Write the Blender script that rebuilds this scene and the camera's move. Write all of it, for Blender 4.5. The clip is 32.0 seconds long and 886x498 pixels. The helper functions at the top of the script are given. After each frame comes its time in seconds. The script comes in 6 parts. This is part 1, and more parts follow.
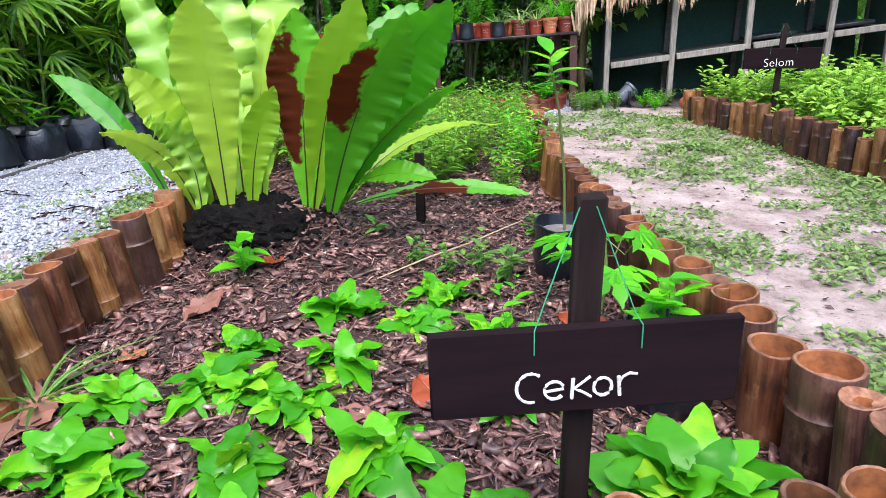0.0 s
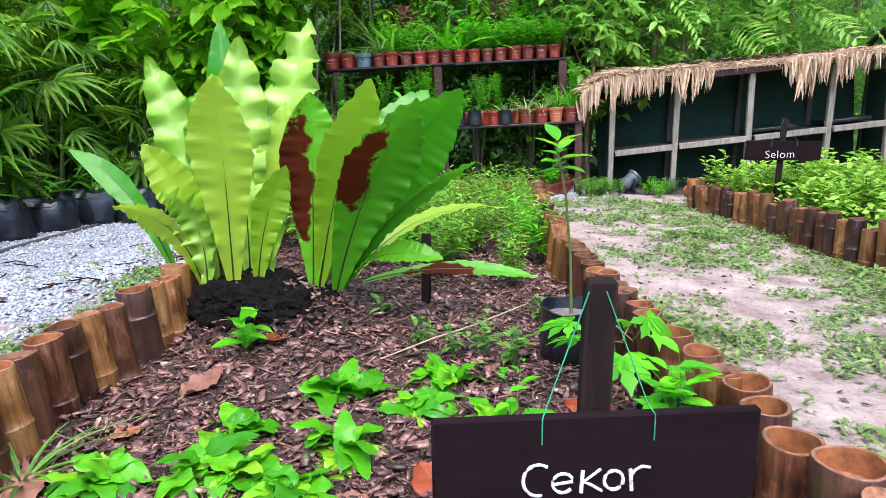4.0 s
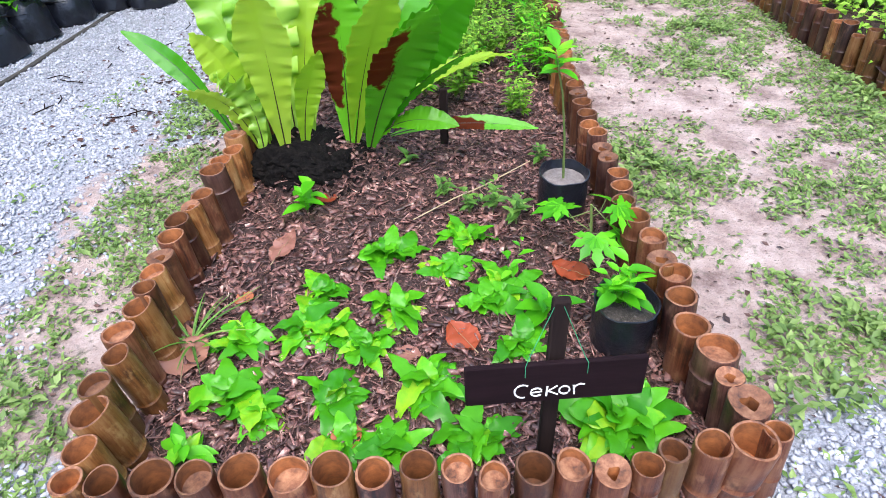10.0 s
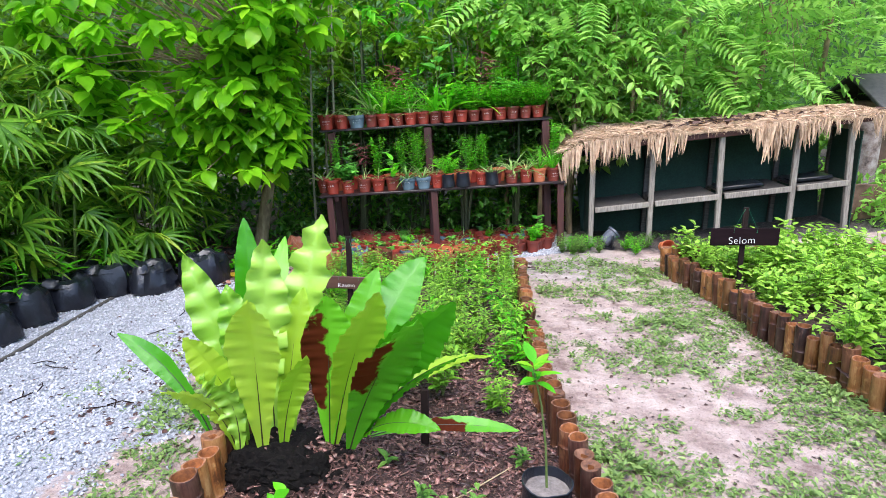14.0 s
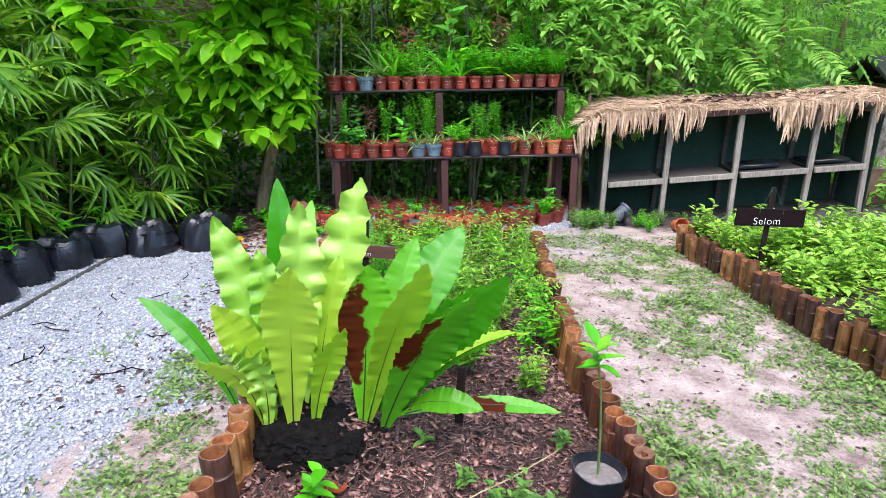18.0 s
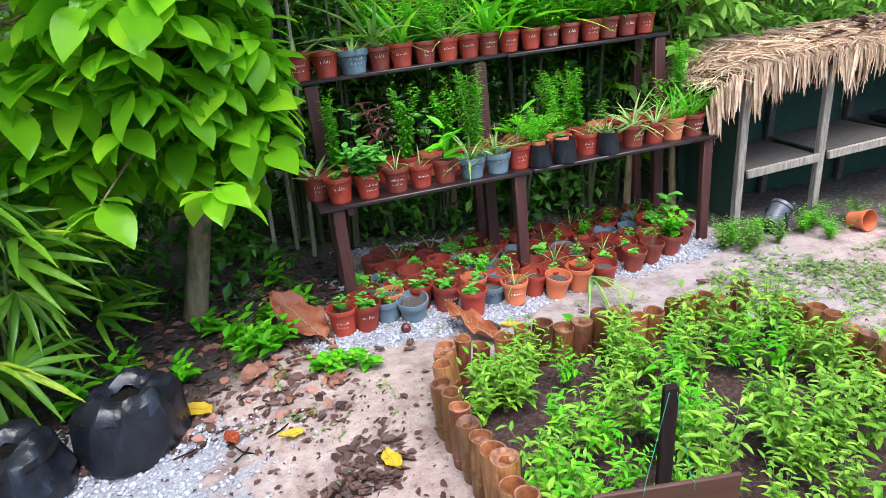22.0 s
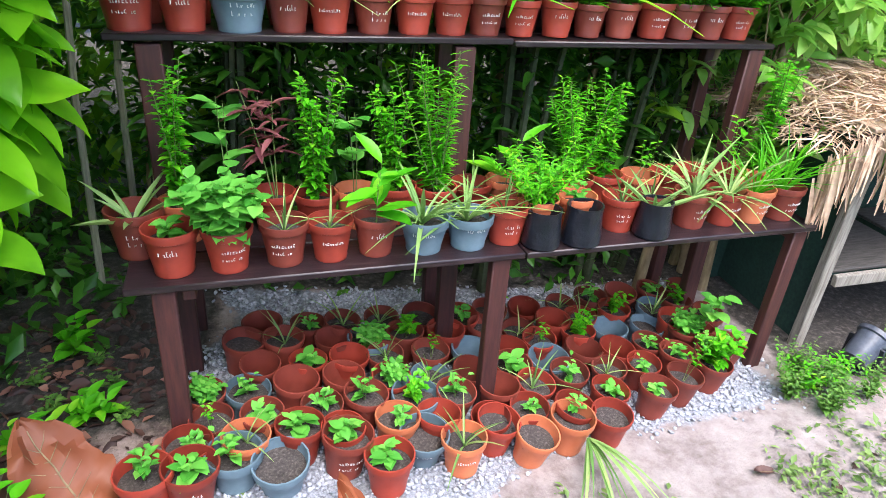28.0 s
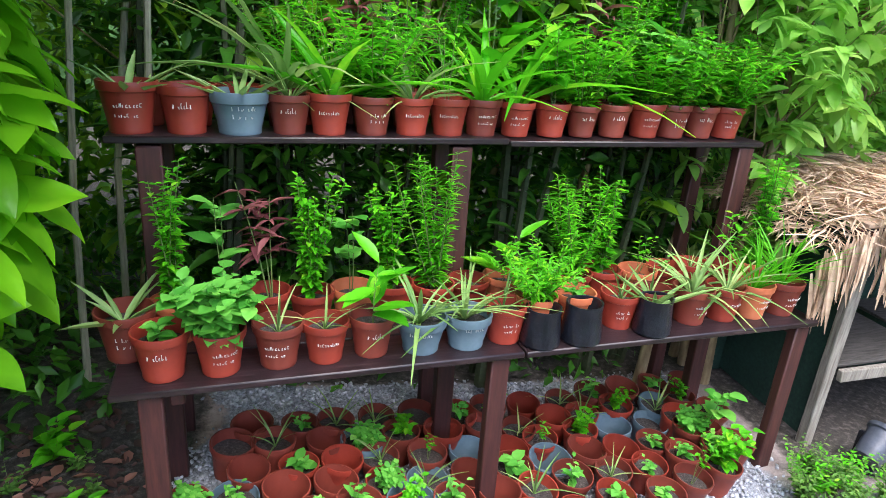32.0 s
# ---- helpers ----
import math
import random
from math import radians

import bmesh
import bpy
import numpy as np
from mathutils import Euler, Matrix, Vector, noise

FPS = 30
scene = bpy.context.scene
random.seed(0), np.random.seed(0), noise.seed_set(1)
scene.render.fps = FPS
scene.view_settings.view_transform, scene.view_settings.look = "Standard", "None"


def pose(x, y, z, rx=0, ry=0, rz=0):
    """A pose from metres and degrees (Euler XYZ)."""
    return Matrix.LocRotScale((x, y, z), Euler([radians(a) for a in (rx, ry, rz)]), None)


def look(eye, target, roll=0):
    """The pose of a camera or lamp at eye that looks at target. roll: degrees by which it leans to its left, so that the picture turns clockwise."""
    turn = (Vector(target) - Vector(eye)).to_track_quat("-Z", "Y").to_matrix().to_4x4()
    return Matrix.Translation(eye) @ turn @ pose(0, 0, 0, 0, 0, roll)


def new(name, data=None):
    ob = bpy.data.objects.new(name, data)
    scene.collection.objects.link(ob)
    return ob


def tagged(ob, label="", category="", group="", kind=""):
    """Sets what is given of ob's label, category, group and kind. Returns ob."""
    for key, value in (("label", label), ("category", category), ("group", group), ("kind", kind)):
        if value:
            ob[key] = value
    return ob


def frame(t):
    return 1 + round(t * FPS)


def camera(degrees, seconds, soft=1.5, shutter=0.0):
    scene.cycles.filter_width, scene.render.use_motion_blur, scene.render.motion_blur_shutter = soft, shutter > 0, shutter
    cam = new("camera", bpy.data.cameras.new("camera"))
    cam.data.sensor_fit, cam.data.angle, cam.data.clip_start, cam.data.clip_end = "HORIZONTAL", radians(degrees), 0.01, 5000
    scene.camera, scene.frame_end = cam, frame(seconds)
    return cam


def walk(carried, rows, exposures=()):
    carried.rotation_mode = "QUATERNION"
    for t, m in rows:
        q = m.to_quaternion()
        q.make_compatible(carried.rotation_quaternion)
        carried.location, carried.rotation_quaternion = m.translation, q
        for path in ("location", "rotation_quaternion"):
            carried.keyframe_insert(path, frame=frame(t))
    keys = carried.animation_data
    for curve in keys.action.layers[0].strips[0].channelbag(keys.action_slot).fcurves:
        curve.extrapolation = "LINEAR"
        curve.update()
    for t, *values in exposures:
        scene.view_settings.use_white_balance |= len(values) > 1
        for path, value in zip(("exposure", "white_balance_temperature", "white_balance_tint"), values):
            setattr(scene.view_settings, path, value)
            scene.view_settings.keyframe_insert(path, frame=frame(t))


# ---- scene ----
cam = camera(69.3, 32.0, 0.9)
PATH = [
    (0, (2.612, 1.394, 0.783), (2.394, 3.266, 0.113), -1.03),
    (0.5, (2.613, 1.369, 0.821), (2.371, 3.26, 0.217), -1.39),
    (1, (2.613, 1.374, 0.802), (2.37, 3.28, 0.248), -0.95),
    (1.5, (2.614, 1.383, 0.797), (2.36, 3.302, 0.294), -1.02),
    (2, (2.619, 1.376, 0.795), (2.363, 3.308, 0.348), -0.3),
    (2.5, (2.605, 1.393, 0.79), (2.363, 3.328, 0.345), 0.11),
    (4.5, (2.608, 1.408, 0.771), (2.369, 3.348, 0.345), 0.27),
    (5, (2.602, 1.431, 0.736), (2.343, 3.329, 0.164), -0.49),
    (5.5, (2.6, 1.44, 0.715), (2.33, 3.317, 0.08), -0.93),
    (6, (2.584, 1.46, 0.664), (2.284, 3.298, -0.063), -2.17),
    (6.5, (2.579, 1.475, 0.649), (2.282, 3.293, -0.128), -2.34),
    (7, (2.576, 1.461, 0.659), (2.243, 3.241, -0.191), -3.71),
    (7.5, (2.558, 1.405, 0.881), (2.274, 3.011, -0.276), -2.18),
    (8, (2.563, 1.29, 1.209), (2.327, 2.826, -0.048), -2.27),
    (8.5, (2.563, 1.21, 1.354), (2.365, 2.712, 0.048), -1.28),
    (9, (2.602, 1.184, 1.399), (2.377, 2.681, 0.092), -1.9),
    (9.5, (2.62, 1.181, 1.43), (2.403, 2.739, 0.194), -2.2),
    (10, (2.608, 1.174, 1.45), (2.379, 2.738, 0.225), -2.0),
    (10.5, (2.599, 1.18, 1.501), (2.406, 2.796, 0.338), -1.5),
    (11, (2.608, 1.179, 1.527), (2.413, 2.895, 0.518), -1.8),
    (11.3, (2.609, 1.214, 1.541), (2.413, 2.97, 0.606), -1.5),
    (11.5, (2.604, 1.173, 1.552), (2.403, 2.958, 0.673), -1.5),
    (12, (2.608, 1.165, 1.576), (2.406, 3.012, 0.835), -0.5),
    (12.5, (2.606, 1.17, 1.593), (2.399, 3.063, 0.983), -0.5),
    (13, (2.609, 1.19, 1.596), (2.411, 3.108, 1.068), -0.2),
    (13.5, (2.613, 1.194, 1.598), (2.409, 3.124, 1.114), -0.3),
    (14, (2.605, 1.192, 1.592), (2.404, 3.121, 1.102), -0.2),
    (14.5, (2.607, 1.18, 1.589), (2.42, 3.108, 1.093), 0.2),
    (16.5, (2.594, 1.193, 1.587), (2.404, 3.121, 1.09), 0.4),
    (17, (2.576, 1.202, 1.585), (2.405, 3.127, 1.069), 0.7),
    (17.5, (2.485, 1.224, 1.571), (2.372, 3.147, 1.033), -0.1),
    (18, (2.348, 1.326, 1.545), (2.202, 3.235, 0.967), 2.2),
    (18.5, (2.179, 1.576, 1.548), (2.025, 3.489, 0.988), 0.0),
    (19, (1.944, 1.744, 1.558), (1.998, 3.659, 0.984), 2.5),
    (19.5, (1.606, 1.936, 1.607), (1.782, 3.827, 0.982), -2.0),
    (20, (1.369, 2.269, 1.584), (1.54, 4.17, 0.984), -2.2),
    (20.5, (1.172, 2.585, 1.597), (1.306, 4.468, 0.938), -1.1),
    (21, (0.95, 3.033, 1.558), (1.096, 4.883, 0.81), -3.2),
    (21.5, (0.852, 3.544, 1.529), (1.009, 5.408, 0.821), -2.9),
    (22, (0.788, 4.093, 1.502), (1.106, 5.938, 0.798), -3.3),
    (22.5, (0.826, 4.577, 1.468), (1.173, 6.419, 0.772), -2.0),
    (23, (0.903, 5.055, 1.516), (1.322, 6.88, 0.812), 1.1),
    (23.5, (0.968, 5.4, 1.514), (1.502, 7.203, 0.833), 1.9),
    (24, (1.062, 5.708, 1.527), (1.619, 7.547, 0.972), 3.3),
    (24.5, (1.1, 5.866, 1.524), (1.691, 7.7, 0.991), 3.9),
    (25, (1.105, 5.898, 1.543), (1.653, 7.739, 0.987), 5.7),
    (25.5, (1.11, 5.883, 1.551), (1.698, 7.68, 0.899), 8.5),
    (27.5, (1.169, 5.752, 1.543), (1.684, 7.499, 0.717), 8.5),
    (28, (1.176, 5.728, 1.524), (1.626, 7.468, 0.647), 7.4),
    (28.5, (1.185, 5.765, 1.462), (1.644, 7.425, 0.445), 8.0),
    (29, (1.184, 5.773, 1.424), (1.631, 7.374, 0.311), 8.8),
    (29.5, (1.188, 5.783, 1.431), (1.642, 7.394, 0.337), 8.9),
    (30, (1.203, 5.782, 1.455), (1.642, 7.465, 0.468), 7.6),
    (30.5, (1.207, 5.784, 1.485), (1.661, 7.523, 0.607), 7.2),
    (31, (1.198, 5.783, 1.514), (1.654, 7.562, 0.721), 7.1),
    (31.5, (1.188, 5.776, 1.55), (1.641, 7.595, 0.851), 7.1),
    (32, (1.172, 5.778, 1.563), (1.631, 7.616, 0.92), 7.1),
]
walk(cam, [(t, look(eye, target, roll)) for t, eye, target, roll in PATH], [(0.0, 1.85, 6350.0, 12.0), (4.5, 1.88, 6350.0, 12.0), (6.0, 2.0, 6350.0, 12.0), (7.0, 2.0, 6350.0, 12.0), (8.0, 1.85, 6350.0, 12.0), (19.0, 1.85, 6350.0, 12.0), (21.0, 1.8, 6350.0, 12.0), (22.5, 2.0, 6350.0, 12.0), (24.0, 1.95, 6350.0, 12.0), (25.0, 2.22, 6350.0, 12.0), (25.5, 2.24, 6350.0, 12.0), (28.0, 2.25, 6350.0, 12.0), (30.0, 2.3, 6350.0, 12.0), (32.0, 2.05, 6350.0, 12.0)])

# ---- light ----
world = bpy.data.worlds.new("world")
scene.world = world
world.use_nodes = True
wn = world.node_tree
sky = wn.nodes.new("ShaderNodeTexSky")
sky.sky_type, sky.sun_disc = "NISHITA", False
sky.sun_elevation, sky.sun_rotation = radians(63), radians(200)
sky.air_density, sky.dust_density, sky.ozone_density = 1.0, 2.0, 1.5
wn.links.new(sky.outputs[0], wn.nodes["Background"].inputs[0])
wn.nodes["Background"].inputs[1].default_value = 0.15
sun = new("sun", bpy.data.lights.new("sun", "SUN"))
sun.data.energy, sun.data.angle, sun.data.color = 1.2, radians(40), (1.0, 0.98, 0.95)
sun.matrix_basis = look((1.0, -2.9, 6.0), (0, 0, 0))

rng = np.random.default_rng(7)


# ---- materials ----
def node_mat(name):
    m = bpy.data.materials.new(name)
    m.use_nodes = True
    t = m.node_tree
    return m, t, t.nodes["Principled BSDF"], t.nodes["Material Output"]


def link(t, a, b):
    t.links.new(a, b)


def ramp(t, fac, stops):
    r = t.nodes.new("ShaderNodeValToRGB")
    el = r.color_ramp.elements
    while len(el) < len(stops):
        el.new(0.5)
    for e, (p, c) in zip(el, stops):
        e.position, e.color = p, (*c, 1)
    link(t, fac, r.inputs[0])
    return r.outputs[0]


def noise_tex(t, scale, detail=4.0, rough=0.6, coord="Object", stretch=None):
    c = t.nodes.new("ShaderNodeTexCoord")
    n = t.nodes.new("ShaderNodeTexNoise")
    n.inputs["Scale"].default_value, n.inputs["Detail"].default_value, n.inputs["Roughness"].default_value = scale, detail, rough
    src = c.outputs[coord]
    if stretch:
        mp = t.nodes.new("ShaderNodeMapping")
        mp.inputs["Scale"].default_value = stretch
        link(t, src, mp.inputs[0])
        src = mp.outputs[0]
    link(t, src, n.inputs["Vector"])
    return n.outputs[0]


def math_n(t, op, a, b=0.5, clamp=False):
    n = t.nodes.new("ShaderNodeMath")
    n.operation, n.use_clamp = op, clamp
    for i, v in enumerate((a, b)):
        if isinstance(v, (int, float)):
            n.inputs[i].default_value = v
        else:
            link(t, v, n.inputs[i])
    return n.outputs[0]


def mix_col(t, fac, a, b, mode="MIX"):
    n = t.nodes.new("ShaderNodeMix")
    n.data_type, n.blend_type = "RGBA", mode
    for i, v in ((0, fac), (6, a), (7, b)):
        if isinstance(v, (int, float)):
            n.inputs[i].default_value = v
        elif isinstance(v, tuple):
            n.inputs[i].default_value = (*v, 1)
        else:
            link(t, v, n.inputs[i])
    return n.outputs[2]


def bump(t, bsdf, height, strength=0.5, distance=0.01):
    b = t.nodes.new("ShaderNodeBump")
    b.inputs["Strength"].default_value, b.inputs["Distance"].default_value = strength, distance
    link(t, height, b.inputs["Height"])
    link(t, b.outputs[0], bsdf.inputs["Normal"])


def surface(name, stops, scale=20.0, rough=0.7, bump_by=0.3, bump_at=0.004, stretch=None, vary=0.25, metal=0.0, island=False, coord="Object"):
    """A mottled opaque surface: noise over a ramp, a coarse stain, a lightness per object or per island, fine relief."""
    m, t, b, out = node_mat(name)
    fine = noise_tex(t, scale, 6.0, 0.65, coord, stretch)
    col = ramp(t, fine, stops)
    coarse = noise_tex(t, scale * 0.13, 3.0, 0.6, coord)
    who = t.nodes.new("ShaderNodeNewGeometry").outputs["Random Per Island"] if island else t.nodes.new("ShaderNodeObjectInfo").outputs["Random"]
    k = math_n(t, "ADD", math_n(t, "MULTIPLY", who, vary), math_n(t, "MULTIPLY", coarse, 0.5))
    k = math_n(t, "ADD", k, 0.75 - vary * 0.5)
    g = t.nodes.new("ShaderNodeCombineColor")
    for i in range(3):
        link(t, k, g.inputs[i])
    link(t, mix_col(t, 1.0, col, g.outputs[0], "MULTIPLY"), b.inputs["Base Color"])
    b.inputs["Roughness"].default_value, b.inputs["Metallic"].default_value = rough, metal
    if bump_by:
        bump(t, b, fine, bump_by, bump_at)
    return m


def leafy(name, dark, light, yellow=None, rough=0.4, thin=0.35, scale=30.0, brown=None, veins=False):
    """A leaf that lets light through, with its own tone per leaf and faint mottling."""
    m, t, b, out = node_mat(name)
    who = t.nodes.new("ShaderNodeNewGeometry").outputs["Random Per Island"]
    who = math_n(t, "FRACT", math_n(t, "ADD", who, t.nodes.new("ShaderNodeObjectInfo").outputs["Random"]), 0.0)
    n = noise_tex(t, scale, 3.0)
    f = math_n(t, "ADD", math_n(t, "MULTIPLY", who, 0.75), math_n(t, "MULTIPLY", n, 0.35))
    stops = [(0.1, dark), (0.8, light)]
    if yellow:
        stops.append((0.99, yellow))
    col = ramp(t, f, stops)
    if brown:
        at = t.nodes.new("ShaderNodeUVMap")
        at.uv_map = "scorch"
        sep = t.nodes.new("ShaderNodeSeparateXYZ")
        link(t, at.outputs[0], sep.inputs[0])
        far = math_n(t, "SQRT", math_n(t, "ADD", math_n(t, "POWER", math_n(t, "ABSOLUTE", sep.outputs[0]), 2.0), math_n(t, "POWER", math_n(t, "ABSOLUTE", sep.outputs[1]), 2.0)))
        far = math_n(t, "ADD", far, math_n(t, "MULTIPLY", math_n(t, "SUBTRACT", noise_tex(t, brown[1], 4.0, 0.6), 0.5), 2.6))
        edge = math_n(t, "MULTIPLY", math_n(t, "SUBTRACT", 0.95, far), 6.0, True)
        col = mix_col(t, edge, col, brown[0])
        link(t, math_n(t, "ADD", math_n(t, "MULTIPLY", edge, 0.4), rough), b.inputs["Roughness"])
        link(t, math_n(t, "SUBTRACT", 0.6, math_n(t, "MULTIPLY", edge, 0.5)), b.inputs["Specular IOR Level"])
    link(t, col, b.inputs["Base Color"])
    b.inputs["Roughness"].default_value = rough
    b.inputs["Specular IOR Level"].default_value = 0.65 if veins else 0.36
    tr = t.nodes.new("ShaderNodeBsdfTranslucent")
    link(t, col, tr.inputs[0])
    mx = t.nodes.new("ShaderNodeMixShader")
    mx.inputs[0].default_value = thin
    link(t, b.outputs[0], mx.inputs[1])
    link(t, tr.outputs[0], mx.inputs[2])
    link(t, mx.outputs[0], out.inputs[0])
    if veins:
        uv = t.nodes.new("ShaderNodeUVMap")
        wv = t.nodes.new("ShaderNodeTexWave")
        wv.bands_direction = "Y"
        wv.inputs["Scale"].default_value, wv.inputs["Distortion"].default_value, wv.inputs["Detail"].default_value = 16.0, 1.2, 1.0
        link(t, uv.outputs[0], wv.inputs["Vector"])
        n = math_n(t, "ADD", math_n(t, "MULTIPLY", wv.outputs[1], 0.22), n)
    bump(t, b, n, 0.3, 0.004)
    return m


def bamboo(name, dark, mid, pale):
    """Weathered bamboo: fine lengthwise fibres, brown blotches and pale scuffs, its own tone per post."""
    m, t, b, out = node_mat(name)
    who = t.nodes.new("ShaderNodeObjectInfo").outputs["Random"]
    at = t.nodes.new("ShaderNodeTexCoord").outputs["Object"]
    push = t.nodes.new("ShaderNodeVectorMath")
    push.operation = "ADD"
    link(t, at, push.inputs[0])
    shift = t.nodes.new("ShaderNodeCombineXYZ")
    for i in range(3):
        link(t, math_n(t, "MULTIPLY", who, 7.0 + 3 * i), shift.inputs[i])
    link(t, shift.outputs[0], push.inputs[1])

    def grain(scale, detail, stretch):
        mp = t.nodes.new("ShaderNodeMapping")
        mp.inputs["Scale"].default_value = stretch
        link(t, push.outputs[0], mp.inputs[0])
        n = t.nodes.new("ShaderNodeTexNoise")
        n.inputs["Scale"].default_value, n.inputs["Detail"].default_value, n.inputs["Roughness"].default_value = scale, detail, 0.65
        link(t, mp.outputs[0], n.inputs["Vector"])
        return n.outputs[0]
    fibre, blotch, scuff = grain(60, 6, (2.5, 2.5, 0.12)), grain(13, 5, (1, 1, 0.55)), grain(34, 6, (1, 1, 0.45))
    col = ramp(t, math_n(t, "ADD", math_n(t, "MULTIPLY", fibre, 0.45), math_n(t, "MULTIPLY", blotch, 0.6)), [(0.4, dark), (0.5, mid), (0.62, tuple(0.5 * (a + c) for a, c in zip(mid, pale)))])
    col = mix_col(t, math_n(t, "MULTIPLY", math_n(t, "SUBTRACT", scuff, 0.55), 8.0, True), col, pale)
    col = mix_col(t, math_n(t, "MULTIPLY", math_n(t, "SUBTRACT", grain(8, 4, (1, 1, 0.8)), 0.6), 8.0, True), col, tuple(0.45 * c for c in dark))
    k = math_n(t, "ADD", math_n(t, "MULTIPLY", who, 0.6), 0.3)
    g = t.nodes.new("ShaderNodeCombineColor")
    for i in range(3):
        link(t, k, g.inputs[i])
    link(t, mix_col(t, 1.0, col, g.outputs[0], "MULTIPLY"), b.inputs["Base Color"])
    b.inputs["Roughness"].default_value = 0.42
    bump(t, b, math_n(t, "ADD", fibre, scuff), 0.35, 0.003)
    return m


GREEN_BED = leafy("bed_leaf", (0.03, 0.22, 0.006), (0.11, 0.46, 0.011), (0.36, 0.58, 0.02), 0.3)
GREEN_BIG = leafy("shrub_leaf", (0.095, 0.31, 0.01), (0.28, 0.67, 0.018), (0.42, 0.74, 0.03), 0.26, 0.6, scale=14)
GREEN_PALM = leafy("palm_leaf", (0.034, 0.125, 0.012), (0.16, 0.37, 0.022), (0.52, 0.62, 0.06), 0.32, 0.42)
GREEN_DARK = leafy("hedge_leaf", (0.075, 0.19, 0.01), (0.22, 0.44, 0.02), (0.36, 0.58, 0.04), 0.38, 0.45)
# leaf colour darkened to hold the shade behind the stand
GREEN_SHADED = leafy("shaded_leaf", (0.02, 0.085, 0.01), (0.07, 0.24, 0.02), (0.16, 0.38, 0.04), 0.38)
GREEN_COOL = leafy("grove_leaf", (0.16, 0.4, 0.06), (0.36, 0.66, 0.11), (0.52, 0.74, 0.19), 0.34, 0.5)
GREEN_WEED = leafy("weed_leaf", (0.06, 0.16, 0.028), (0.15, 0.32, 0.05), (0.26, 0.4, 0.09), 0.5)
GREEN_HERB = leafy("herb_leaf", (0.045, 0.3, 0.008), (0.15, 0.6, 0.016), (0.38, 0.7, 0.035), 0.36, 0.45)
GREEN_SELOM = leafy("selom_leaf", (0.16, 0.36, 0.03), (0.36, 0.61, 0.07), (0.48, 0.68, 0.14), 0.4)
GREEN_MINT = leafy("mint_leaf", (0.06, 0.3, 0.03), (0.17, 0.52, 0.07), (0.3, 0.6, 0.1), 0.45)
FROND_LIME = leafy("frond_lime", (0.25, 0.49, 0.018), (0.42, 0.61, 0.04), (0.46, 0.65, 0.09), 0.28, 0.42, 6.0, None, True)
FROND_SILVER = leafy("frond_silver", (0.2, 0.45, 0.035), (0.36, 0.6, 0.075), (0.4, 0.65, 0.13), 0.17, 0.34, 6.0, None, True)
FROND_GREEN = leafy("frond_green", (0.045, 0.3, 0.006), (0.14, 0.48, 0.014), None, 0.26, 0.46, 6.0, None, True)
FROND_BURNT = leafy("frond_burnt", (0.06, 0.32, 0.008), (0.15, 0.48, 0.016), None, 0.3, 0.34, 6.0, ((0.09, 0.017, 0.005), 9.0), True)
MAROON = leafy("maroon_leaf", (0.14, 0.035, 0.045), (0.34, 0.12, 0.12), None, 0.4)
DRY_LEAF = leafy("dry_leaf", (0.19, 0.05, 0.022), (0.36, 0.115, 0.05), (0.44, 0.2, 0.1), 0.5, 0.12, 9.0)
PINK_LEAF = leafy("pink_dry_leaf", (0.22, 0.09, 0.065), (0.34, 0.16, 0.11), None, 0.55, 0.12, 18.0)
RED_LEAF = leafy("red_dry_leaf", (0.2, 0.035, 0.014), (0.32, 0.06, 0.02), None, 0.5, 0.15)
DARK_LEAF = leafy("rotten_leaf", (0.035, 0.022, 0.02), (0.1, 0.05, 0.04), None, 0.6, 0.1)
YELLOW_LEAF = leafy("yellow_leaf", (0.5, 0.32, 0.02), (0.6, 0.42, 0.03), None, 0.5, 0.3)
RIB = surface("midrib", [(0.3, (0.012, 0.014, 0.006)), (0.7, (0.04, 0.035, 0.012))], 40, 0.5, 0)
STEM = surface("stem", [(0.3, (0.09, 0.16, 0.03)), (0.7, (0.18, 0.22, 0.07))], 40, 0.6, 0)
BARK = surface("bark", [(0.3, (0.12, 0.08, 0.04)), (0.55, (0.29, 0.21, 0.11)), (0.75, (0.42, 0.34, 0.2))], 18, 0.85, 0.6, 0.01, (1, 1, 0.3))
BAMBOO = [bamboo("bamboo_gold", (0.085, 0.028, 0.009), (0.27, 0.1, 0.026), (0.48, 0.27, 0.11)), bamboo("bamboo_red", (0.035, 0.009, 0.006), (0.135, 0.037, 0.016), (0.32, 0.15, 0.075)), bamboo("bamboo_dark", (0.013, 0.005, 0.006), (0.07, 0.024, 0.018), (0.2, 0.1, 0.07))]
BAMBOO_CUT = surface("bamboo_cut", [(0.34, (0.05, 0.02, 0.012)), (0.5, (0.16, 0.065, 0.032)), (0.68, (0.28, 0.14, 0.075))], 34, 0.75, 0.3, 0.002, None, 0.9)
BAMBOO_IN = surface("bamboo_inside", [(0.3, (0.1, 0.034, 0.014)), (0.7, (0.38, 0.14, 0.045))], 30, 0.65, 0.2, 0.002, None, 1.0)
POT_CLAY = surface("pot_plastic", [(0.3, (0.2, 0.024, 0.014)), (0.7, (0.31, 0.043, 0.024))], 9, 0.42, 0.06, 0.002, None, 0.5)
POT_ORANGE = surface("pot_orange", [(0.3, (0.45, 0.11, 0.045)), (0.7, (0.54, 0.17, 0.075))], 9, 0.42, 0.06, 0.002, None, 0.3)
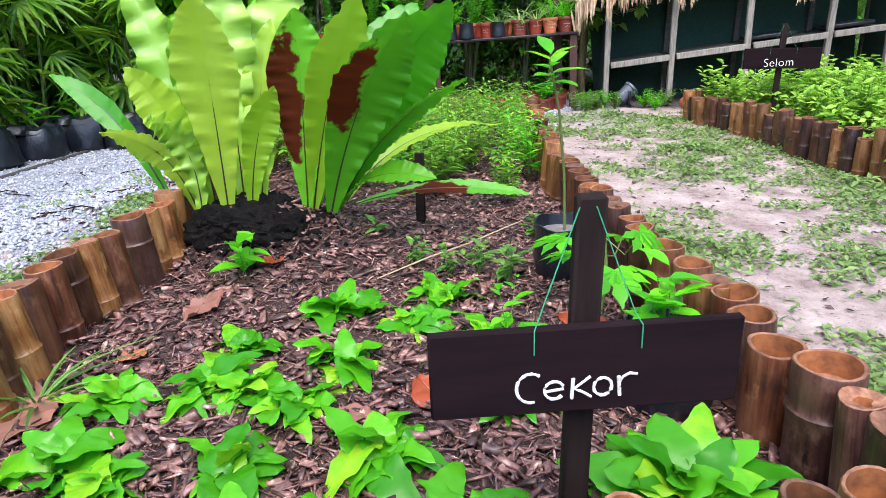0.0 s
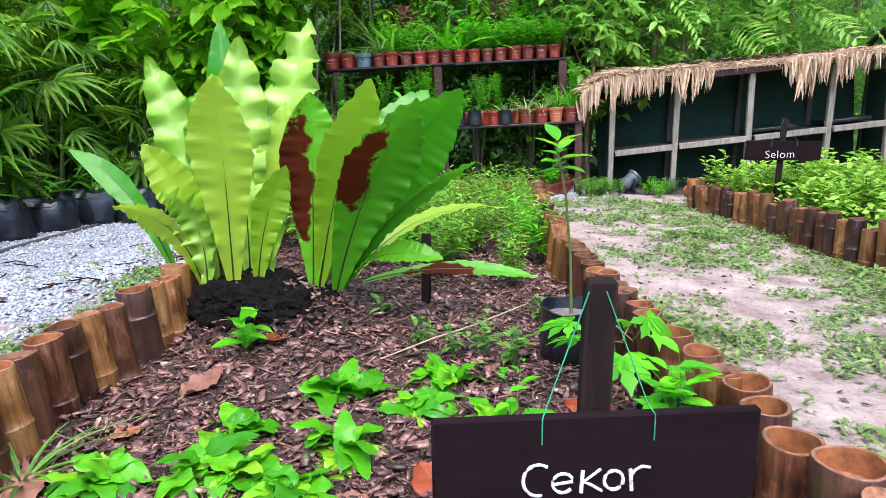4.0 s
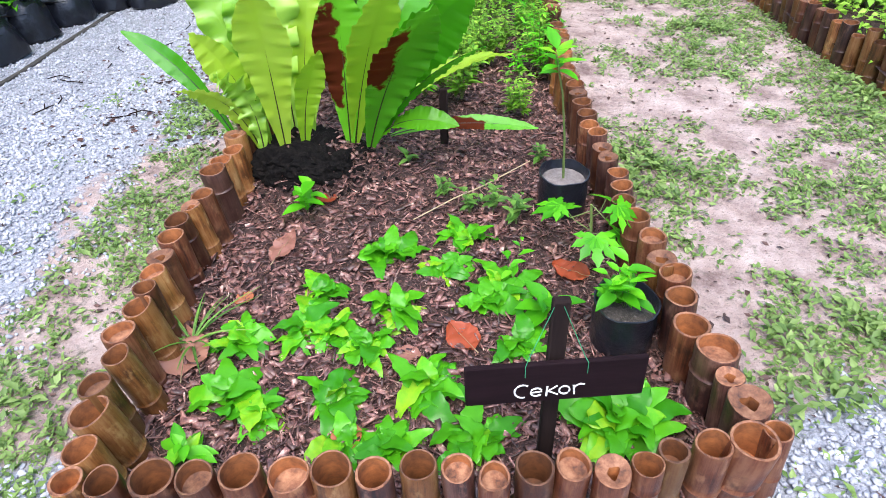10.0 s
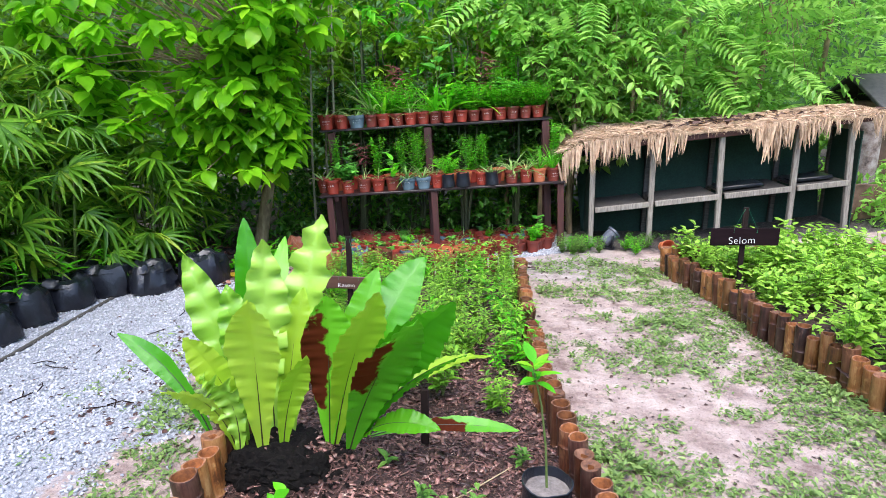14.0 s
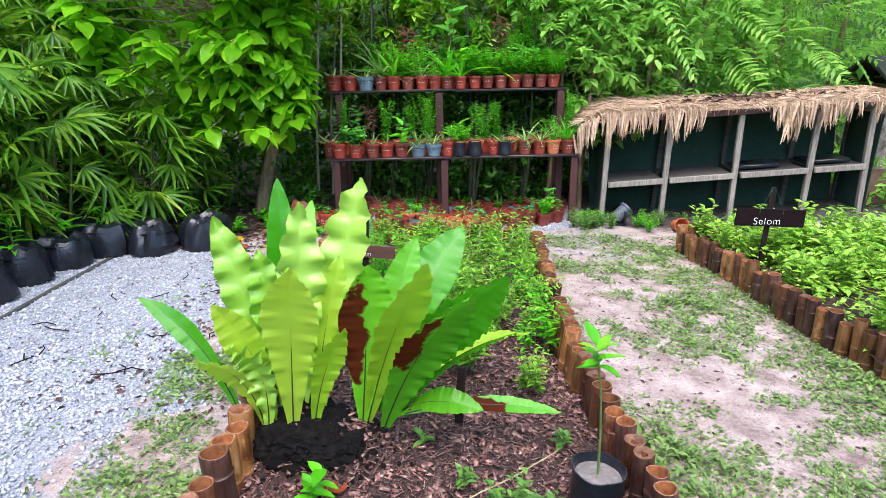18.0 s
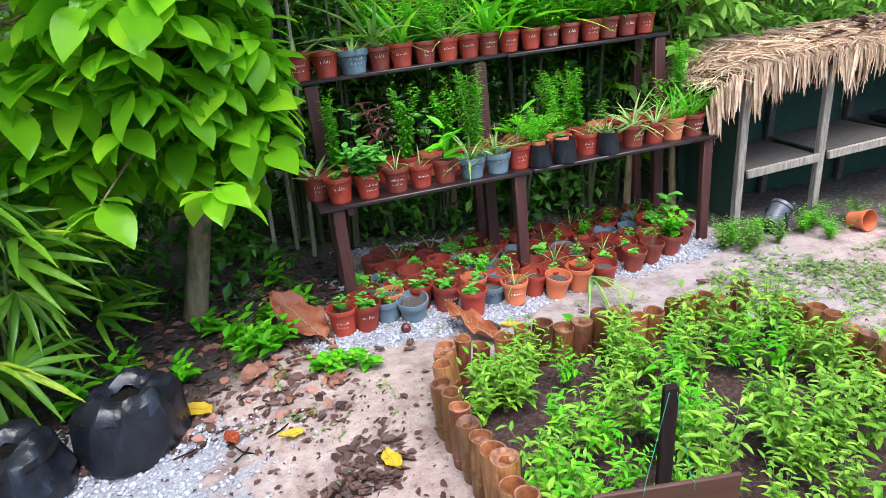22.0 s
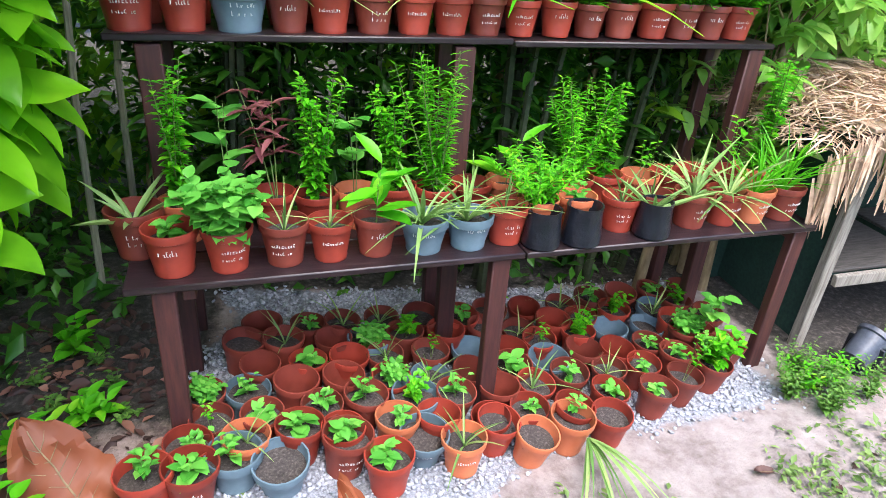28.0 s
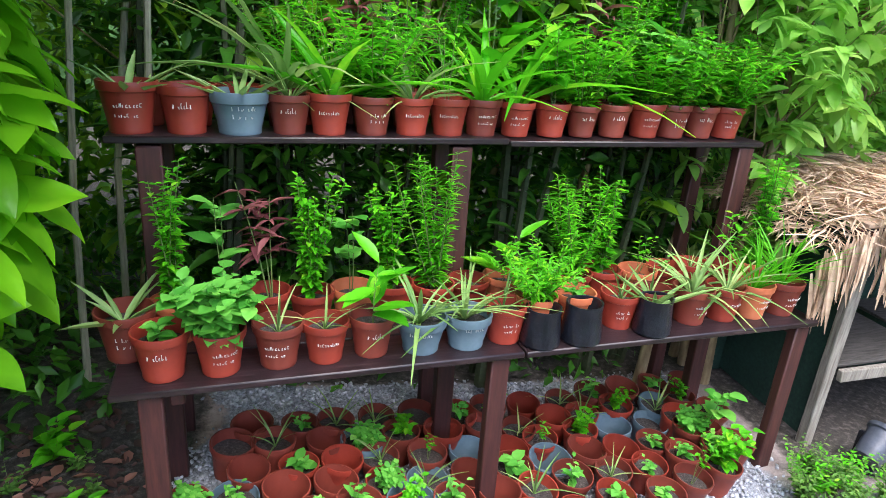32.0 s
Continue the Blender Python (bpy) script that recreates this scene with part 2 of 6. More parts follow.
POT_BROWN = surface("pot_brown", [(0.3, (0.14, 0.024, 0.015)), (0.7, (0.22, 0.042, 0.026))], 9, 0.45, 0.06, 0.002, None, 0.4)
POT_GREY = surface("pot_grey", [(0.3, (0.075, 0.12, 0.15)), (0.7, (0.14, 0.2, 0.235))], 9, 0.45, 0.06, 0.002, None, 0.3)
POLYBAG = surface("polybag", [(0.35, (0.006, 0.007, 0.011)), (0.7, (0.016, 0.018, 0.026))], 14, 0.28, 0.6, 0.012, None, 0.2)
POT_SOIL = surface("pot_soil", [(0.3, (0.025, 0.02, 0.018)), (0.55, (0.065, 0.052, 0.046)), (0.8, (0.17, 0.15, 0.14))], 130, 0.95, 0.8, 0.01)
PAINT_WHITE = surface("white_marker", [(0.3, (0.6, 0.6, 0.58)), (0.7, (0.85, 0.85, 0.82))], 90, 0.8, 0)
CHALK = surface("chalk", [(0.32, (0.3, 0.27, 0.27)), (0.5, (0.8, 0.79, 0.77)), (0.8, (0.9, 0.9, 0.88))], 160, 0.9, 0.2)
KESOM = leafy("kesom_leaf", (0.09, 0.25, 0.018), (0.23, 0.47, 0.036), (0.42, 0.6, 0.08), 0.42)
WEED_PALE = leafy("pale_weed_leaf", (0.085, 0.16, 0.04), (0.225, 0.34, 0.09), (0.35, 0.47, 0.16), 0.5)
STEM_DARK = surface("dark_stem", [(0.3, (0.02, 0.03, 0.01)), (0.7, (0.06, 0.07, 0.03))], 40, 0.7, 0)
BOARD_DARK = surface("board_dark", [(0.3, (0.006, 0.0025, 0.0035)), (0.7, (0.014, 0.006, 0.008))], 12, 0.85, 0.3, 0.003, (0.4, 3, 3))
BOARD_DARK.node_tree.nodes["Principled BSDF"].inputs["Specular IOR Level"].default_value = 0.12
BOARD_BROWN = surface("board_brown", [(0.3, (0.05, 0.02, 0.014)), (0.7, (0.1, 0.042, 0.028))], 12, 0.6, 0.3, 0.003, (0.4, 3, 3))
WOOD_STAKE = surface("stake_wood", [(0.3, (0.008, 0.0045, 0.0045)), (0.7, (0.022, 0.013, 0.011))], 16, 0.85, 0.4, 0.004, (3, 3, 0.3))
WOOD_STAKE.node_tree.nodes["Principled BSDF"].inputs["Specular IOR Level"].default_value = 0.15
WOOD_SHELF = surface("shelf_wood", [(0.3, (0.008, 0.005, 0.007)), (0.55, (0.02, 0.011, 0.013)), (0.8, (0.07, 0.045, 0.045))], 14, 0.38, 0.35, 0.003, (0.4, 4, 4))
WOOD_LEG = surface("leg_wood", [(0.3, (0.03, 0.009, 0.009)), (0.7, (0.085, 0.024, 0.019))], 14, 0.6, 0.35, 0.003, (4, 4, 0.4))
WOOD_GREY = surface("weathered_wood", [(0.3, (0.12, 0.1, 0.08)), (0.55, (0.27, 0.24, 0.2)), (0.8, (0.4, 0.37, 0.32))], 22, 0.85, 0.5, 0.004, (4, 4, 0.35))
# dark wood: paints in the shade inside the rack; also the muddy edging strip
WOOD_DIM = surface("dim_wood", [(0.3, (0.03, 0.026, 0.022)), (0.7, (0.1, 0.09, 0.08))], 22, 0.8, 0.5, 0.004, (0.35, 4, 4))
THATCH = surface("thatch", [(0.2, (0.27, 0.165, 0.1)), (0.5, (0.52, 0.36, 0.24)), (0.8, (0.68, 0.51, 0.37))], 20, 0.9, 0.3, 0.004, None, 0.6, 0, True)
NET = surface("shade_net", [(0.3, (0.008, 0.03, 0.022)), (0.7, (0.016, 0.06, 0.042))], 60, 0.9, 0.3)
TWINE = surface("green_twine", [(0.3, (0.02, 0.2, 0.09)), (0.7, (0.03, 0.3, 0.13))], 90, 0.7, 0)
CHIPS = surface("bark_chip", [(0.2, (0.014, 0.006, 0.006)), (0.42, (0.075, 0.032, 0.028)), (0.58, (0.2, 0.098, 0.08)), (0.74, (0.58, 0.44, 0.36))], 40, 0.4, 0.5, 0.003, None, 1.5, 0, True)
MULCH = surface("mulch", [(0.3, (0.01145, 0.006195, 0.005421)), (0.5, (0.04089, 0.01936, 0.01549)), (0.72, (0.1309, 0.0697, 0.05808))], 55, 0.95, 1.0, 0.02)
PEAT = surface("peat", [(0.35, (0.003, 0.0025, 0.0025)), (0.62, (0.01, 0.008, 0.007)), (0.8, (0.05, 0.035, 0.028))], 60, 0.95, 1.0, 0.02)
PEAT.node_tree.nodes["Principled BSDF"].inputs["Specular IOR Level"].default_value = 0.15
STONE = surface("stone_chip", [(0.25, (0.17, 0.18, 0.21)), (0.5, (0.36, 0.37, 0.41)), (0.8, (0.56, 0.57, 0.61))], 40, 0.8, 0.4, 0.003, None, 0.55, 0, True)
METAL_GREY = surface("lamp_grey", [(0.3, (0.035, 0.04, 0.055)), (0.7, (0.09, 0.1, 0.125))], 30, 0.4, 0.1)
RUST = surface("rusty_sheet", [(0.3, (0.12, 0.06, 0.045)), (0.7, (0.26, 0.15, 0.11))], 12, 0.8, 0.3)
MOTTLED = surface("mottled_bark", [(0.38, (0.05, 0.035, 0.03)), (0.48, (0.2, 0.15, 0.13)), (0.6, (0.36, 0.31, 0.29)), (0.75, (0.5, 0.45, 0.43))], 7, 0.9, 0.5, 0.01)
ROOF_DARK = surface("dark_roof", [(0.3, (0.02, 0.02, 0.022)), (0.7, (0.06, 0.055, 0.055))], 14, 0.8, 0.5)


def ground_material():
    """Sand with dark litter, dusty gravel where the stone chips lie, and dark earth under the trees."""
    m, t, b, out = node_mat("ground")
    sand = ramp(t, noise_tex(t, 5, 10, 0.75), [(0.34, (0.16, 0.1, 0.09)), (0.5, (0.36, 0.27, 0.24)), (0.72, (0.56, 0.455, 0.41))])
    litter = math_n(t, "MULTIPLY", math_n(t, "SUBTRACT", noise_tex(t, 16, 7, 0.75), 0.56), 7.0, True)
    sand = mix_col(t, litter, sand, (0.13, 0.115, 0.085))
    speck = math_n(t, "MULTIPLY", math_n(t, "SUBTRACT", noise_tex(t, 70, 5, 0.8), 0.585), 14.0, True)
    sand = mix_col(t, speck, sand, (0.075, 0.06, 0.045))
    grav = ramp(t, noise_tex(t, 75, 4, 0.8), [(0.3, (0.1, 0.1, 0.115)), (0.5, (0.27, 0.28, 0.31)), (0.68, (0.45, 0.46, 0.5))])
    earth = ramp(t, noise_tex(t, 30, 6, 0.7), [(0.3, (0.018, 0.015, 0.013)), (0.52, (0.055, 0.046, 0.039)), (0.72, (0.17, 0.145, 0.13))])
    a = t.nodes.new("ShaderNodeVertexColor")
    a.layer_name = "kind"
    sep = t.nodes.new("ShaderNodeSeparateColor")
    link(t, a.outputs[0], sep.inputs[0])
    wob = math_n(t, "MULTIPLY", math_n(t, "SUBTRACT", noise_tex(t, 7, 5, 0.7), 0.5), 1.3)
    f1 = math_n(t, "MULTIPLY", math_n(t, "SUBTRACT", math_n(t, "ADD", sep.outputs[0], wob), 0.35), 4.0, True)
    f2 = math_n(t, "MULTIPLY", math_n(t, "SUBTRACT", math_n(t, "ADD", sep.outputs[1], wob), 0.35), 3.0, True)
    pale = ramp(t, noise_tex(t, 9, 6, 0.7), [(0.3, (0.16, 0.12, 0.11)), (0.5, (0.31, 0.255, 0.24)), (0.7, (0.41, 0.35, 0.33))])
    sand = mix_col(t, sep.outputs[2], sand, pale)
    col = mix_col(t, f2, mix_col(t, f1, sand, grav), earth)
    link(t, col, b.inputs["Base Color"])
    b.inputs["Roughness"].default_value = 0.95
    bump(t, b, noise_tex(t, 45, 8, 0.75), 0.7, 0.02)
    return m


GROUND = ground_material()


# ---- mesh helpers ----
class Geo:
    """Vertices and faces of one mesh."""

    def __init__(self):
        self.v, self.f = [], []

    def add(self, verts, faces, m=None):
        n = len(self.v)
        self.v += [tuple(m @ Vector(p)) if m else tuple(p) for p in verts]
        self.f += [tuple(i + n for i in q) for q in faces]
        return self

    def lathe(self, profile, n=16, m=None, wob=0.0):
        v, f = [], []
        for k, (r, z) in enumerate(profile):
            for i in range(n):
                a = 2 * math.pi * i / n
                q = r * (1 + wob * math.sin(2 * a + 1.3) + wob * 0.5 * math.sin(3 * a))
                v.append((q * math.cos(a), q * math.sin(a), z))
        for k in range(len(profile) - 1):
            for i in range(n):
                j = (i + 1) % n
                f.append((k * n + i, k * n + j, (k + 1) * n + j, (k + 1) * n + i))
        for k, flip in ((0, True), (len(profile) - 1, False)):
            if profile[k][0] > 1e-4:
                ring = [k * n + i for i in range(n)]
                f.append(tuple(reversed(ring)) if flip else tuple(ring))
        return self.add(v, f, m)

    def box(self, sx, sy, sz, m=None, c=0.004):
        """A box centred in x and y, standing on z = 0, with chamfered edges."""
        v, f = [], []
        x, y = sx / 2, sy / 2
        c = min(c, sx / 3, sy / 3, sz / 3)
        for z, d in ((0, c), (c, 0), (sz - c, 0), (sz, c)):
            a, b = x - d, y - d
            e = c if d == 0 else 0.0
            v += [(-a + e, -b, z), (a - e, -b, z), (a, -b + e, z), (a, b - e, z), (a - e, b, z), (-a + e, b, z), (-a, b - e, z), (-a, -b + e, z)]
        for k in range(3):
            for i in range(8):
                j = (i + 1) % 8
                f.append((k * 8 + i, k * 8 + j, k * 8 + 8 + j, k * 8 + 8 + i))
        f += [tuple(range(7, -1, -1)), tuple(range(24, 32))]
        return self.add(v, f, m)

    def tube(self, pts, radii, n=6):
        pts = [Vector(p) for p in pts]
        v, f = [], []
        for k, p in enumerate(pts):
            d = (pts[min(k + 1, len(pts) - 1)] - pts[max(k - 1, 0)]).normalized()
            s = d.cross(Vector((0.31, 0.2, 0.93)) if abs(d.z) < 0.9 else Vector((1, 0.1, 0))).normalized()
            w = d.cross(s)
            r = radii[k] if isinstance(radii, (list, tuple)) else radii
            for i in range(n):
                a = 2 * math.pi * i / n
                v.append(p + (s * math.cos(a) + w * math.sin(a)) * r)
        for k in range(len(pts) - 1):
            for i in range(n):
                j = (i + 1) % n
                f.append((k * n + i, k * n + j, (k + 1) * n + j, (k + 1) * n + i))
        f += [tuple(range(n - 1, -1, -1)), tuple((len(pts) - 1) * n + i for i in range(n))]
        return self.add(v, f)

    def mesh(self, name, smooth=True, crease=True):
        me = bpy.data.meshes.new(name)
        me.from_pydata(self.v, [], self.f)
        if smooth:
            me.polygons.foreach_set("use_smooth", [True] * len(me.polygons))
            if crease:
                me.set_sharp_from_angle(angle=radians(38))
        return me


def place_mesh(name, me, mat=None, parent=None, m=None, label=""):
    if mat and not me.materials:
        me.materials.append(mat)
    ob = new(name, me)
    if parent:
        ob.parent = parent
    if m is not None:
        ob.matrix_basis = m
    return tagged(ob, label)


def part(name, g, mat, parent=None, label="", m=None, smooth=True):
    """Links a Geo as one mesh object under a thing or part."""
    return place_mesh(name, g.mesh(name, smooth, name not in ("foliage", "frond")), mat, parent, m, label)


def thing(name, m, label, category, group="", kind=""):
    ob = new(name)
    ob.empty_display_size = 0.1
    ob.matrix_basis = m
    return tagged(ob, label, category, group, kind)


def np_mesh(name, tv, tf, mats, pos):
    """One mesh of many copies of a small template: mats (N,3,3), pos (N,3)."""
    tv, tf = np.asarray(tv, float), np.asarray(tf, int)
    n, k = len(pos), len(tv)
    v = (np.einsum("nij,kj->nki", mats, tv) + pos[:, None, :]).reshape(-1, 3)
    f = (tf[None] + (np.arange(n) * k)[:, None, None]).reshape(-1, tf.shape[1])
    me = bpy.data.meshes.new(name)
    me.vertices.add(len(v))
    me.vertices.foreach_set("co", v.astype(np.float32).ravel())
    me.loops.add(f.size)
    me.loops.foreach_set("vertex_index", f.astype(np.int32).ravel())
    me.polygons.add(len(f))
    me.polygons.foreach_set("loop_start", (np.arange(len(f)) * tf.shape[1]).astype(np.int32))
    me.update(calc_edges=True)
    return me


def rots(az, el, roll):
    """Rotations that send +y along the heading az, raised by el, turned by roll about itself."""
    ca, sa, ce, se, cr, sr = np.cos(az), np.sin(az), np.cos(el), np.sin(el), np.cos(roll), np.sin(roll)
    z, o = np.zeros_like(az), np.ones_like(az)
    rz = np.stack([np.stack([ca, -sa, z], -1), np.stack([sa, ca, z], -1), np.stack([z, z, o], -1)], -2)
    rx = np.stack([np.stack([o, z, z], -1), np.stack([z, ce, -se], -1), np.stack([z, se, ce], -1)], -2)
    ry = np.stack([np.stack([cr, z, sr], -1), np.stack([z, o, z], -1), np.stack([-sr, z, cr], -1)], -2)
    return rz @ rx @ ry


def leaf_template(width=0.45, droop=0.2, fold=0.12, segs=3, blunt=0.5):
    """A folded leaf along +y, one long: left edge, rib, right edge."""
    v, f = [], []
    for i in range(segs + 1):
        s = i / segs
        w = width * 0.5 * (math.sin(math.pi * min(1.0, s ** (0.6 + 0.4 * blunt))) ** (0.8)) if 0 < i < segs else (0.015 if i == 0 else 0.004)
        z = -droop * s * s
        k = 0.04 * width * math.sin(7.0 * s + 1.0) if segs > 3 else 0.0
        v += [(-w, s, z + fold * w + k), (0, s, z - fold * w), (w, s, z + fold * w - k)]
    for i in range(segs):
        a = i * 3
        f += [(a, a + 1, a + 4, a + 3), (a + 1, a + 2, a + 5, a + 4)]
    return v, f


def scatter(name, tmpl, pos, az, el, roll, size, mat, label, category, kind="stuff", smooth=True, parent=None):
    mats = rots(az, el, roll) * size[:, None, None]
    me = np_mesh(name, tmpl[0], tmpl[1], mats, pos)
    if smooth:
        me.polygons.foreach_set("use_smooth", np.ones(len(me.polygons), bool))
    ob = place_mesh(name, me, mat, parent)
    return ob if parent else tagged(ob, label, category, "", kind)


def ss(a, b, x):
    t = np.clip((np.asarray(x, float) - a) / (b - a), 0, 1)
    return t * t * (3 - 2 * t)


def gz(x, y):
    """Height of the bare ground: it falls towards the stand and towards the gravel under the palms."""
    x, y = np.asarray(x, float), np.asarray(y, float)
    dip = (-0.09 + 0.09 * ss(2.2, 3.6, x) + 0.3 * ss(4.0, 7.0, x)) * ss(6.35, 7.2, y)
    side = -0.13 * ss(1.05, -0.1, x) * ss(3.0, 5.0, y)
    return np.where(x < 2.2, np.minimum(dip, side), dip) + 0.008 * np.sin(3.1 * x + 1.0) * np.sin(2.3 * y)


def bed_rim():
    """The outline of the long bed as the centres of its bamboo tubes: left, far, right and front sides."""
    left = [(1.645, 1.930), (1.605, 2.190), (1.570, 2.370), (1.525, 2.620), (1.500, 2.870), (1.475, 3.170), (1.425, 3.670), (1.295, 4.470), (1.215, 5.170), (1.175, 5.670), (1.095, 6.090), (1.165, 6.340)]
    far = [(1.230, 6.350), (1.840, 6.410), (2.260, 6.450), (2.650, 6.500)]
    right = [(2.700, 6.405), (2.715, 6.045), (2.730, 5.445), (2.750, 4.895), (2.787, 4.385), (2.830, 4.025), (2.880, 3.705), (2.915, 3.325), (2.960, 3.045), (3.025, 2.835), (3.085, 2.465), (3.125, 2.325), (3.160, 2.205), (3.200, 2.135)]
    front = [(3.163, 2.095), (3.008, 2.060), (2.838, 1.990), (2.418, 1.960), (2.228, 1.925), (1.848, 1.865), (1.668, 1.835)]
    return left, far, right, front


def along(pts, step):
    """Points at even steps on a polyline."""
    out, carry = [], 0.0
    for a, b in zip(pts, pts[1:]):
        d = math.dist(a, b)
        s = carry
        while s < d:
            out.append((a[0] + (b[0] - a[0]) * s / d, a[1] + (b[1] - a[1]) * s / d, math.atan2(b[1] - a[1], b[0] - a[0])))
            s += step
        carry = s - d
    return out


def inside(poly, x, y):
    x, y = np.asarray(x, float), np.asarray(y, float)
    r = np.zeros(x.shape, bool)
    for (x0, y0), (x1, y1) in zip(poly, poly[1:] + poly[:1]):
        if y0 != y1:
            r ^= ((y0 > y) != (y1 > y)) & (x < (x1 - x0) * (y - y0) / (y1 - y0) + x0)
    return r


SIDES = bed_rim()
BED = SIDES[0] + SIDES[1] + SIDES[2] + SIDES[3]
RIM_TWO = [(3.970, 6.770), (4.020, 6.490), (4.120, 6.140), (4.230, 5.590), (4.250, 5.290), (4.330, 4.940), (4.430, 4.640), (4.490, 4.290), (4.590, 3.890), (4.820, 3.390), (5.170, 2.990)]
BED_TWO = RIM_TWO + [(7.6, 3.0), (7.6, 7.0), (5.0, 7.0)]


# ---- ground ----
def soil_z(x, y):
    mound = 0.15 * np.exp(-(((x - 1.76) / 0.3) ** 2 + ((y - 3.46) / 0.22) ** 2) ** 1.5)
    return 0.045 + 0.012 * np.sin(9 * x) * np.cos(7 * y) + mound


def build_ground():
    def axis(lo, hi, fine_lo, fine_hi, step):
        a = list(np.arange(fine_lo, fine_hi + 1e-6, step))
        d = step
        while a[-1] < hi:
            d *= 1.35
            a.append(a[-1] + d)
        d = step
        while a[0] > lo:
            d *= 1.35
            a.insert(0, a[0] - d)
        return np.array(a)
    xs, ys = axis(-250, 250, -1.5, 6.5, 0.06), axis(-250, 250, 0.5, 9.5, 0.06)
    gx, gy = np.meshgrid(xs, ys)
    z = gz(gx, gy) + rng.normal(0, 0.002, gx.shape)
    nx, ny = len(xs), len(ys)
    idx = np.arange(nx * ny).reshape(ny, nx)
    f = np.stack([idx[:-1, :-1], idx[:-1, 1:], idx[1:, 1:], idx[1:, :-1]], -1).reshape(-1, 4)
    me = np_mesh("ground", np.stack([gx, gy, z], -1).reshape(-1, 3), f, np.eye(3)[None], np.zeros((1, 3)))
    col = me.color_attributes.new("kind", "FLOAT_COLOR", "POINT")
    gr = gravel_weight(gx, gy)
    ea = np.clip(ss(7.4, 7.85, gy + 0.15 * np.minimum(gx, 0.6) - 0.02 * np.maximum(gx - 2.4, 0)) + ss(0.1, -0.4, gx - 0.35 * (gy - 5.9)) * ss(6.3, 6.7, gy) + ss(-0.85, -1.05, gx), 0, 1)
    ea = ea * (1 - back_gravel(gx, gy))
    clean = ss(1.0, 1.5, gx) * ss(6.35, 6.6, gy) * ss(3.9, 3.3, gx)
    c = np.stack([gr, ea, clean, np.ones_like(gr)], -1)
    col.data.foreach_set("color", c.astype(np.float32).ravel())
    me.polygons.foreach_set("use_smooth", np.ones(len(me.polygons), bool))
    tagged(place_mesh("ground", me, GROUND), "pale sandy ground with litter and worn gravel", "ground", "", "structure")


def gravel_weight(x, y):
    """1 where the stone chips lie thick."""
    wob = 0.16 * np.sin(2.1 * y + 1.3 * np.sin(1.7 * x)) + 0.08 * np.sin(5.3 * y + 2.0) + 0.09 * np.sin(9 * y + 3 * np.sin(7 * x)) + 0.07 * np.sin(21 * x + 4 * np.sin(17 * y))
    edge = np.where(y < 3.9, 0.62 + 0.13 * y - 0.03 * (y - 2.5) ** 2, 0.9 - 0.19 * (y - 3.9)) - 0.08
    left = ss(0.5, -0.42, x - edge + wob) * ss(6.75, 6.45, y + 0.2 * x) * ss(-1.0, -0.8, x)
    front = ss(2.15, 1.9, y - 0.12 * (x - 1.6)) * ss(4.4, 3.7, x)
    front = np.maximum(front, ss(0.3, 0.0, np.abs(y - 2.0 - 0.7 * (x - 3.3)) - 0.2) * ss(3.1, 3.3, x) * ss(4.3, 3.8, x) * ss(2.7, 2.3, y))
    under = ss(6.85, 7.05, y - 0.1 * x + 0.1 - 0.3 * ss(1.5, 2.2, x)) * ss(8.55, 8.4, y) * ss(0.55, 0.75, x + 0.1 * np.sin(9 * y) - 0.2 * ss(7.15, 7.35, y)) * ss(3.3, 3.0, x)
    return np.clip(np.maximum(np.maximum(left, front), under), 0, 1)


def back_gravel(x, y):
    """The stone strip under and behind the stand."""
    return ss(6.95, 7.1, y - 0.1 * x) * ss(8.55, 8.4, y) * ss(0.55, 0.75, x - 0.2 * ss(7.15, 7.35, y)) * ss(3.4, 3.2, x)


def build_stones():
    bm = bmesh.new()
    bmesh.ops.create_icosphere(bm, subdivisions=1, radius=1)
    qs = random.Random(4)
    tv = [tuple(v.co * qs.uniform(0.7, 1.25)) for v in bm.verts]
    tf = [tuple(v.index for v in f.verts) for f in bm.faces]
    bm.free()
    n = 165000
    x, y = rng.uniform(-1.0, 4.3, n), rng.uniform(0.6, 8.7, n)
    near = np.exp(-((y - 1.6) / 1.5) ** 2) + 0.55 + 0.5 * (y > 6.4)
    keep = (rng.uniform(0, 1, n) < gravel_weight(x, y) ** 1.5 * np.minimum(near, 1)) & ~inside(BED, x, y)
    x, y = x[keep], y[keep]
    n = len(x)
    s = rng.uniform(0.005, 0.0125, n)
    a, b, c = rng.uniform(0, 6.28, n), rng.uniform(-3, 3, n), rng.uniform(0, 6.28, n)
    sc = np.stack([rng.uniform(0.7, 1.3, n), rng.uniform(0.7, 1.3, n), rng.uniform(0.45, 0.9, n)], -1)
    mats = rots(a, b * 0.3, c * 0.1) @ (np.eye(3)[None] * (sc * s[:, None])[:, None, :])
    me = np_mesh("stone_chips", tv, tf, mats, np.stack([x, y, gz(x, y) + s * 0.35], -1))
    tagged(place_mesh("gravel", me, STONE), "pale blue-grey crushed stone chips on the ground", "gravel", "", "stuff")


